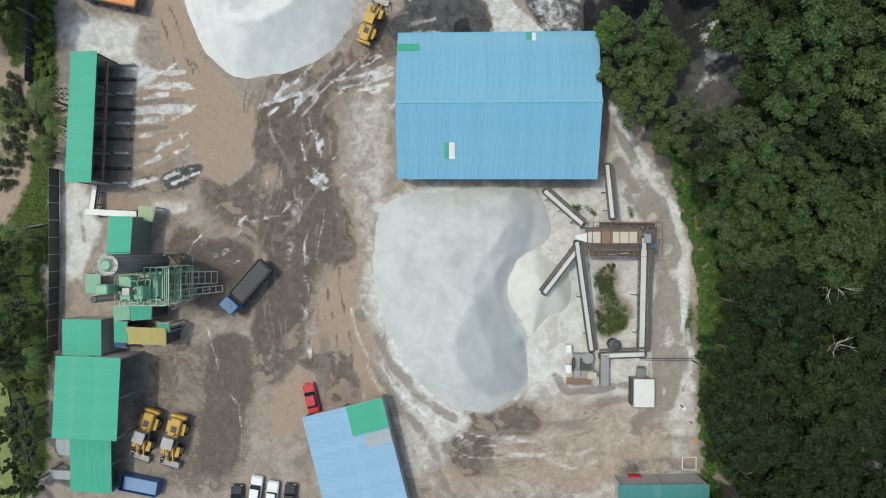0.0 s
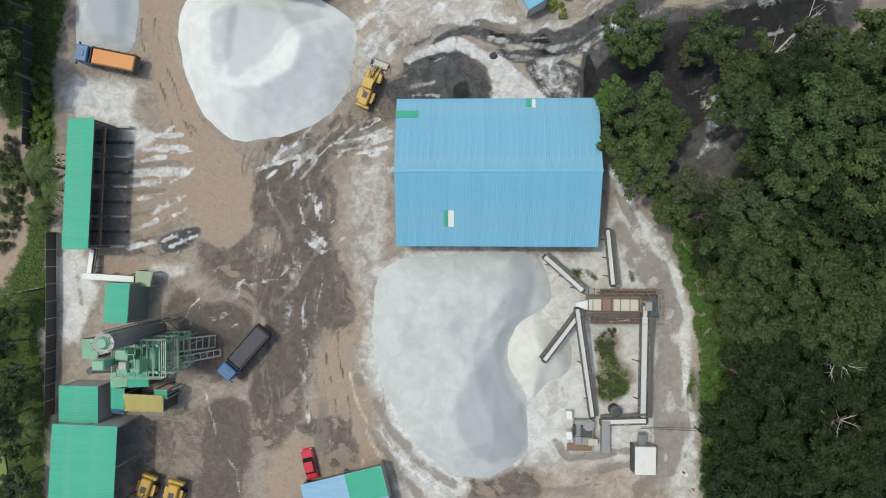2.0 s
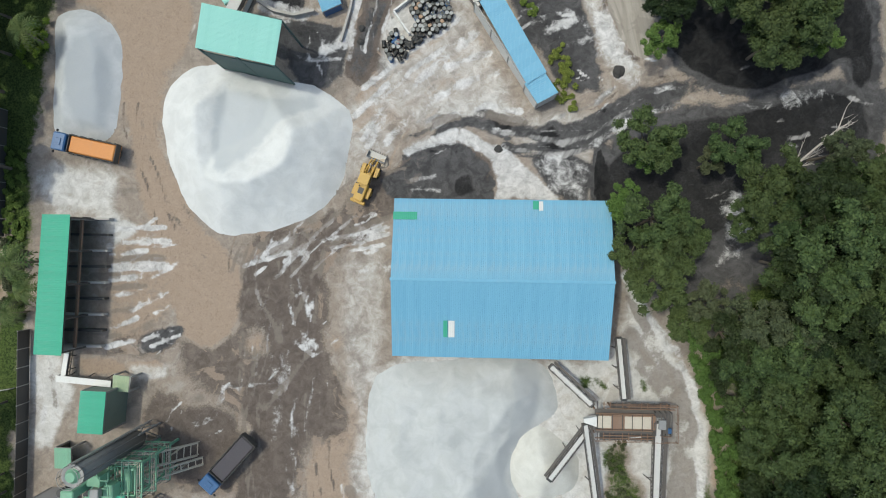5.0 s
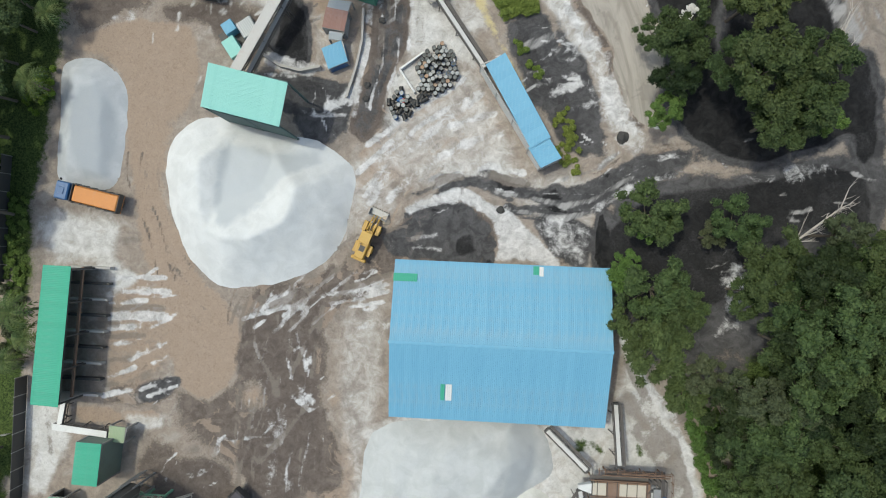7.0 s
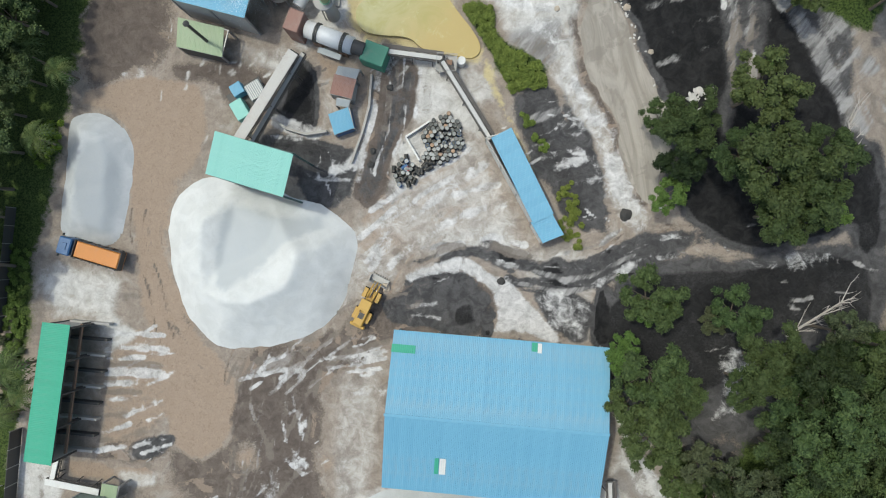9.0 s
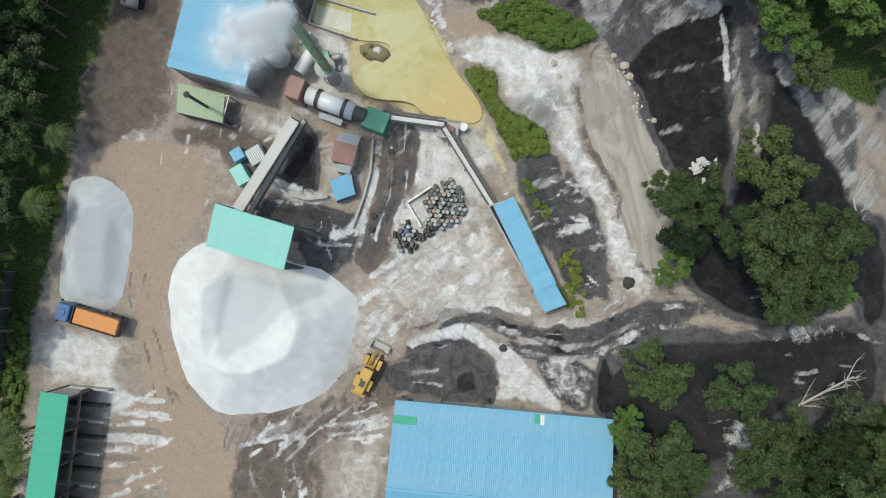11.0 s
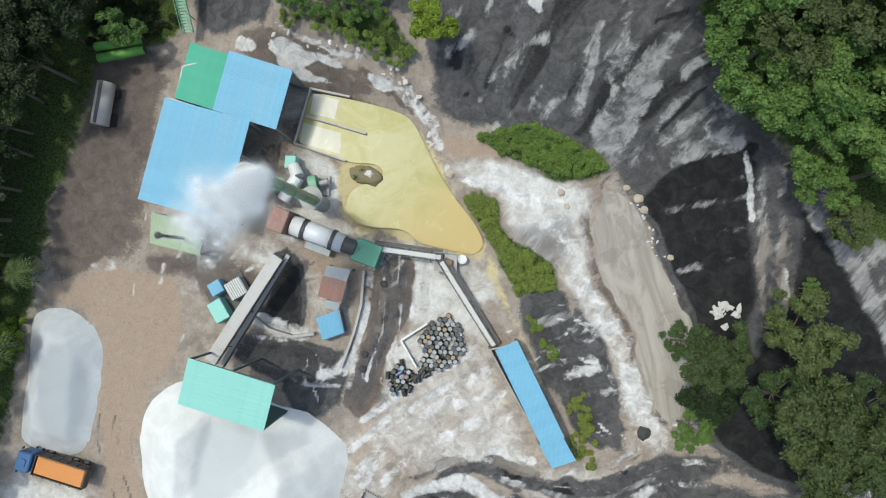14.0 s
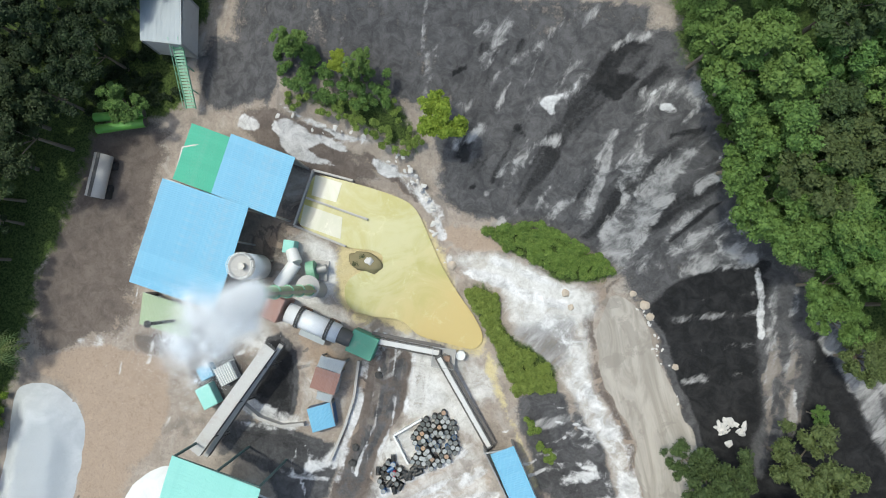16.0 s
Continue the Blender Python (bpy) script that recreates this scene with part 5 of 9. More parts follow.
streak("chalk", 1, 0.45, (29.4, -16.3), (29.4, -20.9), (27, -24.7))
streak("chalk", 1, 0.5, (-13.3, -14.9), (-11.3, -18.4), (-9.1, -21), (-5.6, -23.5), (-3.6, -25.3))
streak("rut", 1, 0.55, (-12, -13.6), (-10.1, -16.8), (-7.2, -20.3), (-3.3, -22.8))
streak("rut", 1, 0.5, (-13.6, -13.7), (-12, -18.8), (-10, -21.3))
streak("chalk", 0.9, 0.4, (-10.7, -13.6), (-8.5, -17.4), (-5.3, -20.6))
streak("chalk", 1, 0.6, (-10.6, 83), (-8.6, 80.3), (-7.5, 77.8))
streak("chalk", 1, 0.6, (-6.3, 75.2), (-5.5, 74))
streak("grey", 0.5, 0.5, (19.3, 71.7), (26.8, 73.3))
streak("grey", 0.5, 0.5, (21, 68), (27.8, 70.2))
streak("grey", 0.5, 0.5, (21.7, 74.4), (25.9, 75.2))
streak("grey", 0.5, 0.5, (21.4, 64.9), (27.7, 67))
streak("grey", 0.5, 0.5, (32.4, 69.4), (36.5, 68.5))
POND = [(-23.6, 83.6), (-18.5, 83), (-13.1, 82), (-10.7, 81), (-8.7, 77.6), (-6.9, 74.5), (-4.5, 71.4), (-2.2, 69), (-0.7, 66.6), (-1.7, 65), (-4.4, 65.4), (-7.2, 65.7), (-8.9, 66.1), (-10.5, 67.6), (-14.8, 67.4), (-17.3, 68.1), (-18.1, 70.4), (-17.1, 72.2), (-13.6, 73.6), (-14.1, 75.3), (-18.2, 75.1), (-22, 76.3), (-24.4, 77), (-24.9, 78.9), (-23.8, 81.7)]
OLIVE_POND = [(-78.3, -17.1), (-67.2, -19.4), (-66.1, -23.6), (-66.3, -30.2), (-64.7, -35.2), (-65.5, -43.6), (-78.5, -43.9)]
LANE = [(-21.1, -21.2), (-22.7, -6.6), (-24.4, 11.2), (-24.4, 22.6), (-16.3, 27.3), (-11.4, 33.7)] + [(-10.4, 42.3), (-12.0, 52.8), (-12.1, 63.4)]
CHANNELS = ["white", "dark", "black", "yellow", "tan", "pool", "grass", "chalk", "rut", "grey", "wet_dark"]


# wheel tracks: how many, how far they stray from the line, what they leave, the line
TRACKS = [
    (26, 5.0, ("rut", "chalk", "dark", "tan"), [(-22.7, -27.8), (-21.9, -16.4), (-23.6, -5.0), (-24.4, 8.8), (-23.6, 19.3), (-17.9, 24.9), (-10.6, 28.1)]),
    (16, 4.0, ("rut", "chalk", "dark"), [(-31.0, -9.9), (-26.0, 0.7), (-24.4, 11.2), (-27.7, 19.4), (-24.4, 25.8), (-14.7, 30.5)]),
    (10, 1.8, ("rut", "white", "rut"), [(20.9, 16.8), (24.6, 9.7), (28.4, 1.8), (29.3, -9.5), (28.5, -19.1), (24.9, -25.5), (18.6, -28.0)]),
    (14, 2.6, ("rut", "white", "rut"), [(-14.6, -6.5), (-12.1, -14.6), (-7.2, -21.9), (0.1, -26.6), (10.6, -28.1), (21.0, -26.4)]),
    (10, 2.0, ("rut", "tan", "dark"), [(-44.9, 58.2), (-42.8, 52.1), (-44.2, 42.8), (-42.2, 32.2), (-36.3, 22.1), (-29.6, 16.6), (-24.6, 11.0)]),
    (14, 2.4, ("black", "chalk", "dark"), [(-5.4, 36.7), (1.9, 39.5), (8.6, 38.2), (15.8, 39.1), (21.1, 42.1), (28.8, 43.4), (38.4, 41.0)]),
    (22, 5.0, ("white", "white", "tan"), [(-14.2, 33.0), (-10.2, 40.1), (-4.6, 45.0), (2.5, 50.8)]),
    (10, 2.2, ("dark", "chalk", "black"), [(-12.3, 65.7), (-13.1, 57.3), (-13.3, 48.2), (-13.2, 39.9)]),
    (14, 3.0, ("dark", "chalk", "rut"), [(-25.3, 20.0), (-19.6, 25.0), (-13.9, 30.0), (-6.5, 32.1), (-2.0, 32.1)]),
    (10, 2.5, ("rut", "white", "dark"), [(-1.5, -30.7), (6.5, -28.9), (14.6, -31.2), (22.6, -28.7)]),
    (8, 2.0, ("dark", "rut"), [(-40.1, -29.8), (-39.3, -21.5), (-40.1, -14.9), (-35.9, -10.0)]),
    (10, 3.0, ("dark", "chalk", "tan"), [(-41.0, 82.0), (-42.7, 73.5), (-45.0, 64.9), (-45.8, 56.6)]),
    (8, 1.4, ("grey", "grey"), [(33.8, 73.3), (37.7, 68.3), (42.1, 62.8), (46.0, 56.8), (48.4, 51.2)]),
    (6, 1.2, ("rut",), [(28.2, 74.2), (30.0, 68.0), (30.5, 61.4), (29.9, 56.1)]),
]
# spills and scrapes: how many, how widely, how long in metres, at what angle, of what, where
SPILLS = [
    (20, 2.2, 3.0, 40, "chalk", (-23.6, 22.6)), (14, 1.6, 2.6, 75, "chalk", (-21.8, 16.1)), (14, 1.4, 1.5, 20, "chalk", (-21.5, 9.8)),
    (16, 2.0, 3.0, 5, "chalk", (-13.0, 23.3)), (12, 1.8, 4.0, 0, "chalk", (-44.6, 21.9)), (12, 2.2, 4.0, 12, "chalk", (-44.2, 17.0)),
    (16, 1.6, 1.6, 30, "dark", (-42.6, 11.2)), (12, 1.4, 1.2, 10, "chalk", (-41.3, 10.4)), (14, 2.5, 2.0, 45, "chalk", (-37.6, 0.6)),
    (14, 3.5, 2.0, 60, "white", (-9.6, -17.8)), (14, 3.5, 2.4, 10, "dark", (3.3, -28.2)), (14, 4.0, 2.5, 0, "rut", (21.0, -24.0)),
    (14, 2.0, 1.4, 45, "white", (-54.2, 30.9)), (14, 3.0, 1.6, 60, "dark", (-51.0, 47.0)), (16, 3.0, 1.5, 30, "white", (-30.1, 60.9)),
    (16, 3.0, 1.5, 70, "white", (-37.2, 61.0)), (14, 2.5, 1.6, 20, "dark", (-20.8, 58.9)), (14, 3.0, 2.4, -20, "chalk", (10.8, 56.5)),
    (14, 3.0, 2.4, 25, "chalk", (9.8, 52.0)), (12, 2.5, 2.0, -60, "chalk", (17.8, 49.5)), (18, 4.0, 3.0, -15, "grey", (38.4, 39.6)),
    (14, 4.0, 2.6, 20, "grey", (32.9, 26.8)), (12, 3.0, 2.0, 10, "dark", (12.6, 33.7)), (14, 2.0, 2.0, 0, "black", (-5.2, 33.7)),
    (14, 3.0, 1.6, 50, "tan", (-5.4, 75.3)), (12, 2.0, 1.6, 30, "white", (-14.2, 63.5)), (12, 2.4, 2.0, 100, "chalk", (-18.5, 49.3)),
]


def flowing(pts, step=0.8):
    """A smooth curve through the points, in even steps."""
    out = []
    q = [pts[0]] + list(pts) + [pts[-1]]
    for a, b, c, d in zip(q, q[1:], q[2:], q[3:]):
        n = max(2, int(math.dist(b, c) / step))
        for k in range(n):
            t = k / n
            out.append(tuple(0.5 * (2 * b[i] + (c[i] - a[i]) * t + (2 * a[i] - 5 * b[i] + 4 * c[i] - d[i]) * t * t + (3 * b[i] - a[i] - 3 * c[i] + d[i]) * t**3) for i in (0, 1)))
    return out


def spaced(lo, hi, step):
    """Even steps from lo to hi, then ever wider ones out to the horizon."""
    inner = np.arange(lo, hi + step / 2, step)
    out = 4.0 * (1.45 ** np.arange(1, 18) - 1)
    return np.concatenate([lo - out[::-1], inner, hi + out])


def grid_mesh(name, x, y, z, mat, keep=None):
    ny, nx = x.shape
    idx = np.arange(nx * ny).reshape(ny, nx)
    f = np.stack([idx[:-1, :-1], idx[:-1, 1:], idx[1:, 1:], idx[1:, :-1]], -1).reshape(-1, 4)
    if keep is not None:
        f = f[keep[f].all(1)]
        used = np.unique(f)
        back_to = np.full(nx * ny, -1)
        back_to[used] = np.arange(len(used))
        f = back_to[f]
    else:
        used = np.arange(nx * ny)
    me = bpy.data.meshes.new(name)
    co = np.stack([x.ravel(), y.ravel(), z.ravel()], 1)[used]
    me.vertices.add(len(co)), me.vertices.foreach_set("co", co.ravel().astype(np.float32))
    me.loops.add(f.size), me.loops.foreach_set("vertex_index", f.ravel().astype(np.int32))
    me.polygons.add(len(f)), me.polygons.foreach_set("loop_start", np.arange(0, f.size, 4, dtype=np.int32))
    me.update(calc_edges=True)
    me.shade_smooth()
    me.materials.append(mat)
    return me, used


def add_colors(me, name, r, g, b):
    at = me.color_attributes.new(name, "FLOAT_COLOR", "POINT")
    at.data.foreach_set("color", np.stack([r, g, b, np.ones_like(r)], 1).ravel().astype(np.float32))


def build_ground():
    xs, ys = spaced(-82, 66, 0.34), spaced(-56, 128, 0.34)
    x, y = np.meshgrid(xs, ys)
    far = np.clip((np.hypot(x + 8, y - 36) - 130) / 200, 0, 1)
    z = lie(x, y) + 0.12 * fuzz(x, y, 0.2, 3) * (1 - far) - 0.0
    wx, wy = x + 1.6 * fuzz(x, y, 0.12, 1), y + 1.6 * fuzz(x, y, 0.12, 2)
    cover = {c: np.zeros(x.shape) for c in CHANNELS}
    for channel, strength, soft, pts in PATCHES:
        d = from_line(wx, wy, rounded(pts, 1), True)
        spread = np.clip(0.5 - d / soft, 0, 1)
        cover[channel] = np.maximum(cover[channel], strength * spread) if strength > 0 else cover[channel] * (1 + strength * spread)
    broken = 0.75 + 0.6 * fuzz(x, y, 0.45, 51)

    def mark(channel, strength, half, pts, sway=0.35):
        """Lay one line of a channel, working only on the cells near it."""
        px, py = [q[0] for q in pts], [q[1] for q in pts]
        i0, i1 = np.searchsorted(xs, (min(px) - half - 2, max(px) + half + 2))
        j0, j1 = np.searchsorted(ys, (min(py) - half - 2, max(py) + half + 2))
        cut = (slice(j0, j1), slice(i0, i1))
        if i1 <= i0 or j1 <= j0:
            return
        d = from_line(x[cut] + sway * (wx - x)[cut], y[cut] + sway * (wy - y)[cut], pts)
        cover[channel][cut] = np.maximum(cover[channel][cut], strength * np.clip(broken[cut], 0, 1) * np.clip(1.3 - d / half * 0.75, 0, 1))

    for channel, strength, half, pts in STREAKS:
        mark(channel, min(1.0, 1.2 * strength), half, pts)
    rng = random.Random(77)
    for count, width, channels, pts in TRACKS:
        path = flowing(pts)
        for _ in range(count):
            side, wob, ph = rng.uniform(-width, width), rng.uniform(0.1, 0.7), rng.uniform(0, 6.28)
            a, b = sorted((rng.uniform(0, 0.8), rng.uniform(0.2, 1.0)))
            lo, hi = int(a * len(path)), max(int(a * len(path)) + 4, int(b * len(path)))
            channel, strength = rng.choice(channels), rng.uniform(0.4, 0.85)
            for wheel in (-0.95, 0.95):
                line = []
                for k in range(lo, min(hi, len(path) - 1)):
                    (ax, ay), (bx, by) = path[k], path[k + 1]
                    l = math.hypot(bx - ax, by - ay) + 1e-6
                    off = side + wheel + wob * math.sin(0.35 * k + ph)
                    line.append((ax - (by - ay) / l * off, ay + (bx - ax) / l * off))
                for k in range(0, len(line) - 1, 6):
                    mark(channel, strength, rng.uniform(0.16, 0.3), line[k : k + 7], 0.1)
    for count, spread, length, angle, channel, (cx, cy) in SPILLS:
        for _ in range(count):
            a = radians(angle + rng.gauss(0, 12))
            l = length * rng.uniform(0.3, 1.1)
            mx, my = cx + rng.gauss(0, spread), cy + rng.gauss(0, spread)
            mark(channel, rng.uniform(0.45, 1.0), rng.uniform(0.14, 0.32), [(mx, my), (mx + l * 0.5 * math.cos(a), my + l * 0.5 * math.sin(a)), (mx + l * math.cos(a + 0.15), my + l * math.sin(a + 0.15))], 0.4)
    ash = np.clip((cover["black"] - 0.35) * 4, 0, 1) * np.clip((lie(x, y) - 2.6) / 2.5, 0, 1)
    turn, reach = np.arctan2(y - 52, x + 14), np.hypot(x + 14, y - 52)
    run = fuzz(turn * 18 + 0.8 * fuzz(x, y, 0.1, 31), reach * 0.07, 1.0, 21, 4) + 0.45 * fuzz(turn * 64, reach * 0.12, 1.0, 22, 3)
    north = np.clip((y - 74) / 6, 0, 1)
    slide = ash * north
    cover["chalk"] = cover["chalk"] * (1 - slide + slide * np.clip(0.62 + 1.6 * run, 0.15, 1.0))
    cover["grey"] = np.maximum(cover["grey"], 1.2 * ash * north * np.clip((run - 0.08) * 1.3, 0, 0.5))
    cover["black"] = np.where(ash * north > 0.5, np.clip(cover["black"] + np.clip(-run * 0.3, -0.08, 0.12), 0.6, 1), cover["black"])
    lane = fuzz(x * 0.5 + 0.8 * fuzz(x, y, 0.06, 41), y * 0.07, 1.0, 42, 4)
    traffic = np.clip(1 - np.abs(from_line(x, y, LANE)) / 14, 0, 1)
    cover["rut"] = np.maximum(cover["rut"], traffic * np.clip((lane - 0.1) * 2.2, 0, 0.6))
    cover["chalk"] = np.maximum(cover["chalk"], traffic * np.clip((-lane - 0.22) * 2.4, 0, 0.5))
    wild = np.clip((np.maximum(np.abs(x + 8) - 70, np.abs(y - 36) - 88)) / 8, 0, 1)
    cover["grass"] = np.maximum(cover["grass"], wild)
    z = z + 0.25 * cover["grass"] * (0.5 + 0.5 * fuzz(x, y, 0.8, 5)) - 0.12 * np.clip(cover["rut"] - 0.3, 0, 1)
    z = z + np.clip(cover["black"] - 0.5, 0, 0.5) * np.clip(lie(x, y) - 3, 0, 1) * 0.9 * fuzz(x, y, 0.3, 8)
    for outline, level in ((POND, 0.1), (OLIVE_POND, 0.0)):
        d = from_line(x, y, rounded(outline, 2), True)
        z = np.minimum(z, level - 0.1 + np.clip(d, 0, 30) * 0.5)
    me, _ = grid_mesh("ground", x, y, z, GROUND)
    flat = {c: v.ravel() for c, v in cover.items()}
    flat["none"] = np.zeros(x.size)
    for k, name in enumerate(("cover_a", "cover_b", "cover_c", "cover_d")):
        add_colors(me, name, *(flat[c] for c in (CHANNELS + ["none"])[3 * k : 3 * k + 3]))
    return tagged(new("ground", me), "brown soil yard stained with white sand and black ash", "ground", kind="structure")


build_ground()


def heap(label, outline, top, mat, angle=0.55, humps=(), greyed=(), seed=0, step=0.4, ridges=(), fold=0.8):
    """A heap of loose sand: banks rising from its outline at an angle, a flat or humped top, and greyer areas."""
    pts = rounded(outline, 2)
    px, py = [p[0] for p in pts], [p[1] for p in pts]
    x, y = np.meshgrid(np.arange(min(px) - 1.5, max(px) + 1.5, step), np.arange(min(py) - 1.5, max(py) + 1.5, step))
    wx, wy = x + 0.8 * fuzz(x, y, 0.15, seed + 1), y + 0.8 * fuzz(x, y, 0.15, seed + 2)
    d = -from_line(wx, wy, pts, True)
    z = np.minimum(d * angle, top + 0.35 * fuzz(x, y, 0.12, seed + 3))
    for hx, hy, r, h in humps:
        z = np.where(d > 0, np.maximum(z, np.minimum(d * angle * 1.2, h - 0.6 * np.hypot(wx - hx, wy - hy) * h / r)), z)
    for line, h, fall in ridges:
        away = from_line(wx, wy, line)
        z = np.where(d > 0, np.maximum(z, np.minimum(d * angle * 1.15, h - fall * away)), z)
    folds = 0.5 - np.abs(fuzz(x * 1.0 + 0.5 * y, y - 0.3 * x, 0.11, seed + 5))
    z = z + np.clip(d / 2.5, 0, 1) * (fold * (folds - 0.3) + 0.14 * fuzz(x, y, 0.45, seed + 4) + 0.06 * fuzz(x, y, 1.4, seed + 6))
    # soft-edged mask of the greyer areas
    wet_dark = np.zeros(x.shape)
    for poly in greyed:
        wet_dark = np.maximum(wet_dark, np.clip(0.5 - from_line(wx, wy, rounded(poly, 1), True) / 3.6, 0, 1))
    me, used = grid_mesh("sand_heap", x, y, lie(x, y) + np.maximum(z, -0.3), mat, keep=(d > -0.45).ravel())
    w = wet_dark.ravel()[used]
    add_colors(me, "greyed", w, w, w)
    return tagged(new("sand_heap", me), label, "sand heap", kind="stuff")


# a greyer band winds down the eastern side
heap("wide low heap of white sand with grey folds", [(-11.5, 6.7), (-6.9, 7.7), (4.5, 8.6), (10.1, 8.0), (12.4, 5.0), (12.8, 1.2), (9.0, -0.3), (6.4, -4.1), (6.0, -7.9), (9.8, -13.9)] + [(8.5, -12.8), (9.5, -16.8), (8.9, -20.1), (4.9, -22.7), (0.9, -23.0), (-3.1, -21.8), (-6.8, -18.6), (-9.7, -13.8), (-11.9, -8.9), (-12.8, -3.3), (-12.9, 0.8), (-12.6, 4.0)], 2.4, DULL_SAND,
     0.5, greyed=[[(5.5, 8.1), (10.3, 7.7), (9.6, 0.9), (4.8, -4.8), (5.7, -9.6), (8.9, -14.4), (8.9, -20.1), (2.5, -20.9), (-1.6, -14.5), (2.4, -6.4), (6.4, 0.0)]], humps=[(*(-2.4, 0.0), 9, 3.0), (*(-0.8, -12.9), 7, 2.8)], seed=10)
heap("small heap of cream sand under a conveyor end", [(5.6, -4.0), (6.8, -1.2), (10.0, 0.1), (13.2, -1.5), (15.3, -4.7), (14.9, -8.4), (11.3, -9.6), (9.7, -12.8), (7.7, -9.6), (6.0, -7.2)], 1.9, CREAM_SAND, 0.55, humps=[(*(10.8, -4.8), 5, 2.6)], seed=20)
# grey polygon: shaded wedge between the two crests, painted into the sand colour
heap("large rounded heap of white sand beside the pale teal shed", [(-39.1, 45.5), (-33.8, 47.4), (-28.3, 46.3), (-22.8, 44.8), (-17.3, 42.9), (-15.3, 39.7), (-15.4, 34.4), (-17.6, 28.9), (-22.0, 25.9), (-27.2, 24.2), (-32.6, 23.9), (-35.8, 25.9), (-38.9, 30.2), (-40.8, 36.2), (-41.1, 41.5)], 2.2, SAND,
     0.6, greyed=[[(-33.0, 43.5), (-26.0, 42.6), (-18.5, 42.4), (-23.4, 39.6), (-27.8, 35.1), (-32.2, 31.5), (-33.4, 36.0)]], ridges=[([(-17.6, 40.6), (-20.6, 39.2), (-21.6, 36.6), (-23.8, 33.4), (-27.4, 31.3), (-31.1, 29.9)], 5.0, 0.5),
     ([(-35.2, 42.0), (-36.2, 37.9), (-35.7, 32.8), (-33.8, 29.8)], 4.0, 0.5)], seed=30, fold=0.35)
heap("long low heap of pale grey crushed stone", [(-56.3, 53.1), (-54.0, 54.2), (-50.8, 54.1), (-47.9, 52.6), (-46.7, 50.0), (-47.1, 45.7), (-47.0, 41.9), (-47.4, 38.0), (-49.3, 36.5), (-53.3, 37.1), (-56.5, 37.7), (-56.5, 41.9), (-56.1, 46.6)], 1.6, GREY_SAND, 0.6, greyed=[[(-53.6, 49.9), (-48.6, 51.0), (-47.5, 38.7), (-53.4, 38.3)]], seed=40)


# ---- buildings ----
def warehouse():
    t = thing("warehouse", "large blue corrugated gable-roofed warehouse beside the sand heap", "warehouse")
    x0, x1, y0, y1, ym, e, r = -9.0, 17.85, 9.4, 29.15, 19.2, 4.2, 6.9
    slope(t, (x0, y0, e), (x1, y0, e), (x0, ym, r), BLUE_ROOF, 0.9)
    slope(t, (x0, y1, e), (x1, y1, e), (x0, ym, r), BLUE_ROOF, 0.9)
    part("ridge_cap", beam(B(), (x0 - 0.1, ym, r + 0.06), (x1 + 0.1, ym, r + 0.04), 0.34, 0.04), BLUE_ROOF, t)
    frame_under(t, [(x0 + 0.4, y0 + 0.4, e), (x1 - 0.4, y0 + 0.4, e), (x1 - 0.4, y1 - 0.4, e), (x0 + 0.4, y1 - 0.4, e)], -0.6, 5.3)
    for k in range(6):
        x = x0 + 0.5 + k * (x1 - x0 - 1.0) / 5
        bm = B()
        for a, b in (((y0 + 0.3, e - 0.1), (ym, r - 0.15)), ((y1 - 0.3, e - 0.1), (ym, r - 0.15)), ((y0 + 0.3, e - 0.3), (y1 - 0.3, e - 0.3))):
            beam(bm, (x, a[0], a[1]), (x, b[0], b[1]), 0.14, 0.2)
        part("truss", bm, STEEL, t)
    wall(t, (x1 - 0.5, y0 + 0.6), (x1 - 0.5, y1 - 0.6), -0.6, 2.6, CONCRETE, 0.2)
    wall(t, (x0 + 2, y1 - 0.6), (x1 - 0.7, y1 - 0.6), -0.6, 2.6, CONCRETE, 0.2)
    for name, x, y, w, h, mat, label in (("roof_patch", -7.6, 27.0, 2.9, 1.0, GREEN_ROOF, "green replacement sheet"), ("roof_patch", -2.35, 13.1, 0.5, 2.2, GREEN_ROOF, "green replacement sheet"),
                                         ("skylight_sheet", -1.6, 13.1, 0.75, 2.2, WHITE_SHEET, "white translucent sheet"), ("roof_patch", 8.6, 28.5, 0.7, 1.1, GREEN_ROOF, "green replacement sheet"),
                                         ("skylight_sheet", 9.25, 28.4, 0.5, 1.2, WHITE_SHEET, "white bent sheet")):
        z = e + (r - e) * ((y - y0) / (ym - y0) if y < ym else (y1 - y) / (y1 - ym)) + 0.09
        tilt = math.degrees(math.atan2(r - e, ym - y0)) * (1 if y < ym else -1)
        me = sheet_mesh((w, 0, 0), (0, h, 0), mat, ribs=max(2, round(w * 4)))
        ob = new(name, me)
        ob.parent = t
        ob.matrix_basis = pose(x - w / 2, y - h / 2, z - math.tan(radians(tilt)) * h / 2, tilt)
        tagged(ob, label)


warehouse()


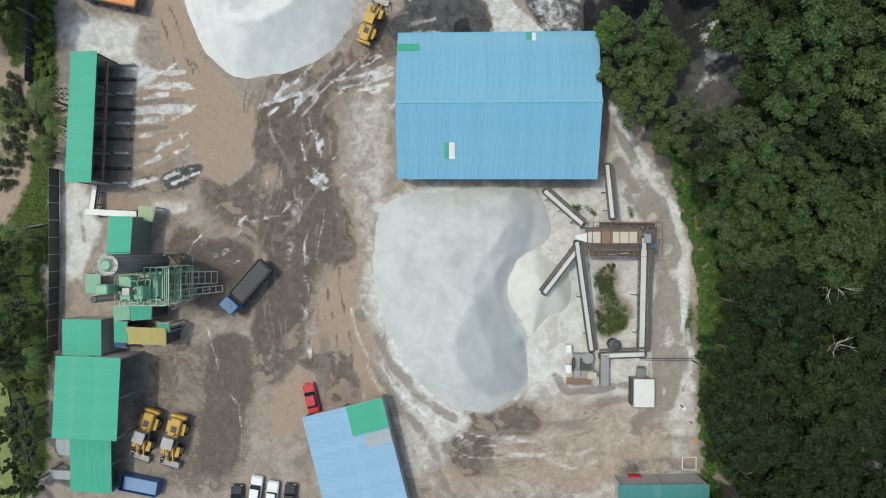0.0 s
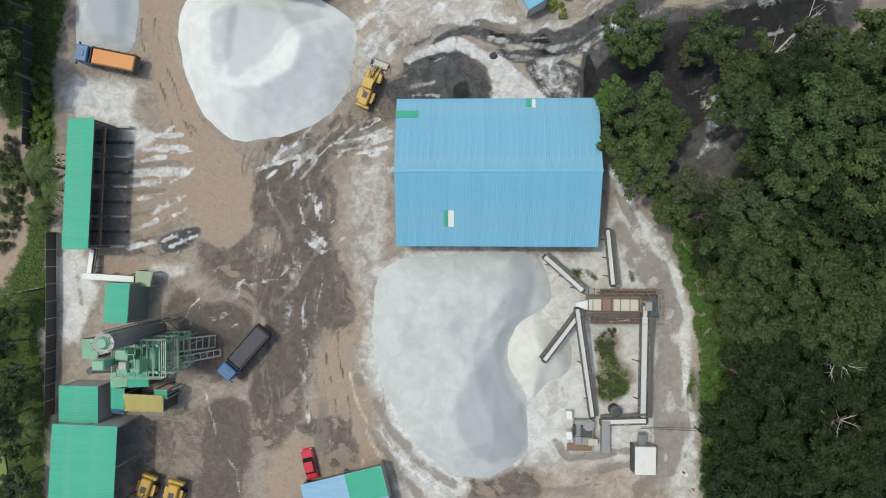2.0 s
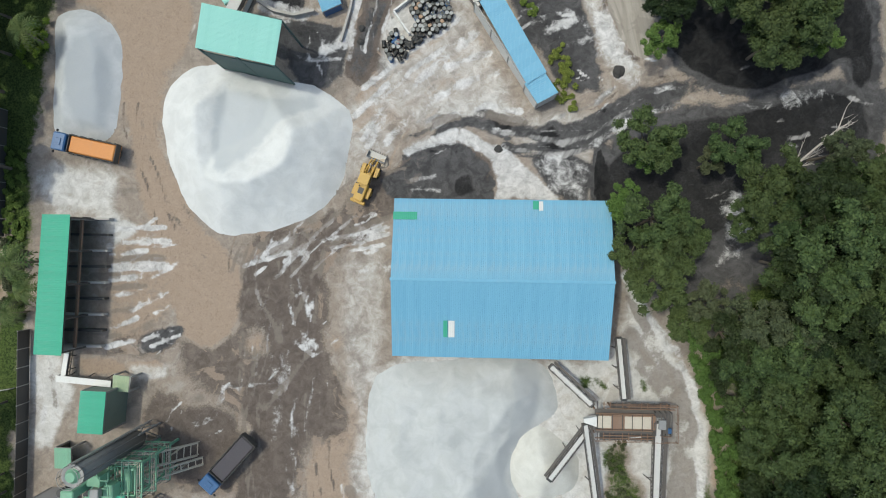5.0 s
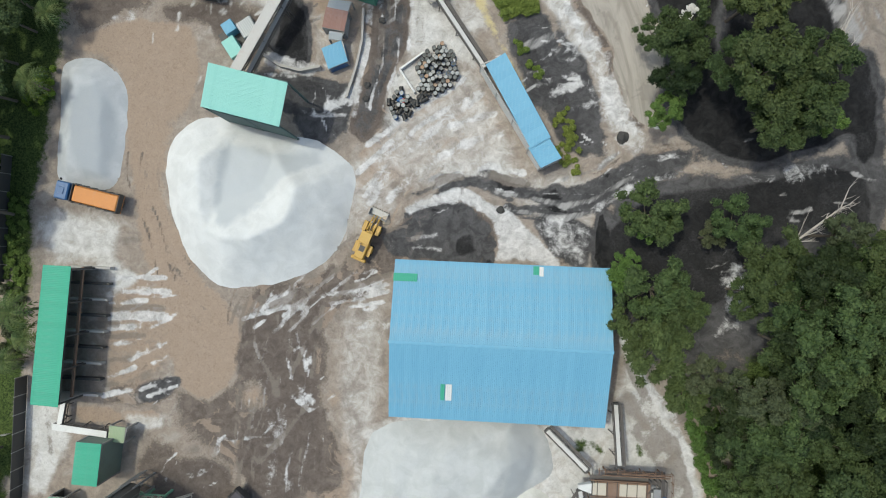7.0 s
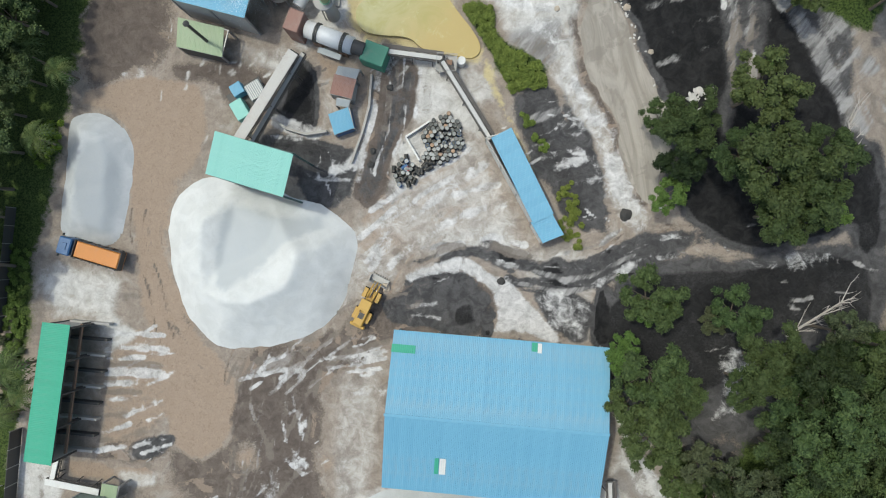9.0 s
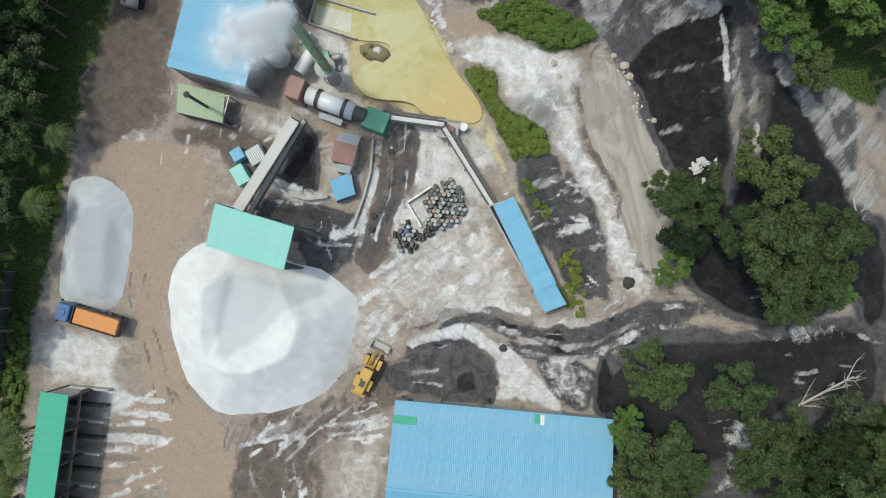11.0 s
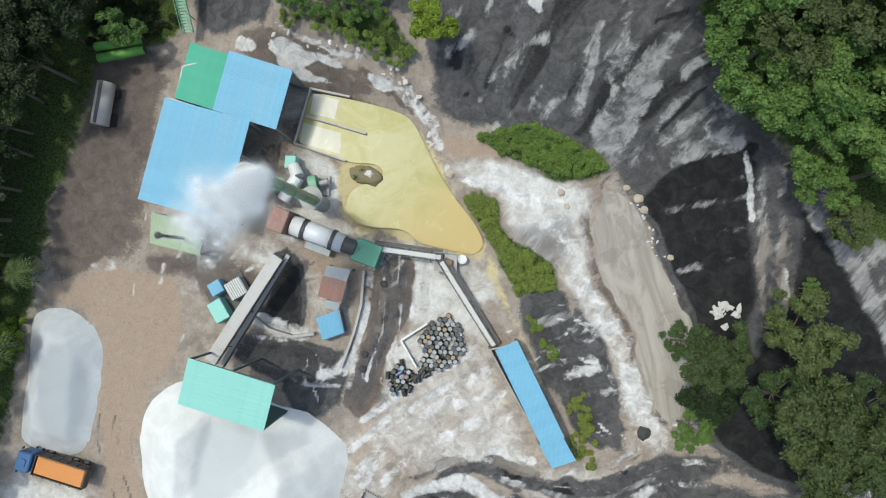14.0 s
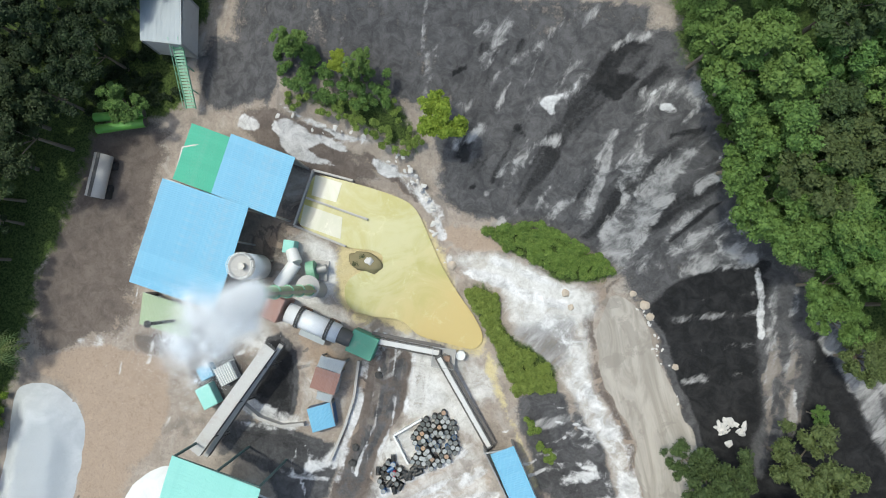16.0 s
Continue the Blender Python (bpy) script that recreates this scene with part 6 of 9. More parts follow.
def mono_shed(name, label, corners, mat, width=1.0, floor=0.0, walls=(), wall_mat=None, low=0.0, every=4.5, across=0, frame_mat=None):
    """A roof of one slope over four corners (x, y, z), on posts, with walls along the sides named."""
    t = thing(name, label, "shed")
    c = [Vector(p) for p in corners]
    if across == 0:
        slope(t, c[0], c[1], c[3], mat, width)
    else:
        slope(t, c[1], c[2], c[0], mat, width)
    mid = sum(c, Vector()) / 4
    frame_under(t, [mid.lerp(p, 0.96) for p in c], floor, every, frame_mat)
    for i in walls:
        p, q = mid.lerp(c[i], 0.95), mid.lerp(c[(i + 1) % 4], 0.95)
        wall(t, p.xy, q.xy, floor, min(p.z, q.z) - 0.35 - low, wall_mat or CONCRETE)
    return t


def quad(pts, zs):
    return [(x, y, z) for (x, y), z in zip(pts, zs)]


SHED_WALL = painted("dark green steel sheet", (0.07, 0.12, 0.11), (0.12, 0.13, 0.12), 0.7)
long_shed = mono_shed("storage_shed", "long green-roofed open storage shed with walled bays", [(-54.4, 8.8, 5.4), (-50.4, 8.8, 5.9), (-49.5, 26.5, 5.9), (-53.6, 26.5, 5.4)], GREEN_ROOF, 0.9, 0, (0, 2, 3), across=1, frame_mat=DARK_STEEL)
for k in range(9):
    y = 9.2 + k * 2.13
    x = -50.3 + 0.05 * (y - 9)
    wall(long_shed, (x - 3.4, y), (x + 2.0, y), 0, 1.1, DARK_STEEL if k % 2 else CONCRETE, 0.3, "bay_wall")
SHED_FRONT = [(-50.0, 26.3), (-50.8, 9.2)]
for k in range(5):
    c = Vector((*SHED_FRONT[0], 0)).lerp(Vector((*SHED_FRONT[1], 0)), k / 4)
    part("front_post", box(B(), (c.x, c.y, 1.4), (0.18, 0.18, 2.8)), DARK_STEEL, long_shed)
part("front_beam", beam(B(), (*SHED_FRONT[0], 2.8), (*SHED_FRONT[1], 2.8), 0.3, 0.3), RUST, long_shed, "rust-brown beam")
mono_shed("workshop_shed", "large flat green-roofed workshop shed", [(-56.2, -26.2, 5.6), (-46.9, -26.3, 6.0), (-46.3, -15.0, 6.0), (-55.7, -14.9, 5.6)], GREEN_ROOF, 0.8, 0, (2, 3), across=1)
mono_shed("office_shed", "green-roofed annex beside the workshop", [(-55.8, -15.2, 4.0), (-50.1, -15.2, 4.2), (-50.1, -10.1, 4.2), (-55.6, -10.1, 4.0)], GREEN_ROOF, 0.8, 0, (1, 2, 3), across=1)
mono_shed("lean_to_shed", "ribbed green-roofed lean-to shed", [(-55.1, -34.4, 3.4), (-49.2, -34.6, 3.4), (-49.1, -26.5, 3.7), (-55.0, -26.5, 3.7)], GREEN_ROOF, 0.5, 0, (0, 3))
rot = mono_shed("canteen_shed", "weathered blue-roofed shed with a green sheet corner", [(-18.4, -39.0, 2.9), (-7.2, -36.0, 3.1), (-11.16, -20.64, 3.1), (-22.36, -23.64, 2.9)], OLD_BLUE, 0.8, 0, (0, 1, 3), across=1)
slope(rot, (-11.12, -20.62, 3.16), (-10.1, -24.7, 3.16), (-16.2, -22.0, 3.1), GREEN_ROOF, 0.8, "bright green replacement sheet")
slope(rot, (-10.2, -24.9, 3.16), (-9.7, -26.6, 3.16), (-13.6, -25.9, 3.12), GREY_SHEET, 0.8, "pale grey replacement sheet")
mono_shed("teal_roof_shed", "pale teal corrugated shed roof over the sand heap edge", quad([(-32.5, 46.4), (-22.9, 44.3), (-21.9, 49.6), (-31.5, 51.5)], (8.9, 8.9, 9.5, 9.5)), TEAL_ROOF, 0.45, 0, (0,), SHED_WALL, 1.2, every=5, frame_mat=SHED_WALL)
mono_shed("narrow_shed", "long narrow blue-roofed shed beside the stream", quad([(7.4, 43.8), (9.8, 45.2), (3.7, 55.6), (0.5, 54.4)], (3.2, 3.7, 3.7, 3.2)), BLUE_ROOF, 0.9, 0, (1, 3), WHITE_SHEET, across=1)
mono_shed("narrow_shed", "short blue-roofed end bay of the narrow shed", quad([(8.8, 41.4), (11.3, 42.7), (9.6, 45.2), (7.2, 43.8)], (3.0, 3.5, 3.5, 3.0)), BLUE_ROOF, 0.9, 0, (0, 1, 3), WHITE_SHEET, across=1)
mono_shed("plant_hall", "large blue-roofed plant hall wrapped in steam", [(-40.6, 68.3, 6.2), (-30.4, 66.3, 6.4), (-28.4, 78.1, 6.4), (-38.4, 80.4, 6.2)], BLUE_ROOF, 0.9, 0, (0, 3), across=1)
mono_shed("plant_hall", "blue-roofed wing of the plant hall", [(-32.9, 79.1, 6.2), (-25.4, 77.3, 6.2), (-24.0, 84.1, 6.5), (-31.5, 85.6, 6.5)], BLUE_ROOF, 0.9, 0, (2,), across=1)
mono_shed("plant_hall", "green-roofed corner of the plant hall", [(-37.5, 80.2, 6.1), (-32.9, 79.1, 6.1), (-31.5, 85.5, 6.4), (-36.9, 83.9, 6.4)], GREEN_ROOF, 0.4, 0, (2, 3), across=1)
mono_shed("teal_shed", "dark teal-roofed shed at the yard's edge", [(21.3, -40.0, 4.0), (33.4, -39.6, 4.0), (33.0, -31.3, 4.2), (21.4, -32.0, 4.2)], DARK_TEAL, 0.9, -1, (2, 3), across=1)


# ---- trees ----
def leaf_mesh(name, centres, radii, count, size, mat, rng, flat=0.5):
    """Many small leaves in clumps round the given centres, each clump on a rough inner mass of twigs and leaves."""
    n = len(centres) * count
    c = np.repeat(np.array(centres), count, 0)
    r = np.repeat(np.array(radii), count)[:, None]
    off = rng.normal(size=(n, 3))
    off[:, 2] = np.where(rng.rand(n) < 0.75, np.abs(off[:, 2]), off[:, 2])
    off = off / np.linalg.norm(off, axis=1, keepdims=True) * (0.62 + 0.43 * rng.rand(n, 1)) * r * np.array([1, 1, 0.8])
    p = c + off
    u = rng.normal(size=(n, 3)) * np.array([1, 1, flat])
    u /= np.linalg.norm(u, axis=1, keepdims=True)
    v = np.cross(u, rng.normal(size=(n, 3)) * np.array([flat, flat, 1]))
    v /= np.linalg.norm(v, axis=1, keepdims=True) + 1e-9
    s = size * (0.6 + 0.8 * rng.rand(n, 1))
    co = np.stack([p - u * s * 0.8, p + u * s * 0.8 + v * s * 0.3, p + u * s * 0.3 - v * s * 0.75], 1).reshape(-1, 3)
    bm = bmesh.new()
    bmesh.ops.create_icosphere(bm, subdivisions=1, radius=1.0)
    ball = np.array([q.co[:] for q in bm.verts])
    sides = np.array([[q.index for q in f.verts] for f in bm.faces])
    bm.free()
    inner = [np.array(m) + ball * k * 0.74 * np.array([1, 1, 0.75]) * (0.8 + 0.35 * rng.rand(len(ball), 1)) for m, k in zip(centres, radii)]
    faces = [np.arange(3 * n)] + [(3 * n + k * len(ball) + sides).ravel() for k in range(len(centres))]
    co, loops = np.concatenate([co] + inner), np.concatenate(faces)
    me = bpy.data.meshes.new(name)
    me.vertices.add(len(co)), me.vertices.foreach_set("co", co.ravel().astype(np.float32))
    me.loops.add(len(loops)), me.loops.foreach_set("vertex_index", loops.astype(np.int32))
    me.polygons.add(len(loops) // 3), me.polygons.foreach_set("loop_start", np.arange(0, len(loops), 3, dtype=np.int32))
    me.update(calc_edges=True)
    me.materials.append(mat)
    return me


def make_tree(seed, height, spread, mat, label, clumps=34, leaves=95, size=0.2):
    """A trunk that forks into limbs, each of which bears a bough of leaf clumps."""
    rng = np.random.RandomState(seed)
    t = thing("tree", label, "tree")
    bm = B()
    lean = rng.normal(size=2) * 0.3
    fork = (lean[0], lean[1], height * 0.5)
    tube(bm, (0, 0, -0.6), fork, 0.24, 0.15, 8)
    centres, radii = [], []
    boughs = 6 + seed % 3
    for k in range(boughs):
        a = (k + 0.6 * rng.rand()) / boughs * 6.283
        far = spread * (0.0 if k == 0 else 0.45 + 0.3 * rng.rand())
        h = height * (0.92 if k == 0 else 0.68 + 0.2 * rng.rand())
        hub = np.array([fork[0] + far * math.cos(a), fork[1] + far * math.sin(a), h])
        tube(bm, fork, tuple(hub - np.array([0, 0, 0.5])), 0.1, 0.03, 6)
        wide = spread * (0.34 + 0.14 * rng.rand())
        for _ in range(max(3, round(clumps / boughs))):
            q = rng.normal(size=3)
            q = q / np.linalg.norm(q) * rng.rand() ** 0.4 * wide
            centres.append(tuple(hub + q * np.array([1, 1, 0.55]))), radii.append(spread * (0.13 + 0.1 * rng.rand()))
    part("trunk", bm, BARK, t)
    crown = new("crown", leaf_mesh("crown", centres, radii, leaves, size, mat, rng))
    crown.parent = t
    return t


TREES = [make_tree(s, h, w, m, lab, c) for s, h, w, m, lab, c in (
    (1, 9.5, 3.2, LEAF_DEEP, "dense broad-leaved tree with a deep green crown", 38), (2, 10.5, 3.6, LEAF_MID, "broad-leaved tree with a mid green crown", 44),
    (3, 8.5, 2.8, LEAF_DEEP, "small dense tree with a deep green crown", 32), (4, 9.0, 3.2, LEAF_GREY, "broad-leaved tree with a dull grey-green crown", 38),
    (5, 8.0, 3.0, LEAF_MID, "rounded tree with a mid green crown", 36), (6, 6.0, 2.6, LEAF_BRIGHT, "young tree with a bright yellow-green crown", 84),
    (7, 9.0, 3.3, LEAF_LUSH, "leafy tree with a lush green crown", 42), (8, 8.0, 3.1, LEAF_OLIVE, "rounded tree with an olive green crown", 44),
    (9, 11.0, 4.6, LEAF_DEEP, "tall spreading tree with a deep green crown", 64), (10, 10.5, 4.4, LEAF_MID, "spreading tree with a mid green crown", 60),
    (11, 9.5, 4.2, LEAF_OLIVE, "spreading tree with an olive green crown", 58), (12, 10.0, 4.4, LEAF_LUSH, "spreading tree with a lush green crown", 60))]
for k, t in enumerate(TREES):
    t.location = (90 + 9 * k, -40 + 3 * k, lie(90 + 9 * k, -40 + 3 * k))


def inside(x, y, pts):
    return float(from_line(np.array([x]), np.array([y]), pts, True)[0])


def grow(outline, gap, kinds, seed, scale=(0.8, 1.2), group="trees"):
    """Scatter trees of the named kinds over an area, at least a gap apart."""
    rng = random.Random(seed)
    xs, ys = [p[0] for p in outline], [p[1] for p in outline]
    placed = []
    for _ in range(3000):
        x, y = rng.uniform(min(xs), max(xs)), rng.uniform(min(ys), max(ys))
        if inside(x, y, outline) > 0 or any((x - a) ** 2 + (y - b) ** 2 < gap * gap for a, b in placed):
            continue
        placed.append((x, y))
        if x < -72 or y > 115 or x > 68 or y < -45:
            continue
        if x > 51 or x < -67 or y > 106 or y < -37:
            FAR_TREES.append((x, y, rng.choice(kinds), rng.uniform(*scale), rng.uniform(0, 6.28)))
            continue
        plant(x, y, rng.choice(kinds), rng.uniform(*scale), rng.uniform(0, 360), group)
    return placed


FAR_TREES = []


def plant(x, y, kind, s, turn=0.0, group=""):
    t = copy_thing(TREES[kind], pose(x, y, float(lie(x, y)), 0, 0, turn) @ Matrix.Diagonal((s, s, s * (0.9 + 0.2 * ((turn * 7) % 1)), 1)))
    t.scale = (s, s, s)
    return tagged(t, group=group)


# only the darkest crowns here: the dimmer light is put into leaf colour
grow([(35.5, -46), (34.5, -20), (34.2, -2), (66, -2), (66, -46)], 3.1, (0, 8, 2, 8, 0), 1, group="east wood")
grow([(34.2, -0.5), (34, 4), (33, 10), (36, 20), (41, 28), (40, 34), (64, 38), (66, -0.5)], 3.3, (9, 8, 10, 1, 0, 9, 3), 21, group="east wood")
for t_x, t_y, kind, s in (
    (29.9, 59.5, 10, 1), (23.4, 56.1, 9, 0.85), (23.1, 52.6, 8, 0.7), (31.9, 50.9, 9, 1.15), (35.6, 49.3, 9, 0.95), (29.4, 52.7, 9, 0.8), (33.8, 46.5, 9, 0.9), (22.7, 47.8, 6, 0.75),
    (39.3, 47.5, 11, 0.62), (37.2, 52.9, 9, 0.8), (21.3, 57, 10, 0.6), (20.8, 35.4, 10, 0.95), (22.3, 34.1, 6, 0.7), (30.2, 34.8, 10, 0.78), (28.6, 33.4, 3, 0.6), (22.1, 26.4, 10, 1),
    (24.3, 23.8, 9, 0.8), (19.8, 22.5, 10, 0.8), (23.3, 19.3, 10, 0.95), (18.7, 29.1, 6, 0.75), (25.9, 25, 7, 0.8), (33.6, 30, 9, 0.9), (31.8, 27.3, 1, 0.8), (39, 29.4, 8, 0.9),
    (36.9, 25.9, 9, 0.85), (35.6, 22, 9, 0.85), (28.2, 16.7, 3, 0.9), (26.6, 14.1, 7, 0.9), (32.2, 15.5, 3, 0.9), (25.2, 16.7, 7, 0.7),
):
    plant(t_x, t_y, kind, s, (t_x * 37) % 360, "trees by the ash slope")
for t_x, t_y, kind, s in (
    (22.3, 83.2, 11, 0.95), (19.4, 86.5, 6, 1), (25.7, 81.1, 11, 0.9), (26.7, 83.7, 11, 1), (29.6, 76.7, 11, 0.8), (31, 79.8, 6, 1.1), (31.5, 73.8, 6, 0.8),
    (34.1, 70.1, 7, 0.8), (16.6, 92.5, 11, 0.9), (20.2, 89.7, 11, 1), (23.4, 82.6, 11, 0.95), (14.1, 95, 6, 0.9), (27.4, 81.2, 11, 0.9), (25.2, 85.9, 6, 1.1),
):
    plant(t_x, t_y, kind, s, (t_x * 53) % 360, "north-east wood")
grow([(30.4, 14.2), (35.1, 19.9), (39.9, 23.2), (48.9, 25.0), (50.2, 15.6), (36.6, 6.4), (30.4, 8.7)], 3.2, (0, 2, 3, 0), 11, (0.7, 1.0), group="east wood")
grow([(11.5, 105.6), (45.5, 117.3), (45.5, 68.8), (38.5, 72.5), (33.1, 78.6), (25.8, 82.7), (22.7, 87.1), (17.1, 93.3)], 3.7, (6, 11, 6, 11, 4, 1), 2, group="north-east wood")
# mostly lighter crowns, so leaf colour imitates the haze over this wood
grow([(-84.3, 76.1), (-58.5, 77.5), (-58.5, 60.4), (-60.9, 50.9), (-61.8, 43.8), (-60.8, 32.3), (-80.0, 30.8)], 3.7, (9, 1, 3, 8, 10), 3, group="west wood")
grow([(-87.1, 110.3), (-35.9, 113.2), (-41.7, 103.4), (-47.1, 93.3), (-52.5, 85.6), (-54.9, 78.3), (-58.2, 67.4), (-78.3, 62.1)], 3.8, (0, 8, 0, 8, 2), 4, group="north-west wood")
grow([(-81.6, -0.4), (-62.8, -0.3), (-62.0, -10.2), (-62.9, -15.2), (-68.8, -17.8), (-81.7, -10.4)], 4.0, (2, 3, 4), 5, (0.6, 0.9), group="west wood")
grow([(-68.0, -15.3), (-61.1, -10.2), (-60.8, -21.8), (-58.7, -35.1), (-65.5, -38.6), (-66.3, -26.9), (-62.9, -21.9)], 3.4, (2, 3, 4), 6, (0.5, 0.8), group="pond-side trees")


# ---- water ----
def water(name, label, outline, z, low, high, rough=0.12, silt=None, scum=0.55):
    """Still water; where silt is given, it clouds one end of it and scum gathers in drifts."""
    n = Nodes(name + " water", rough)
    swirl = n.noise(0.16, 7, 0.62, 1.6)
    c = n.mix(n.ramp(swirl, 0.35, 0.65), low, high)
    if silt:
        (ax, ay), (bx, by), colour = silt
        xyz = n.tree.nodes.new("ShaderNodeSeparateXYZ")
        n.tree.links.new(n.coord, xyz.inputs[0])
        dx, dy, l2 = bx - ax, by - ay, (bx - ax) ** 2 + (by - ay) ** 2
        way = n.math("ADD", n.math("MULTIPLY", xyz.outputs[0], dx / l2), n.math("MULTIPLY", xyz.outputs[1], dy / l2))
        way = n.math("SUBTRACT", way, (ax * dx + ay * dy) / l2)
        way = n.math("ADD", way, n.math("MULTIPLY", n.math("SUBTRACT", swirl, 0.5), 0.9))
        c = n.mix(n.ramp(way, 0.2, 0.9), c, colour)
    c = n.mix(n.ramp(n.noise(0.5, 10, 0.78, 0.8), 0.55, 0.66, 0, scum), c, tuple(min(1, 1.2 * v + 0.07) for v in high))
    n.bump(n.noise(3.0), 0.06, 0.03)
    mat = n.color(c)
    ob = new(name, mesh_of(name, prism(B(), rounded(outline, 2) if len(outline) > 5 else outline, z - 0.3, z), mat))
    return tagged(ob, label, "water", kind="structure")


water("settling_pond", "shallow yellow settling pond with pale scum", POND, 0.3, (0.36, 0.335, 0.12), (0.43, 0.41, 0.22), scum=0.3, silt=((-16, 76), (-4, 66), (0.46, 0.355, 0.14)))
water("wash_basin", "pale milky wash water in a concrete basin", [(-23.2, 83.4), (-19.9, 82.8), (-20.3, 80.4), (-23.4, 80.9)], 0.33, (0.46, 0.455, 0.34), (0.53, 0.525, 0.44))
water("wash_basin", "pale milky wash water in a concrete basin", [(-24.1, 79.7), (-19.3, 78.7), (-19.2, 76.1), (-24.3, 77.2)], 0.33, (0.43, 0.43, 0.33), (0.5, 0.495, 0.4))
water("pond", "still olive green pond beside the trees", OLIVE_POND, 0.2, (0.12, 0.15, 0.03), (0.17, 0.2, 0.05))
basin = thing("basin_wall", "low stained concrete walls of the settling basins", "wall", kind="structure")
for a, b in (((-23.5, 83.9), (-24.9, 77.0)), ((-24.9, 77.0), (-18.4, 75.3)), ((-23.9, 80.5), (-16.2, 78.8)), ((-23.5, 83.9), (-18.6, 83.2))):
    p, q = Vector((*a, 0.35)), Vector((*b, 0.35))
    part("wall_section", beam(B(), p, q, 0.25, 0.8), CONCRETE, basin)


# ---- conveyors and plant ----
def conveyor(label, p, q, width=0.9, floor=0.0, cover=None, frame=None, legs=3, truss=0.5):
    """A belt conveyor: belt on rollers, two lattice sides, end drums and trestle legs."""
    frame = frame or GRIMY
    t = thing("belt_conveyor", label, "conveyor")
    p, q = Vector(p), Vector(q)
    d = (q - p).normalized()
    side = d.cross(Vector((0, 0, 1))).normalized() * (width / 2)
    up = side.cross(d).normalized()
    up = up if up.z > 0 else -up
    part("belt", beam(B(), p, q, width * 0.62, 0.06), BELT, t, "dusty pale belt")
    if cover:
        part("cover", beam(B(), p + up * 0.3, q + up * 0.3, width * 1.05, 0.06), cover, t, "pale sheet cover")
    part("return_belt", beam(B(), p - up * 0.3, q - up * 0.3, width * 0.65, 0.03), DARK_STEEL, t)
    if not cover:
        part("walkway", beam(B(), p - side * 1.75 - up * 0.2, q - side * 1.75 - up * 0.2, width * 0.42, 0.05), frame, t, "grimy steel walkway")
    n = max(3, int((q - p).length / 1.2))
    for s in (1, -1):
        bm = B()
        a, b = p + side * s, q + side * s
        beam(bm, a + up * 0.08, b + up * 0.08, 0.09, 0.12)
        beam(bm, a - up * truss, b - up * truss, 0.08, 0.08)
        for k in range(n):
            u, v = a.lerp(b, k / n), a.lerp(b, (k + 1) / n)
            beam(bm, u, v - up * truss, 0.05)
            beam(bm, u, u - up * truss, 0.05)
        part("side_truss", bm, frame, t)
    for k in range(0, n):
        c = p.lerp(q, (k + 0.5) / n) - up * 0.1
        part("roller", tube(B(), c - side * 0.9, c + side * 0.9, 0.06, n=8), DARK_STEEL, t)
    for e in (p, q):
        part("drum", tube(B(), e - side * 0.85 - up * 0.12, e + side * 0.85 - up * 0.12, 0.2, n=14), DARK_STEEL, t)
    for k in range(legs):
        c = p.lerp(q, (k + 0.5) / legs)
        if c.z - floor < 0.7:
            continue
        bm = B()
        for s in (1, -1):
            beam(bm, c + side * s - up * truss, Vector((c.x, c.y, floor)) + side * s * 1.5, 0.1)
        beam(bm, Vector((c.x, c.y, floor + (c.z - floor) * 0.4)) + side * 1.3, Vector((c.x, c.y, floor + (c.z - floor) * 0.4)) - side * 1.3, 0.07)
        part("trestle", bm, frame, t)
    return t


def p3(xy, z):
    return (xy[0], xy[1], z)


def railing(bm, pts, z, h=1.0, closed=True):
    n = len(pts)
    for i in range(n if closed else n - 1):
        a, b = Vector((*pts[i], z)), Vector((*pts[(i + 1) % n], z))
        for k in (0.5, 1.0):
            beam(bm, a + Vector((0, 0, h * k)), b + Vector((0, 0, h * k)), 0.05)
        m = max(1, round((b - a).length / 1.2))
        for j in range(m + 1):
            c = a.lerp(b, j / m)
            beam(bm, c, c + Vector((0, 0, h)), 0.05)
    return bm


# crushing plant east of the white sand
conveyor("dusty white belt conveyor running out under the warehouse eave", p3((19.8, 11.8), 1.4), p3((20.3, 4.2), 2.6), 0.8, -0.4)
conveyor("dusty grey belt conveyor over the edge of the sand heap", p3((11.1, 8.1), 1.9), p3((16.3, 3.4), 2.6), 0.8, -0.2)
conveyor("stacking belt conveyor over the cream sand heap", p3((11.0, -6.1), 2.9), p3((16.2, 0.7), 2.4), 0.8, -0.2)
conveyor("long pale belt conveyor between crusher and screen", p3((15.4, 1.1), 3.0), p3((18.1, -14.4), 0.4), 0.8, -0.5)
conveyor("long wide belt conveyor rising to the screen deck", p3((24.3, 1.7), 3.6), p3((25.0, -14.4), 0.5), 1.15, -0.8)
conveyor("short level belt conveyor beside the crusher", p3((19.2, -15.0), 0.5), p3((25.4, -14.6), 0.9), 0.9, -0.7, legs=2)


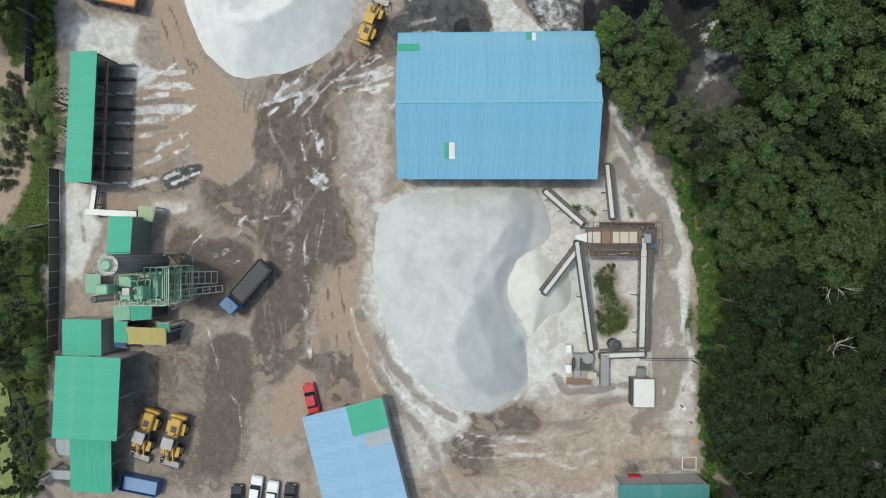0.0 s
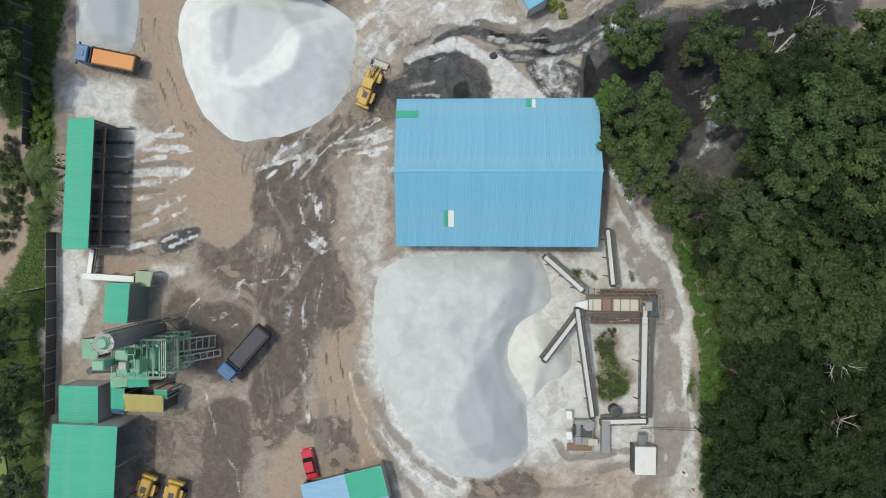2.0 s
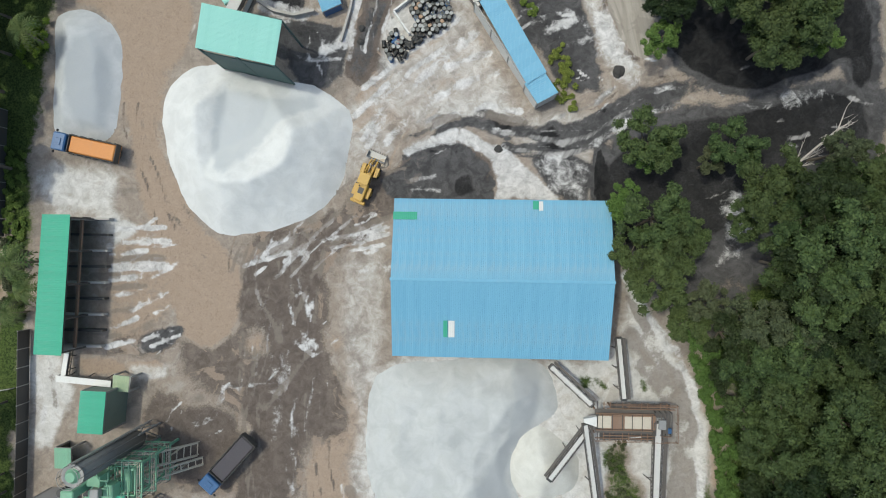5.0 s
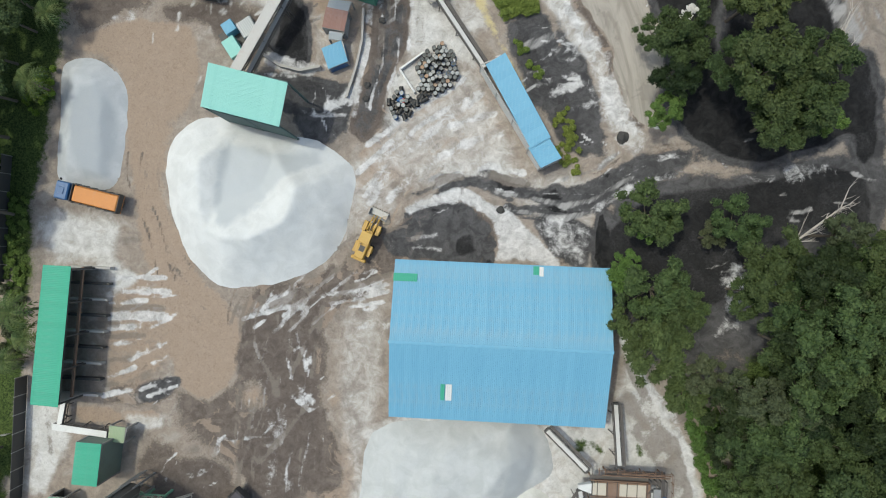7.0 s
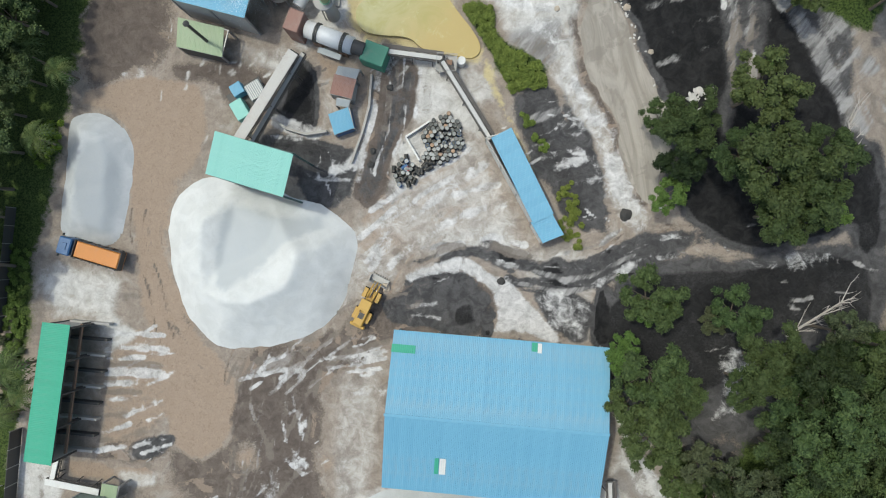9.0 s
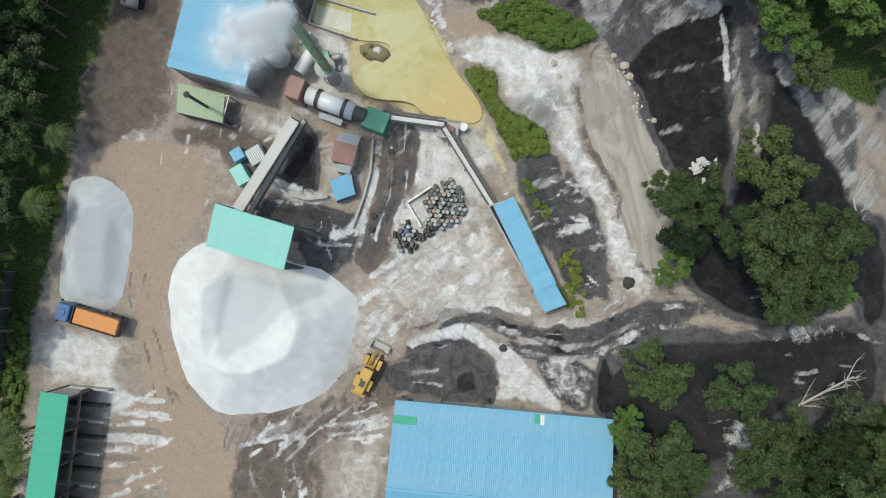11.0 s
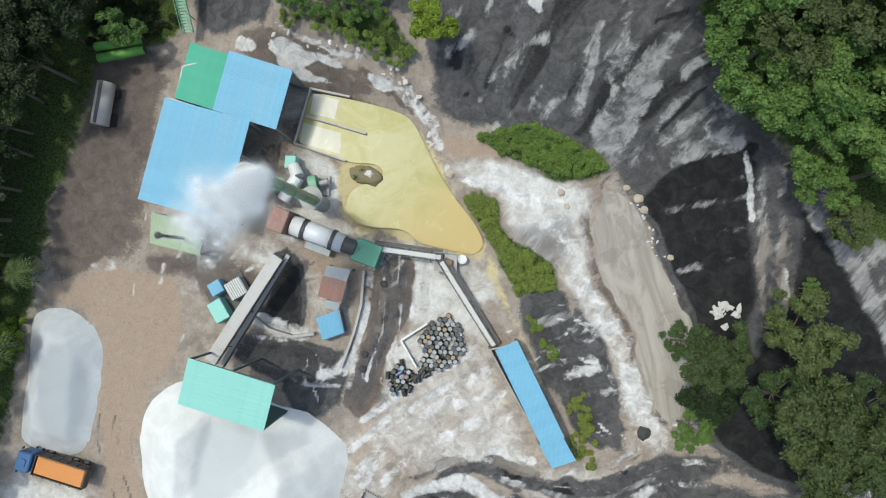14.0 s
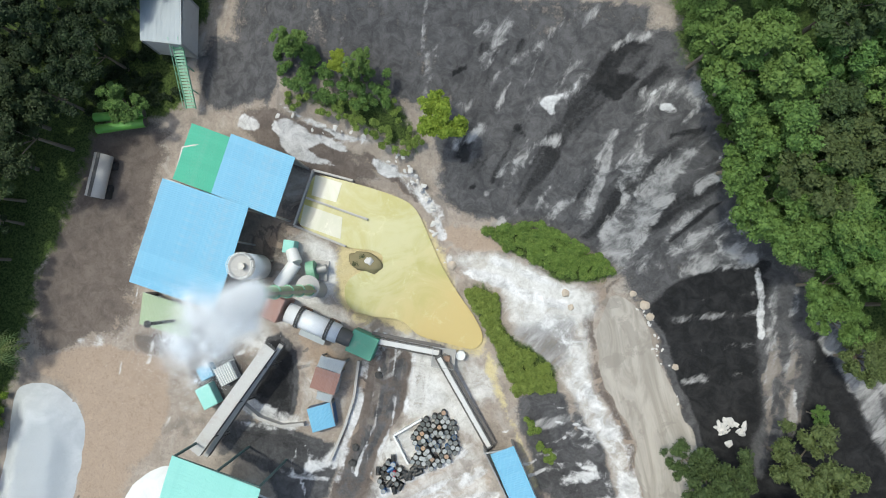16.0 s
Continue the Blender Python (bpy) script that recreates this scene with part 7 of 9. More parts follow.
def screen_house():
    t = thing("screening_plant", "rusty screening deck with cream covers on a steel frame", "machine")
    (x0, y1), (x1, y0) = [(16.6, 3.0), (26.0, 0.0)]
    z, f = 2.6, -0.5
    for k in range(5):
        for y in (y0, y1):
            x = x0 + (x1 - x0) * k / 4
            part("post", beam(B(), (x, y, f), (x, y, z), 0.16), RUST, t)
    part("deck", box(B(), ((x0 + x1) / 2, (y0 + y1) / 2, z), (x1 - x0, y1 - y0, 0.1)), GRIMY, t, "rusty chequer plate deck")
    ym = (y0 + y1) / 2
    w = (x1 - x0)
    part("screen_box", box(B(), (x0 + w * 0.42, ym + 0.15, z + 0.55), (w * 0.72, 1.8, 0.9), 0.04), RUST, t)
    for a, b, m, lab in ((0.02, 0.2, CREAM, "cream sheet cover"), (0.37, 0.72, CREAM, "cream sheet cover"), (0.2, 0.37, RUST, "")):
        part("cover", box(B(), (x0 + w * (a + b) / 2, ym + 0.15, z + 1.05), (w * (b - a) - 0.05, 1.5, 0.08), 0.02), m, t, lab)
    for k in range(6):
        part("stiffener", box(B(), (x0 + w * (0.08 + 0.13 * k), ym + 0.15, z + 1.12), (0.08, 1.9, 0.08)), DARK_STEEL, t)
    part("motor", tube(B(), (x0 + w * 0.8, ym + 0.5, z + 0.5), (x0 + w * 0.9, ym + 0.5, z + 0.5), 0.3), STEEL, t)
    part("feed_chute", box(B(), (x1 - 1.3, ym, z + 0.7), (0.9, 1.2, 1.2), 0.05), STEEL, t)
    part("side_walkway", box(B(), ((x0 + x1) / 2, y0 - 0.5, z - 0.2), (w * 0.85, 0.9, 0.05)), DARK_STEEL, t)
    part("side_walkway", box(B(), ((x0 + x1) / 2 + 1, y1 + 0.4, z - 0.2), (w * 0.8, 0.7, 0.05)), DARK_STEEL, t)
    part("handrail", railing(B(), [(x0, y0 - 0.9), (x1 + 0.8, y0 - 0.9), (x1 + 0.8, y1 + 0.7), (x0 + 1, y1 + 0.7)], z - 0.2, 1.0, False), RUST, t)
    part("spout", prism(B(), [(x0 - 1.5, ym - 0.05), (x0 + 0.1, ym - 0.55), (x0 + 0.1, ym + 0.75), (x0 - 1.5, ym + 0.4)], z + 0.2, z + 0.9), WHITE_SHEET, t, "white dusty spout")
    for k in range(12):
        x = x0 + w * (k + 0.5) / 12
        part("cross_beam", beam(B(), (x, y0 - 1.0, z - 0.05), (x, y1 + 0.9, z - 0.05), 0.09, 0.12), RUST if k % 3 else GRIMY, t)
    for y, zz, a, b in ((y0 - 0.6, z + 0.25, 0.0, 0.95), (y0 - 0.15, z + 0.55, 0.1, 1.0), (y1 + 0.2, z + 0.5, 0.15, 1.05), (y1 + 0.6, z + 0.9, 0.4, 1.05), (ym - 0.9, z + 0.85, 0.0, 0.75), (ym + 1.15, z + 0.85, 0.0, 0.75)):
        part("side_beam", beam(B(), (x0 + w * a, y, zz), (x0 + w * b, y, zz), 0.1, 0.14), RUST, t)
    for k in range(4):
        x = x0 + w * (0.78 + 0.07 * k)
        part("frame_hoop", beam(B(), (x, y0 + 0.1, z + 1.1), (x, y1 - 0.1, z + 1.1), 0.1), GRIMY, t)
        for y in (y0 + 0.1, y1 - 0.1):
            part("frame_post", beam(B(), (x, y, z), (x, y, z + 1.1), 0.1), GRIMY, t)
    part("loose_pole", beam(B(), (x0 + w * 0.35, y0 - 0.75, z - 0.1), (x0 + w * 0.62, y0 - 0.45, z - 0.02), 0.08), GALV, t)
    part("tarpaulin", box(B(), (x1 - 0.2, y0 + 0.5, z + 0.3), (0.8, 0.7, 0.3), 0.08), CAB_BLUE, t, "blue tarpaulin")


screen_house()


def crusher():
    t = thing("crusher", "grey jaw crusher with platforms and white motor covers", "machine")
    c = Vector(p3((16.9, -16.4), -0.6))
    for dx, dy, dz, sx, sy, sz, m in ((0, 0, 0.7, 2.6, 3.4, 1.4, STEEL), (0.2, 0.3, 1.6, 1.5, 1.6, 0.8, DARK_STEEL), (-0.9, -0.9, 1.5, 0.9, 0.9, 0.5, STEEL), (1.2, -1.3, 1.2, 1.3, 1.0, 0.7, CREAM)):
        part("body", box(B(), c + Vector((dx, dy, dz)), (sx, sy, sz), 0.06), m, t)
    part("flywheel", tube(B(), c + Vector((-1.5, 0.4, 1.3)), c + Vector((-1.25, 0.4, 1.3)), 0.75, n=20), DARK_STEEL, t)
    part("discharge_chute", box(B(), c + Vector((3.0, -0.6, 0.8)), (1.2, 4.4, 1.0), 0.05), STEEL, t)
    part("hopper", tube(B(), c + Vector((0.4, 1.3, 1.5)), c + Vector((0.4, 1.3, 2.3)), 0.5, 0.8, 12), STEEL, t)
    for dx, dy in ((-2.1, 2.4), (-2.1, -0.4)):
        part("motor_cover", box(B(), c + Vector((dx, dy, 0.8)), (0.85, 1.1, 1.5), 0.05), WHITE_SHEET, t, "white sheet motor cover")
    part("platform", box(B(), c + Vector((-0.6, -2.2, 0.9)), (3.4, 1.0, 0.06)), RUST, t)
    part("handrail", railing(B(), [(c.x - 2.4, c.y - 2.7), (c.x + 1.2, c.y - 2.7), (c.x + 1.2, c.y - 1.7)], c.z + 0.9, 1.0, False), STEEL, t)
    for k in range(4):
        part("leg", beam(B(), c + Vector((-1 + 2 * (k % 2), -1.4 + 2.8 * (k // 2), 0)), c + Vector((-1 + 2 * (k % 2), -1.4 + 2.8 * (k // 2), 0.8)), 0.25), DARK_STEEL, t)


crusher()
hop = thing("feed_hopper", "white sheet-covered feed hopper with a ramp", "hopper")
hx, hy = (25.1, -19.9)
part("body", box(B(), (hx, hy, 0.3), (2.7, 3.7, 2.2), 0.05), STEEL, hop)
part("cover", box(B(), (hx, hy, 1.5), (2.85, 3.9, 0.22), 0.07), WHITE_SHEET, hop, "white sheet cover")
part("chute", box(B(), (hx - 0.2, hy + 2.7, 0.5), (1.1, 1.6, 0.8), 0.05, pose(0, 0, 0, 20)), STEEL, hop)
part("bolted_frame", box(B(), (hx - 1.5, hy, 0.1), (0.15, 3.8, 1.4)), DARK_STEEL, hop)
tank = thing("water_tank", "round dark water tank on weedy ground", "tank")
tx, ty = (21.2, -13.4)
part("shell", tube(B(), (tx, ty, -0.6), (tx, ty, 0.9), 0.8, n=24), DARK_STEEL, tank)
part("lid", tube(B(), (tx, ty, 0.9), (tx, ty, 1.0), 0.85, 0.5, 24), DARK_STEEL, tank)
for k, (a, b) in enumerate((([(24.0, -14.8), (30.8, -14.5)]), ([(24.0, -15.0), (30.8, -14.8)]))):
    ob = part("power_cable", tube(B(), p3(a, 3.0), p3(b, 4.2), 0.05, n=6), DARK_STEEL, None)
    tagged(ob, "dark overhead power cable across the track", "cable", "power cables")
pole = thing("utility_pole", "dark utility pole at the wood's edge", "pole")
px_, py_ = (32.4, -15.7)
part("shaft", tube(B(), (px_, py_, -1.4), (px_, py_, 4.4), 0.13, 0.09, 8), BARK, pole)
part("crossarm", box(B(), (px_, py_, 4.1), (0.1, 1.2, 0.1)), BARK, pole)


# asphalt plant in the west
SILO_GREY = painted("weathered grey silo steel", (0.15, 0.155, 0.15), (0.1, 0.1, 0.095), 0.6, 0.1)


def silo_tower():
    t = thing("bitumen_silo", "tall dark cylindrical silo with a green domed cap", "silo")
    x, y, z, r = -41.6, -1.95, 16.4, 1.15
    part("shell", tube(B(), (x, y, 4.2), (x, y, z), r, n=32), SILO_GREY, t, "dark stained shell", True)
    part("cone", tube(B(), (x, y, 2.6), (x, y, 4.2), 0.4, r, 32), DARK_STEEL, t)
    part("cap", tube(B(), (x, y, z), (x, y, z + 0.5), r * 0.75, r * 0.45, 28), PLANT_GREEN, t, "pale green cap")
    part("rim", tube(B(), (x, y, z - 0.05), (x, y, z + 0.05), r + 0.1, n=28), STEEL, t)
    part("handrail", railing(B(), [(x + (r + 0.08) * math.cos(a / 10 * 6.283), y + (r + 0.08) * math.sin(a / 10 * 6.283)) for a in range(10)], z, 0.9), STEEL, t)
    for k in range(4):
        a = math.pi / 4 + k * math.pi / 2
        part("leg", beam(B(), (x + 1.25 * math.cos(a), y + 1.25 * math.sin(a), 0), (x + 1.25 * math.cos(a), y + 1.25 * math.sin(a), 5.2), 0.22), STEEL, t)
        b = a + math.pi / 2
        part("brace", beam(B(), (x + 1.25 * math.cos(a), y + 1.25 * math.sin(a), 0.3), (x + 1.25 * math.cos(b), y + 1.25 * math.sin(b), 3.6), 0.1), STEEL, t)
    part("ladder", beam(B(), (x, y + r + 0.25, 0.5), (x, y + r + 0.25, z + 0.6), 0.4, 0.06, (0, 1, 0)), STEEL, t)
    bm = B()
    for k in range(8):
        a = k / 8 * 6.283
        tube(bm, (x + (r + 0.03) * math.cos(a), y + (r + 0.03) * math.sin(a), 4.4), (x + (r + 0.03) * math.cos(a), y + (r + 0.03) * math.sin(a), z), 0.04, n=5)
    part("seam_pipe", bm, STEEL, t)


silo_tower()


def mixing_tower():
    t = thing("mixing_tower", "green steel batch mixing tower with platforms and ducts", "plant")
    x0, x1, y0, y1 = -43.2, -38.2, -6.6, -3.2
    for x in (x0, (x0 + x1) / 2, x1):
        for y in (y0, y1):
            part("column", box(B(), (x, y, 5.5), (0.28, 0.28, 11.0), 0.02), PLANT_GREEN, t)
    for z in (3.5, 7.0, 10.2):
        for k in range(9):
            x = x0 - 0.7 + k * (x1 - x0 + 1.4) / 8
            part("deck_bar", beam(B(), (x, y0 - 0.7, z), (x, y1 + 0.7, z), 0.14, 0.12), PLANT_GREEN, t)
        for y in (y0 - 0.7, y0, y1, y1 + 0.7):
            part("deck_joist", beam(B(), (x0 - 0.7, y, z - 0.12), (x1 + 0.7, y, z - 0.12), 0.14, 0.12), PLANT_GREEN, t)
        part("handrail", railing(B(), [(x0 - 0.7, y0 - 0.7), (x1 + 0.7, y0 - 0.7), (x1 + 0.7, y1 + 0.7), (x0 - 0.7, y1 + 0.7)], z, 1.0), CREAM, t, "cream handrail")
        for y in (y0, y1):
            part("brace", beam(B(), (x0, y, z - 3.2), (x1, y, z), 0.12), PLANT_GREEN, t)
    for x, y, z, sx, sy, sz, m in ((-39.4, -4.9, 8.6, 1.0, 2.8, 2.6, PLANT_GREEN), (-42.0, -4.2, 11.3, 1.6, 1.3, 2.0, PLANT_GREEN), (-42.3, -6.0, 11.0, 1.4, 1.0, 1.4, PLANT_GREEN), (-40.6, -5.6, 11.0, 1.2, 1.6, 1.5, PLANT_GREEN),
                                   (-40.8, -4.0, 5.0, 2.6, 1.6, 2.2, STEEL), (-41.6, -5.4, 12.4, 1.0, 1.0, 0.8, STEEL)):
        part("machine_box", box(B(), (x, y, z), (sx, sy, sz), 0.06), m, t)
    bm = B()
    for k in range(4):
        for j in range(2):
            beam(bm, (-41.4 + 1.1 * j, -6.8 + 0.9 * k, 12.2), (-41.4 + 1.1 * j, -6.8 + 0.9 * (k + 1), 12.2 + 0.4 * ((k + j) % 2)), 0.1)
        beam(bm, (-41.4, -6.8 + 0.9 * k, 12.2), (-40.3, -6.8 + 0.9 * k, 12.2), 0.1)
    part("top_gantry", bm, PLANT_GREEN, t)
    part("elevator", box(B(), (-43.4, -5.0, 7.2), (0.8, 0.9, 13.6), 0.05), PLANT_GREEN, t)
    part("elevator_head", box(B(), (-43.5, -5.0, 14.2), (1.5, 1.2, 0.9), 0.12), PLANT_GREEN, t)
    part("vent_pipe", tube(B(), (-43.0, -6.2, 10.6), (-47.5, -6.7, 9.4), 0.42, n=16), DARK_STEEL, t, "dark exhaust duct")
    part("vent_stack", tube(B(), (-47.5, -6.7, 0.0), (-47.5, -6.7, 10.0), 0.45, n=16), DARK_STEEL, t, "dark exhaust stack")
    part("pipe_run", tube(B(), (-44, -7.6, 4.0), (-47.6, -7.9, 4.0), 0.12, n=8), CREAM, t)
    part("pipe_run", tube(B(), (-47.6, -7.9, 0.0), (-47.6, -7.9, 4.1), 0.12, n=8), CREAM, t)


mixing_tower()


def skip_track(label, p, q, gap=0.9, mat=None):
    t = thing("skip_hoist", label, "hoist")
    mat = mat or CREAM
    p, q = Vector(p), Vector(q)
    side = (q - p).cross(Vector((0, 0, 1))).normalized() * gap / 2
    for s in (1, -1):
        part("rail", beam(B(), p + side * s, q + side * s, 0.14), mat, t)
        part("lower_rail", beam(B(), p + side * s - Vector((0, 0, 0.7)), q + side * s - Vector((0, 0, 0.7)), 0.1), mat, t)
    n = int((q - p).length / 0.9)
    for k in range(n):
        c, e = p.lerp(q, k / n), p.lerp(q, (k + 1) / n)
        part("rung", beam(B(), c - side, c + side, 0.1), mat, t)
        part("lattice", beam(B(), c + side, e + side - Vector((0, 0, 0.7)), 0.06), mat, t)
    for k in (0.3, 0.6, 0.85):
        c = p.lerp(q, k)
        part("trestle", beam(B(), (c.x, c.y, 0), c, 0.16), mat, t)
    return t


skip_track("cream lattice skip hoist track up to the mixing tower", p3((-35.3, -4.3), 0.6), p3((-42.9, -4.0), 11.5), 1.7)
skip_track("cream lattice stair flight beside the skip hoist", p3((-34.6, -5.9), 0.5), p3((-41.0, -6.4), 7.6), 0.9)
skip_track("cream lattice ladder beside the mixing tower", p3((-38.1, -6.7), 0.4), p3((-39.9, -8.2), 5.0), 0.6)
mono_shed("plant_house", "green-roofed plant house with dark ribbed sides", quad([(-49.0, -1.2), (-45.5, -1.2), (-45.1, 4.2), (-48.7, 4.2)], (4.8, 5.1, 5.1, 4.8)), GREEN_ROOF, 0.5, 0, (0, 1, 2, 3), painted("dull grey-green sheet", (0.17, 0.21, 0.17), (0.12, 0.14, 0.12), 0.7), across=1)
mono_shed("hopper_roof", "small pale olive sheet roof over the cold hopper", quad([(-45.9, 3.7), (-43.7, 3.6), (-43.3, 5.6), (-45.7, 5.8)], (2.5, 2.6, 2.7, 2.6)), OLIVE_ROOF, 0.5)
conveyor("white-topped cold feed conveyor beside the green plant house", p3((-53.8, 5.0), 1.6), p3((-46.0, 4.6), 2.3), 0.8, cover=WHITE_SHEET)
conveyor("short white-topped cold feed conveyor", p3((-53.0, 5.3), 1.5), p3((-52.7, 8.7), 1.2), 0.6, cover=WHITE_SHEET, legs=2)
mono_shed("pump_cover", "pale green flat cover roof beside the silo", quad([(-53.2, -6.5), (-51, -6.5), (-51, -3.8), (-53.2, -3.8)], (2.9, 2.9, 3.0, 3.0)), PLANT_GREEN, 0.6, 0, (0, 3), DARK_STEEL)
mono_shed("control_cabin", "pale green control cabin roof", quad([(-48.2, -10.2), (-45.9, -10.0), (-45.9, -8.1), (-48.2, -8.1)], (4.4, 4.4, 4.6, 4.6)), PLANT_GREEN, 0.5, 0, (0, 1, 2, 3), DARK_STEEL)
mono_shed("control_cabin", "ribbed green control cabin roof", quad([(-45.8, -10.1), (-42.9, -9.9), (-42.8, -8.1), (-45.8, -8.1)], (4.4, 4.4, 4.6, 4.6)), GREEN_ROOF, 0.4, 0, (0, 1), DARK_STEEL)
mono_shed("store_shed", "faded mustard-roofed store with green end sheets", quad([(-46.5, -13.4), (-41.0, -13.5), (-40.8, -11.2), (-46.5, -11.0)], (4.1, 4.1, 4.4, 4.4)), painted("faded mustard sheet", (0.4, 0.33, 0.1), (0.3, 0.28, 0.12)), 0.6, 0, (0, 1, 3), DARK_STEEL)
mono_shed("store_shed", "small green-roofed end of the store", quad([(-48.3, -13.1), (-46.4, -13.2), (-46.4, -10.3), (-48.2, -10.2)], (4.2, 4.2, 4.4, 4.4)), GREEN_ROOF, 0.5, 0, (0, 3), DARK_STEEL)
mono_shed("store_shed", "small green roof by the store", quad([(-42.3, -11.5), (-40.6, -11.7), (-40.5, -10.5), (-42.2, -10.4)], (4.0, 4.0, 4.2, 4.2)), GREEN_ROOF, 0.5)
mono_shed("tarp_roof", "blue tarpaulin awning beside the store", quad([(-49.2, -14.1), (-47.5, -14.2), (-47.5, -13.4), (-49.2, -13.4)], (2.6, 2.6, 2.8, 2.8)), CAB_BLUE, 0.6)
mono_shed("shelter_roof", "grey fibre-sheet shelter beside the workshop", quad([(-57.5, -29.5), (-55.4, -29.6), (-55.4, -27.2), (-57.5, -27.2)], (2.8, 2.8, 3.0, 3.0)), GREY_SHEET, 0.8)
mono_shed("shelter_roof", "grey fibre-sheet shelter with a blue tarpaulin edge", quad([(-59.0, -33.1), (-55.6, -33.2), (-55.6, -31.9), (-58.7, -31.8)], (2.4, 2.4, 2.6, 2.6)), GREY_SHEET, 0.8)

# north plant
conveyor("long covered feed conveyor from the pale teal shed", p3((-31.4, 50.3), 4.0), p3((-24.4, 63.0), 4.6), 1.35, 0, painted("pale dusty sheet", (0.42, 0.41, 0.39), (0.3, 0.2, 0.16)))
conveyor("slim rusty feed conveyor beside the long one", p3((-30.8, 49.5), 2.2), p3((-23.5, 63.3), 3.4), 0.5, 0, CONCRETE)
conveyor("steel belt conveyor from the green hopper", p3((-13.8, 64.9), 2.0), p3((-5.7, 64.4), 1.8), 0.9, 0)
conveyor("steel belt conveyor down to the narrow blue shed", p3((-5.8, 64.0), 2.2), p3((1.3, 54.4), 1.2), 0.8, 0)
tr = thing("transfer_station", "small steel transfer platform between two conveyors", "machine")
cx, cy = (-5.2, 63.9)
part("platform", box(B(), (cx, cy, 1.3), (2.6, 2.2, 0.08)), STEEL, tr)
part("handrail", railing(B(), [(cx - 1.3, cy - 1.1), (cx + 1.3, cy - 1.1), (cx + 1.3, cy + 1.1), (cx - 1.3, cy + 1.1)], 1.3, 0.9), STEEL, tr)
part("white_drum", tube(B(), (cx + 1.9, cy + 0.5, 0), (cx + 1.9, cy + 0.5, 1.5), 0.55, n=18), WHITE_SHEET, tr)
part("motor", box(B(), (cx + 0.3, cy, 1.7), (0.9, 0.7, 0.6), 0.06), RUST, tr)
for k in range(4):
    part("leg", beam(B(), (cx - 1.1 + 2.2 * (k % 2), cy - 0.9 + 1.8 * (k // 2), 0), (cx - 1.1 + 2.2 * (k % 2), cy - 0.9 + 1.8 * (k // 2), 1.3), 0.12), STEEL, tr)


def dryer():
    t = thing("dryer_drum", "bright steel rotary dryer drum on rollers", "machine")
    a, b = Vector(p3((-23.7, 66.9), 2.5)), Vector(p3((-17.5, 65.1), 2.2))
    d = (b - a).normalized()
    part("shell", tube(B(), a, b, 1.15, n=36), GALV, t, "bright steel shell", True)
    for k in (0.22, 0.26, 0.78, 0.82):
        c = a.lerp(b, k)
        part("tyre_ring", tube(B(), c - d * 0.1, c + d * 0.1, 1.3, n=36), DARK_STEEL, t)
    for k in (0.24, 0.8):
        c = a.lerp(b, k)
        part("cradle", box(B(), (c.x, c.y, 0.6), (1.2, 2.2, 1.2), 0.05, Matrix.Rotation(math.atan2(d.y, d.x), 4, "Z")), RUST, t)
    e = a - d * 1.3
    part("end_house", box(B(), (e.x, e.y, 2.2), (2.0, 2.8, 4.2), 0.08, Matrix.Rotation(math.atan2(d.y, d.x), 4, "Z")), RUST_ROOF, t, "red-brown end house")
    e = b + d * 0.9
    part("dark_collar", tube(B(), b - d * 0.2, b + d * 1.6, 0.95, n=28), DARK_STEEL, t)
    e = b + d * 3.0
    part("green_hopper", box(B(), (e.x, e.y, 1.3), (3.2, 2.7, 2.6), 0.08, Matrix.Rotation(math.atan2(d.y, d.x), 4, "Z")), painted("green hopper paint", (0.06, 0.26, 0.17), (0.2, 0.28, 0.22)), t, "green hopper")
    part("corrugated_guard", box(B(), a.lerp(b, 0.55) + Vector((-0.5, -1.6, -1.2)), (3.2, 0.8, 0.1), 0.0, Matrix.Rotation(math.atan2(d.y, d.x), 4, "Z")), GREY_SHEET, t)


dryer()


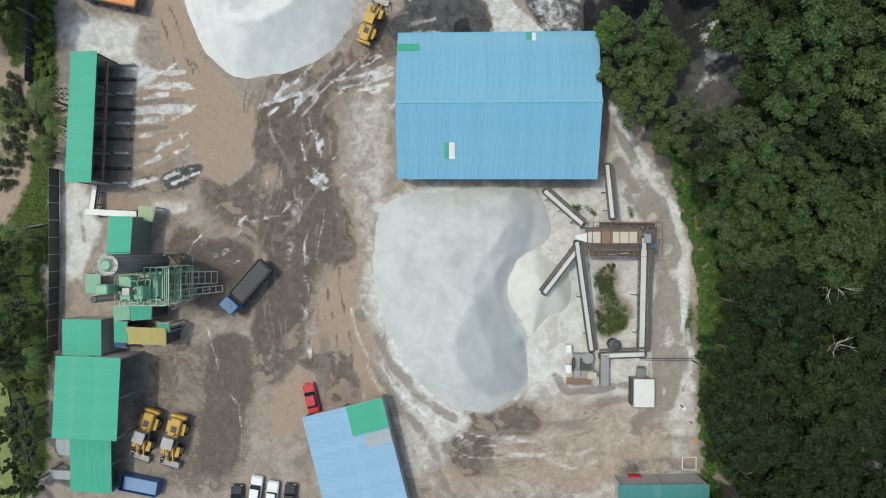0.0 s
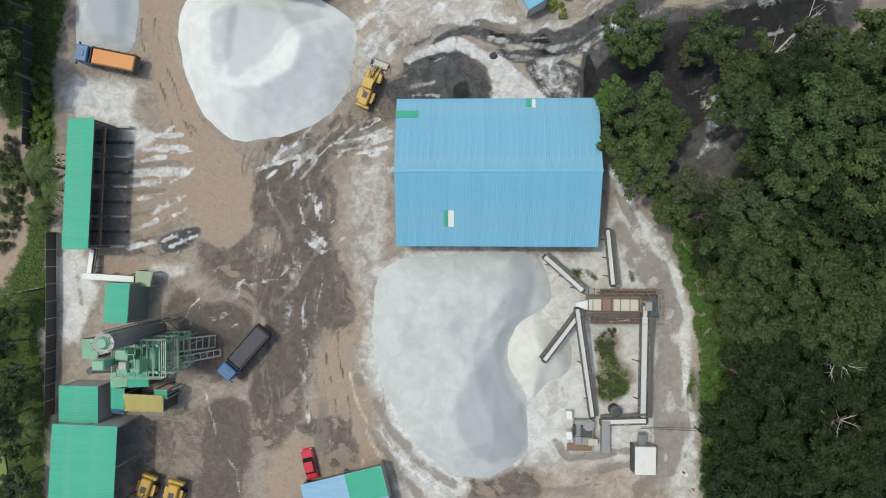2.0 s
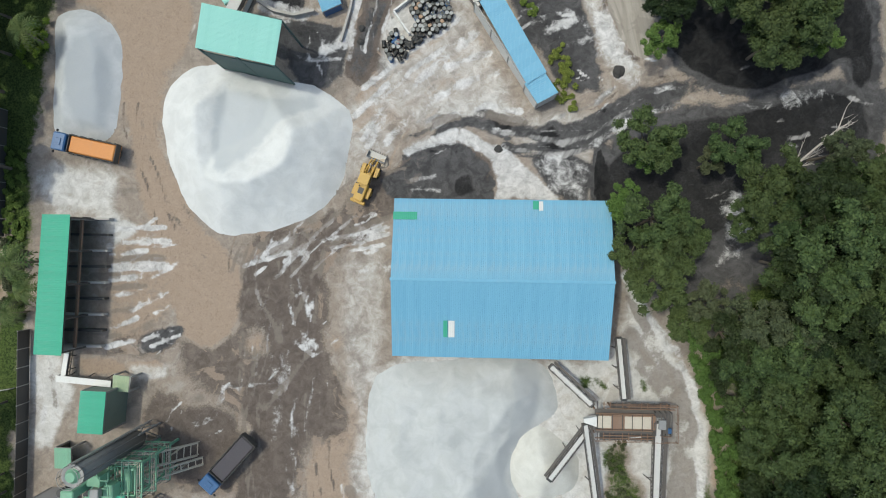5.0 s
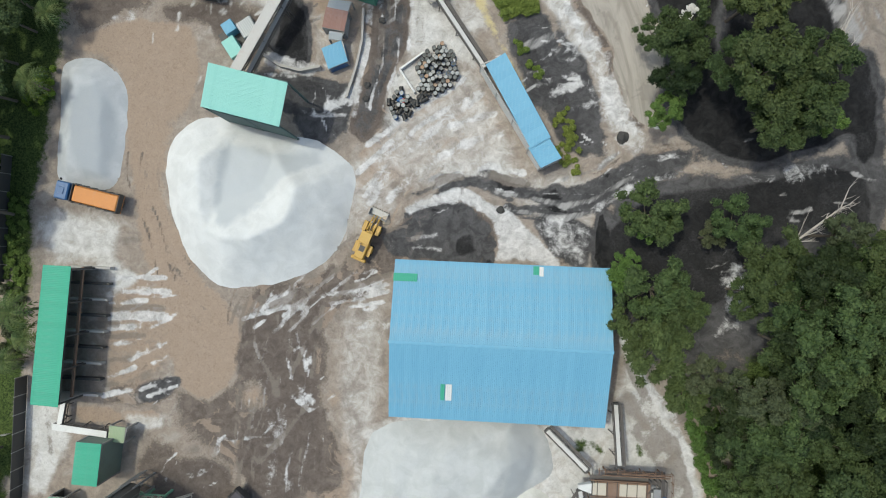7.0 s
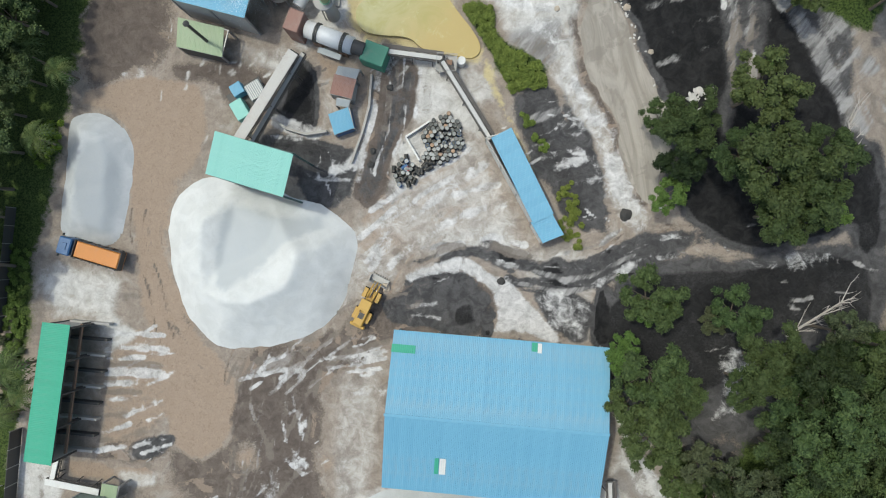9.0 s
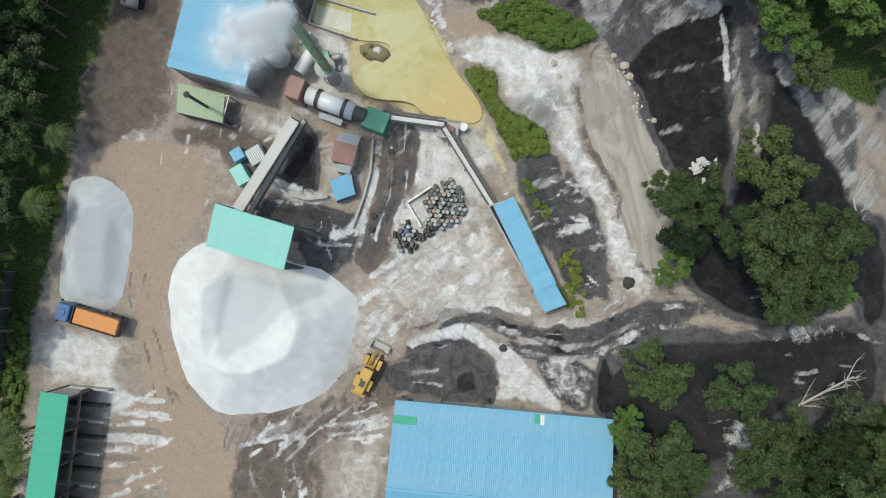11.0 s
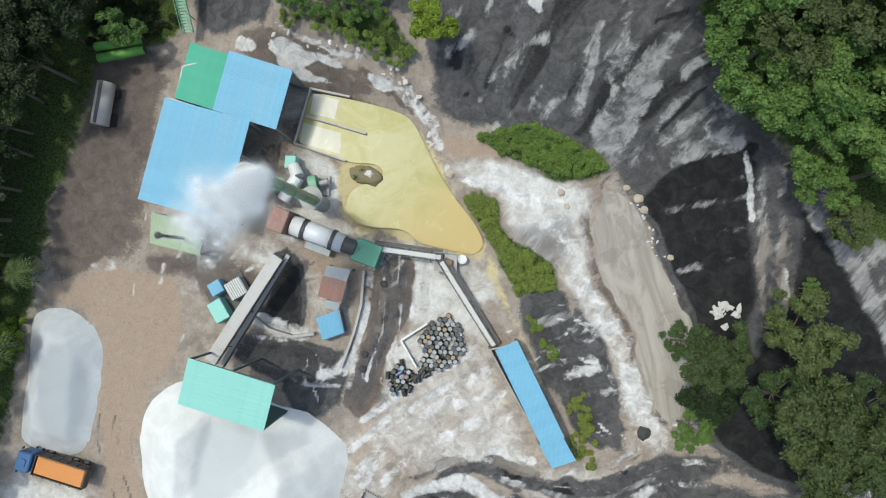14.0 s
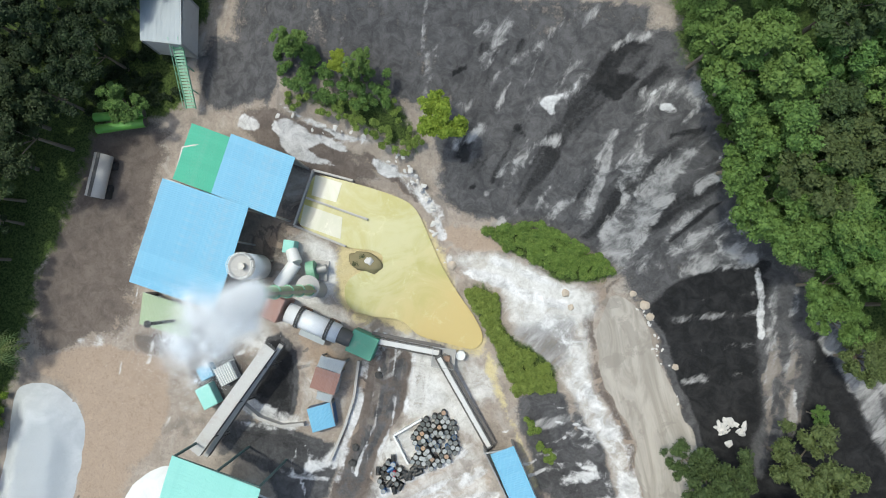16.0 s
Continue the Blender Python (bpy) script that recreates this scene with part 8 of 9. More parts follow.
def dust_house():
    t = thing("dust_extractor", "pale green duct, cyclone and fan of the dust extractor", "machine")
    cyc = Vector(p3((-21.3, 70.1), 0))
    part("cyclone", tube(B(), cyc + Vector((0, 0, 1.2)), cyc + Vector((0, 0, 4.2)), 0.5, 1.35, 24), CONCRETE, t, "weathered cyclone cone")
    part("cyclone_cap", tube(B(), cyc + Vector((0, 0, 4.2)), cyc + Vector((0, 0, 4.7)), 1.35, 0.5, 24), CONCRETE, t)
    for k in range(3):
        a = k * 2.1
        part("leg", beam(B(), cyc + Vector((1.1 * math.cos(a), 1.1 * math.sin(a), 0)), cyc + Vector((0.9 * math.cos(a), 0.9 * math.sin(a), 3.6)), 0.14), STEEL, t)
    sx, sy = (-20.9, 69.8)
    part("exhaust_pipe", tube(B(), (sx, sy, 4.6), (sx, sy, 21.0), 0.58, 0.5, 20), OLIVE_ROOF, t, "tall pale green exhaust stack", True)
    for z in (5.0, 9.0, 13.0, 17.0, 20.9):
        part("flange", tube(B(), (sx, sy, z - 0.06), (sx, sy, z + 0.06), 0.68, n=20), PLANT_GREEN, t)
    part("stack_ladder", beam(B(), (sx + 0.7, sy, 3.0), (sx + 0.7, sy, 21.0), 0.3, 0.05, (1, 0, 0)), STEEL, t)
    part("stack_base", tube(B(), (sx, sy, 0.0), (sx, sy, 4.6), 0.95, 0.6, 20), CONCRETE, t)
    part("breeching", tube(B(), (sx, sy, 3.4), (cyc.x + 0.2, cyc.y + 0.2, 4.4), 0.45, n=16), CONCRETE, t)
    f = Vector(p3((-22.7, 72.4), 0))
    part("fan_duct", tube(B(), f + Vector((-2.4, -2.6, 2.4)), f + Vector((-0.8, 0.2, 2.6)), 0.8, n=20), WHITE_SHEET, t, "white fan duct")
    part("fan_duct", tube(B(), f + Vector((-0.8, 0.2, 2.6)), f + Vector((-1.6, 1.6, 2.2)), 0.8, 0.7, 20), WHITE_SHEET, t, "white fan duct")
    part("fan_scroll", tube(B(), f + Vector((0.5, -0.6, 1.6)), f + Vector((1.4, -0.3, 1.6)), 1.15, n=24), PLANT_GREEN, t, "pale green fan casing")
    part("fan_motor", tube(B(), f + Vector((1.5, -0.3, 1.5)), f + Vector((2.6, 0.1, 1.5)), 0.45, n=16), STEEL, t)
    part("fan_plinth", box(B(), f + Vector((1.0, -0.3, 0.3)), (3.2, 2.4, 0.6), 0.05), CONCRETE, t)
    part("teal_box", box(B(), f + Vector((-2.0, 2.0, 1.2)), (1.3, 1.5, 2.4), 0.05), TEAL_ROOF, t, "pale teal filter box")


dust_house()


def round_silo():
    t = thing("filler_silo", "white-topped round filler silo beside the plant hall", "silo")
    x, y = (-27.8, 71.6)
    part("shell", tube(B(), (x, y, 2.2), (x, y, 7.6), 1.45, n=28), GALV, t, "grey steel shell", True)
    part("cone", tube(B(), (x, y, 0.6), (x, y, 2.2), 0.3, 1.45, 28), GALV, t)
    part("top", tube(B(), (x, y, 7.6), (x, y, 7.9), 1.5, 1.1, 28), CONCRETE, t, "pale dusty top plate")
    part("handrail", railing(B(), [(x + 1.4 * math.cos(a / 10 * 6.283), y + 1.4 * math.sin(a / 10 * 6.283)) for a in range(10)], 7.6, 0.9), WHITE_SHEET, t)
    part("filter", tube(B(), (x + 0.3, y, 7.9), (x + 0.3, y, 8.6), 0.35, n=12), STEEL, t)
    for k in range(4):
        a = math.pi / 4 + k * math.pi / 2
        part("leg", beam(B(), (x + 1.3 * math.cos(a), y + 1.3 * math.sin(a), 0), (x + 1.3 * math.cos(a), y + 1.3 * math.sin(a), 3.2), 0.2), STEEL, t)


round_silo()
olive = mono_shed("tank_shed", "faded olive-green roofed shed with a thin chimney", quad([(-40.6, 63.4), (-34.4, 62.4), (-33.6, 65.9), (-40.5, 67.1)], (2.8, 2.8, 3.2, 3.2)), OLIVE_ROOF, 0.7, 0, (0, 3), DARK_STEEL)
chim = thing("chimney", "thin dark steel chimney standing through the olive roof", "chimney")
chx, chy = (-36.5, 64.3)
part("pipe", tube(B(), (chx, chy, 0), (chx, chy, 8.6), 0.2, n=12), DARK_STEEL, chim)
part("rain_cap", tube(B(), (chx, chy, 8.7), (chx, chy, 8.95), 0.42, 0.1, 12), DARK_STEEL, chim)
mono_shed("red_hut", "red-brown rusted sheet-roofed hut", quad([(-20.0, 58.7), (-17.1, 58.2), (-16.9, 60.7), (-19.5, 61.2)], (2.4, 2.4, 2.7, 2.7)), RUST_ROOF, 0.6, 0, (0, 1, 2, 3))
mono_shed("hut_awning", "grey corrugated awning of the red hut", quad([(-19.5, 61.0), (-16.7, 60.7), (-16.3, 62.1), (-19.2, 62.4)], (2.5, 2.5, 2.3, 2.3)), GREY_SHEET, 0.5)
mono_shed("hut_awning", "pale blue-grey step roof of the red hut", quad([(-19.2, 57.4), (-17.5, 57.2), (-17.3, 58.1), (-19.1, 58.3)], (1.9, 1.9, 2.1, 2.1)), GREY_SHEET, 0.5)
mono_shed("blue_hut", "small square blue-roofed hut", quad([(-19.1, 53.5), (-16.6, 54.6), (-17.4, 57.2), (-20.1, 56.1)], (1.7, 1.7, 1.9, 1.9)), BLUE_ROOF, 0.6, 0, (0, 1, 2, 3), CAB_BLUE)
gen = thing("generator_set", "teal and grey generator cabinets on a skid", "generator")
gx, gy = (-31.2, 57.7)
turn = Matrix.Rotation(radians(35), 4, "Z")
for dx, dy, sx, sy, sz, m, lab in ((-1.6, -1.0, 1.8, 2.6, 1.7, TEAL_ROOF, "pale teal cabinet"), (-0.6, 1.6, 1.6, 1.6, 1.5, BLUE_ROOF, "pale blue cabinet"), (1.4, 0.3, 2.2, 2.2, 1.3, GREY_SHEET, "grey ribbed radiator housing")):
    c = turn @ Vector((dx, dy, 0))
    part("cabinet", box(B(), (gx + c.x, gy + c.y, 0.25 + sz / 2), (sx, sy, sz), 0.06, turn), m, gen, lab)
for k in range(7):
    c = turn @ Vector((0.55 + 0.28 * k, 0.3, 0))
    part("rib", box(B(), (gx + c.x, gy + c.y, 1.6), (0.1, 2.2, 0.08), 0.0, turn), WHITE_SHEET, gen)
part("skid", box(B(), (gx, gy, 0.13), (5.2, 4.4, 0.26), 0.03, turn), DARK_STEEL, gen)
wallk = thing("kerb_wall", "long low white-washed kerb wall beside the dark track", "wall", kind="structure")
pts = [(-15.1, 62.1), (-15.1, 57.9), (-15.7, 54.5), (-16.9, 50.2)]
for a, b in zip(pts, pts[1:]):
    part("wall_section", beam(B(), p3(a, 0.25), p3(b, 0.25), 0.3, 0.6), CONCRETE, wallk)
cw = thing("bin_wall", "curved whitewashed bin wall caked with ash", "wall", kind="structure")
pts = [(-28.1, 55.5), (-25.9, 54.1), (-23.1, 53.5), (-20.4, 54.1)]
for a, b in zip(pts, pts[1:]):
    part("wall_section", beam(B(), p3(a, 0.5), p3(b, 0.5), 0.35, 1.0), CONCRETE, cw)


# ---- drums ----
def make_drum(label, mat, m):
    t = thing("oil_drum", label, "drum", m, group="stacked drums")
    bm = B()
    tube(bm, (0, 0, 0), (0, 0, 0.86), 0.285, n=14)
    for z in (0.02, 0.3, 0.58, 0.86):
        tube(bm, (0, 0, z - 0.02), (0, 0, z + 0.02), 0.3, n=14)
    part("shell", bm, mat, t)
    part("lid", tube(B(), (0, 0, 0.872), (0, 0, 0.889), 0.26, n=14), DRUM_LID, t)
    part("bung", tube(B(), (0.16, 0, 0.885), (0.16, 0, 0.915), 0.04, n=8), STEEL, t)
    return t


n_ = Nodes("drum lid", 0.6, 0.3)
DRUM_LID = n_.color(n_.mix(n_.ramp(n_.chance(), 0.1, 0.75), (0.07, 0.075, 0.07), n_.mix(n_.ramp(n_.chance(), 0.86, 0.92), (0.3, 0.31, 0.3), (0.3, 0.2, 0.13))))
n_ = Nodes("drum paint", 0.5, 0.2)
DRUM_PAINT = n_.color(n_.mix(n_.ramp(n_.noise(3), 0.45, 0.65), (0.02, 0.022, 0.022), (0.07, 0.06, 0.05)))
drum_proto = [make_drum("black steel drum with a grey lid", DRUM_PAINT, pose(-6.0 + 0.7 * k, 52.0 - 0.3 * k, 0.02)) for k in range(1)]
drum_proto.append(make_drum("bright blue steel drum among black ones", CAB_BLUE, pose(*(-9.5, 50.9), 0.02)))
drum_proto.append(make_drum("faded red steel drum among black ones", RED_PAINT, pose(*(-9.3, 49.9), 0.02)))
area = rounded([(-8.0, 54.4), (-6.5, 56.4), (-4.7, 57.8), (-3.1, 56.5), (-2.2, 54.2), (-2.6, 52.5), (-4.2, 51.4), (-5.9, 50.5), (-7.5, 49.0), (-10.1, 47.7), (-11.4, 49.7), (-10.6, 51.1), (-7.6, 50.7), (-7.0, 52.4)], 0)
rng = random.Random(8)
row, x_lo, x_hi = 0, min(p[0] for p in area), max(p[0] for p in area)
y = min(p[1] for p in area)
while y < max(p[1] for p in area):
    x = x_lo + (0.31 if row % 2 else 0)
    while x < x_hi:
        if inside(x, y, area) < 0.05 and rng.random() < 0.93:
            tipped = inside(x, y, area) > -1.0 and y < 51.5 and rng.random() < 0.6
            m = pose(x + rng.uniform(-0.06, 0.06), y + rng.uniform(-0.06, 0.06), 0.3 if tipped else 0.02, 90 if tipped else rng.uniform(-3, 3), 0, rng.uniform(0, 360))
            copy_thing(drum_proto[0] if rng.random() < 0.95 else drum_proto[1], m)
            if not tipped and inside(x, y, area) < -1.2 and x > -6.6 and rng.random() < 0.35:
                copy_thing(drum_proto[0], pose(x, y, 0.9, 0, 0, rng.uniform(0, 360)))
        x += 0.63
    y += 0.55
    row += 1
pen = thing("drum_pen_wall", "low white-painted wall round the drum store", "wall", kind="structure")
for a, b in (([(-6.9, 56.4), (-9.9, 54.1)]), ([(-9.9, 54.1), (-7.8, 51.1)]), ([(-4.5, 57.6), (-2.7, 55.3)])):
    part("wall_section", beam(B(), p3(a, 0.35), p3(b, 0.35), 0.22, 0.7), WHITE_SHEET, pen)


# ---- vehicles ----
def wheel(parent, x, y, r, w, rim):
    t = part("wheel", tube(B(), (x, y - w / 2, r), (x, y + w / 2, r), r * 0.55, n=18), rim, parent)
    bm = B()
    tube(bm, (x, y - w / 2, r), (x, y + w / 2, r), r, n=20)
    for f in [f for f in bm.faces if len(f.verts) > 4]:
        bmesh.ops.inset_region(bm, faces=[f], thickness=r * 0.42, depth=-w * 0.18)
    part("tyre", bm, RUBBER, t)


def dump_truck(label, m, bed, cab, load=None):
    t = thing("dump_truck", label, "truck", m)
    L, W = 8.6, 2.45
    part("chassis", box(B(), (0, 0, 0.85), (L - 0.3, 0.9, 0.35), 0.03), DARK_STEEL, t)
    c = part("cab", box(B(), (L / 2 - 0.95, 0, 1.75), (1.8, W - 0.1, 2.0), 0.14), cab, t)
    part("windscreen", box(B(), (L / 2 - 0.06, 0, 2.15), (0.06, W - 0.5, 0.75), 0.02), GLASS, c)
    part("roof_hatch", box(B(), (L / 2 - 1.0, 0, 2.8), (0.7, 0.9, 0.1), 0.03), cab, c)
    for s in (1, -1):
        part("side_window", box(B(), (L / 2 - 0.8, s * (W / 2 - 0.04), 2.2), (0.8, 0.06, 0.6), 0.02), GLASS, c)
        part("mirror", box(B(), (L / 2 - 0.2, s * (W / 2 + 0.2), 2.2), (0.1, 0.3, 0.4), 0.03), DARK_STEEL, c)
        part("headlight", box(B(), (L / 2 - 0.03, s * 0.85, 1.1), (0.06, 0.35, 0.2), 0.02), WHITE_SHEET, c)
    x0, x1 = -L / 2, L / 2 - 2.15
    part("bed_floor", box(B(), ((x0 + x1) / 2, 0, 1.3), (x1 - x0, W, 0.14), 0.02), bed, t)
    for s in (1, -1):
        side = part("bed_side", box(B(), ((x0 + x1) / 2, s * (W / 2 - 0.05), 1.9), (x1 - x0, 0.1, 1.2), 0.02), DARK_STEEL if bed is not DARK_STEEL else bed, t)
        for k in range(6):
            part("side_rib", box(B(), (x0 + 0.3 + k * (x1 - x0 - 0.6) / 5, s * (W / 2 + 0.04), 1.9), (0.12, 0.1, 1.2)), DARK_STEEL, side)
    part("headboard", box(B(), (x1 - 0.05, 0, 1.95), (0.1, W, 1.35), 0.02), DARK_STEEL, t)
    part("tailgate", box(B(), (x0 + 0.05, 0, 1.85), (0.1, W, 1.1), 0.02), DARK_STEEL, t)
    part("cover" if load is None else "load", box(B(), ((x0 + x1) / 2, 0, 2.28 if load else 1.45), (x1 - x0 - 0.35, W - 0.35, 0.28), 0.1), load or bed, t)
    for x in (L / 2 - 1.2, L / 2 - 2.6, -1.6, -2.95):
        for s in (1, -1):
            wheel(t, x, s * (W / 2 - 0.25), 0.5, 0.4, STEEL)
    return t


def heading(a, b):
    return math.degrees(math.atan2(b[1] - a[1], b[0] - a[0]))


def between(a, b, k=0.5):
    return (a[0] + (b[0] - a[0]) * k, a[1] + (b[1] - a[1]) * k)


a, b = [(-45.8, 34.7), (-54.6, 36.5)]
dump_truck("orange-bedded dump truck with a blue cab", pose(*between(a, b), 0, 0, 0, heading(a, b)), ORANGE, CAB_BLUE, ORANGE)
a, b = [(-28.4, -3.1), (-32.8, -8.1)]
dump_truck("dark-covered dump truck with a blue cab", pose(*between(a, b), 0, 0, 0, heading(a, b)), DARK_STEEL, CAB_BLUE, painted("dusty grey-violet tarpaulin", (0.075, 0.068, 0.075), (0.11, 0.098, 0.1), 0.85))


def wheel_loader(label, m, cab_mat):
    """Faces +x: bucket in front, engine at the back."""
    t = thing("wheel_loader", label, "loader", m)
    e = part("engine_hood", box(B(), (-2.1, 0, 1.75), (2.7, 1.5, 1.1), 0.14), YELLOW, t)
    part("grille", box(B(), (-1.9, 0, 2.33), (0.9, 0.8, 0.05), 0.01), DARK_STEEL, e)
    part("exhaust", tube(B(), (-1.3, 0.4, 2.2), (-1.3, 0.4, 2.9), 0.08, n=8), DARK_STEEL, e)
    part("counterweight", box(B(), (-3.55, 0, 1.35), (0.5, 2.3, 0.8), 0.12), YELLOW, t)
    c = part("cab", box(B(), (-0.15, 0, 2.45), (1.5, 1.5, 1.7), 0.1), cab_mat, t)
    part("windscreen", box(B(), (0.6, 0, 2.6), (0.06, 1.25, 1.0), 0.02), GLASS, c)
    part("cab_roof", box(B(), (-0.15, 0, 3.34), (1.65, 1.65, 0.12), 0.05), cab_mat, c)
    for s in (1, -1):
        part("side_window", box(B(), (-0.15, s * 0.75, 2.6), (1.1, 0.06, 0.9), 0.02), GLASS, c)
        part("fender", box(B(), (-1.9, s * 1.05, 1.6), (1.7, 0.6, 0.12), 0.04), YELLOW, t)
        part("fender", box(B(), (1.4, s * 1.05, 1.55), (1.5, 0.6, 0.1), 0.04), YELLOW, t)
        part("lift_arm", beam(B(), (0.9, s * 0.5, 1.9), (3.3, s * 0.5, 0.75), 0.2, 0.4), YELLOW, t)
        part("lift_cylinder", tube(B(), (0.8, s * 0.35, 1.1), (2.4, s * 0.35, 1.3), 0.09, n=10), GALV, t)
    part("front_frame", box(B(), (1.2, 0, 1.1), (1.8, 1.1, 0.9), 0.08), YELLOW, t)
    part("tilt_cylinder", tube(B(), (1.0, 0, 2.0), (2.8, 0, 1.5), 0.1, n=10), DARK_STEEL, t)
    part("tilt_link", beam(B(), (2.4, 0, 2.0), (3.3, 0, 0.8), 0.16, 0.3), YELLOW, t)
    b = part("bucket", box(B(), (3.75, 0, 0.12), (1.2, 2.9, 0.1), 0.03), STEEL, t, "scraped steel bucket")
    part("bucket_back", box(B(), (3.25, 0, 0.6), (0.14, 2.9, 1.1), 0.05, pose(0, 0, 0, 0, -15)), STEEL, b)
    for s in (1, -1):
        part("bucket_side", box(B(), (3.7, s * 1.42, 0.5), (1.0, 0.08, 0.8), 0.03), STEEL, b)
    for k in range(8):
        part("tooth", box(B(), (4.42, -1.3 + k * 0.37, 0.1), (0.3, 0.1, 0.08)), DARK_STEEL, b)
    for x in (-1.75, 1.4):
        for s in (1, -1):
            wheel(t, x, s * 1.08, 0.8, 0.6, YELLOW)
    return t


for (a, b), m_ in (([(-44.3, -23.4), (-46.6, -30.3)], STEEL), ([(-40.4, -24.0), (-42.3, -31.3)], STEEL)):
    wheel_loader("parked yellow wheel loader with a grey cab roof", pose(*between(a, b), 0, 0, 0, heading(a, b)), m_)
a, b = [(-14.2, 28.9), (-11.9, 34.8)]
wheel_loader("yellow wheel loader with a yellow cab driving past the heap", pose(*between(a, b), 0.05, 0, 0, heading(a, b)) @ Matrix.Scale(0.88, 4), YELLOW)


def car(label, m, paint, kind="sedan"):
    t = thing("car", label, "car", m)
    L, W = 4.3, 1.7
    bm = B()
    box(bm, (0, 0, 0.58), (L, W, 0.55), 0.16)
    body = part("body", bm, paint, t)
    bm = B()
    k = 0.62 if kind == "sedan" else 0.78
    vs = bmesh.ops.create_cube(bm, size=1.0, matrix=Matrix.Translation((-0.2 if kind == "sedan" else -0.45, 0, 1.12)) @ Matrix.Diagonal((L * 0.56, W * 0.9, 0.56, 1)))["verts"]
    for v in vs:
        if v.co.z > 1.1:
            v.co.x = (v.co.x + 0.2) * k - 0.2
            v.co.y *= 0.86
    bmesh.ops.bevel(bm, geom=bm.edges[:], offset=0.07, segments=2, affect="EDGES")
    cabin = part("cabin", bm, GLASS, t, "dark glass cabin")
    part("roof", box(B(), (-0.2, 0, 1.41), (L * 0.56 * k - 0.06, W * 0.74, 0.07), 0.03), paint, cabin)
    part("bumper", box(B(), (L / 2 - 0.02, 0, 0.45), (0.16, W * 0.9, 0.25), 0.06), paint, body)
    part("bumper", box(B(), (-L / 2 + 0.02, 0, 0.45), (0.16, W * 0.9, 0.25), 0.06), paint, body)
    for s in (1, -1):
        part("headlight", box(B(), (L / 2 - 0.12, s * 0.62, 0.68), (0.22, 0.34, 0.14), 0.04), WHITE_SHEET, body)
        part("tail_light", box(B(), (-L / 2 + 0.1, s * 0.64, 0.72), (0.18, 0.28, 0.16), 0.04), RED_PAINT, body)
        part("mirror", box(B(), (0.75, s * (W / 2 + 0.06), 0.95), (0.14, 0.18, 0.12), 0.03), paint, body)
    for x in (1.32, -1.3):
        for s in (1, -1):
            wheel(t, x, s * (W / 2 - 0.12), 0.31, 0.2, GALV)
    return t


a, b = [(-21.2, -23.4), (-22.1, -19.6)]
car("red sedan parked beside the canteen shed", pose(*between(a, b), 0, 0, 0, heading(a, b)), RED_PAINT)
for (a, b), paint, lab, kind in (([(-30.0, -37.0), (-29.4, -33.0)], WHITE_PAINT, "white sedan parked in a row", "sedan"), ([(-27.6, -37.7), (-27.1, -33.8)], WHITE_PAINT, "white hatchback parked in a row", "hatch"),
                                 ([(-24.8, -38.0), (-24.6, -34.0)], BLACK_PAINT, "black van parked in a row", "hatch"), ([(-32.5, -38.3), (-32.4, -34.4)], BLACK_PAINT, "black sedan parked in a row", "sedan")):
    car(lab, pose(*between(a, b), 0, 0, 0, heading(a, b)), paint, kind)
skip = thing("skip_container", "dented blue open skip container with steel ribs", "container")
sx_, sy_ = (-46.5, -34.3)
turn = Matrix.Rotation(radians(-10), 4, "Z")
for dx, dy, w, d in ((0, -1.1, 5.6, 0.1), (0, 1.1, 5.6, 0.1), (-2.75, 0, 0.1, 2.2), (2.75, 0, 0.1, 2.2)):
    c = turn @ Vector((dx, dy, 0))
    part("side", box(B(), (sx_ + c.x, sy_ + c.y, 0.85), (w, d, 1.5), 0.02, turn), CAB_BLUE, skip)
part("floor", box(B(), (sx_, sy_, 0.15), (5.5, 2.2, 0.1), 0.0, turn), STEEL, skip)
part("tarpaulin", box(B(), (sx_ + 0.2, sy_, 1.3), (4.9, 1.9, 0.12), 0.05, turn), painted("faded blue tarpaulin", (0.16, 0.26, 0.42), (0.25, 0.33, 0.42)), skip, "faded blue tarpaulin")
tk = thing("road_tanker", "grime-grey tank trailer parked by the wood", "tank")
a, b = [(-48.9, 77.4), (-48.5, 82.6)]
p, q = Vector(p3(a, 1.7)), Vector(p3(b, 1.7))
part("barrel", tube(B(), p, q, 1.05, n=24), CONCRETE, tk, "dusty grey barrel", True)
part("chassis", beam(B(), p - Vector((0, 0, 1.0)), q - Vector((0, 0, 1.0)), 0.9, 0.3), DARK_STEEL, tk)
part("walkway", beam(B(), p + Vector((0, 0, 1.08)), q + Vector((0, 0, 1.08)), 0.4, 0.06), DARK_STEEL, tk)
for k in (0.1, 0.25, 0.8):
    c = p.lerp(q, k)
    tyre = B()
    tube(tyre, (c.x - 1.1, c.y, 0.5), (c.x + 1.1, c.y, 0.5), 0.5, n=16)
    part("wheel", tyre, RUBBER, tk)
for a, b in (([(-50.2, 86.9), (-44.3, 88.1)]), ([(-49.7, 85.5), (-44.0, 87.0)])):
    g = thing("green_pipe", "large bright green steel pipe lying by the wood", "pipe")
    part("shell", tube(B(), p3(a, 1.9), p3(b, 1.9), 0.55, n=18, caps=False), painted("bright green pipe paint", (0.1, 0.28, 0.04), (0.14, 0.25, 0.08)), g)
    part("inner_shell", tube(B(), p3(a, 1.9), p3(b, 1.9), 0.5, n=18), DARK_STEEL, g)


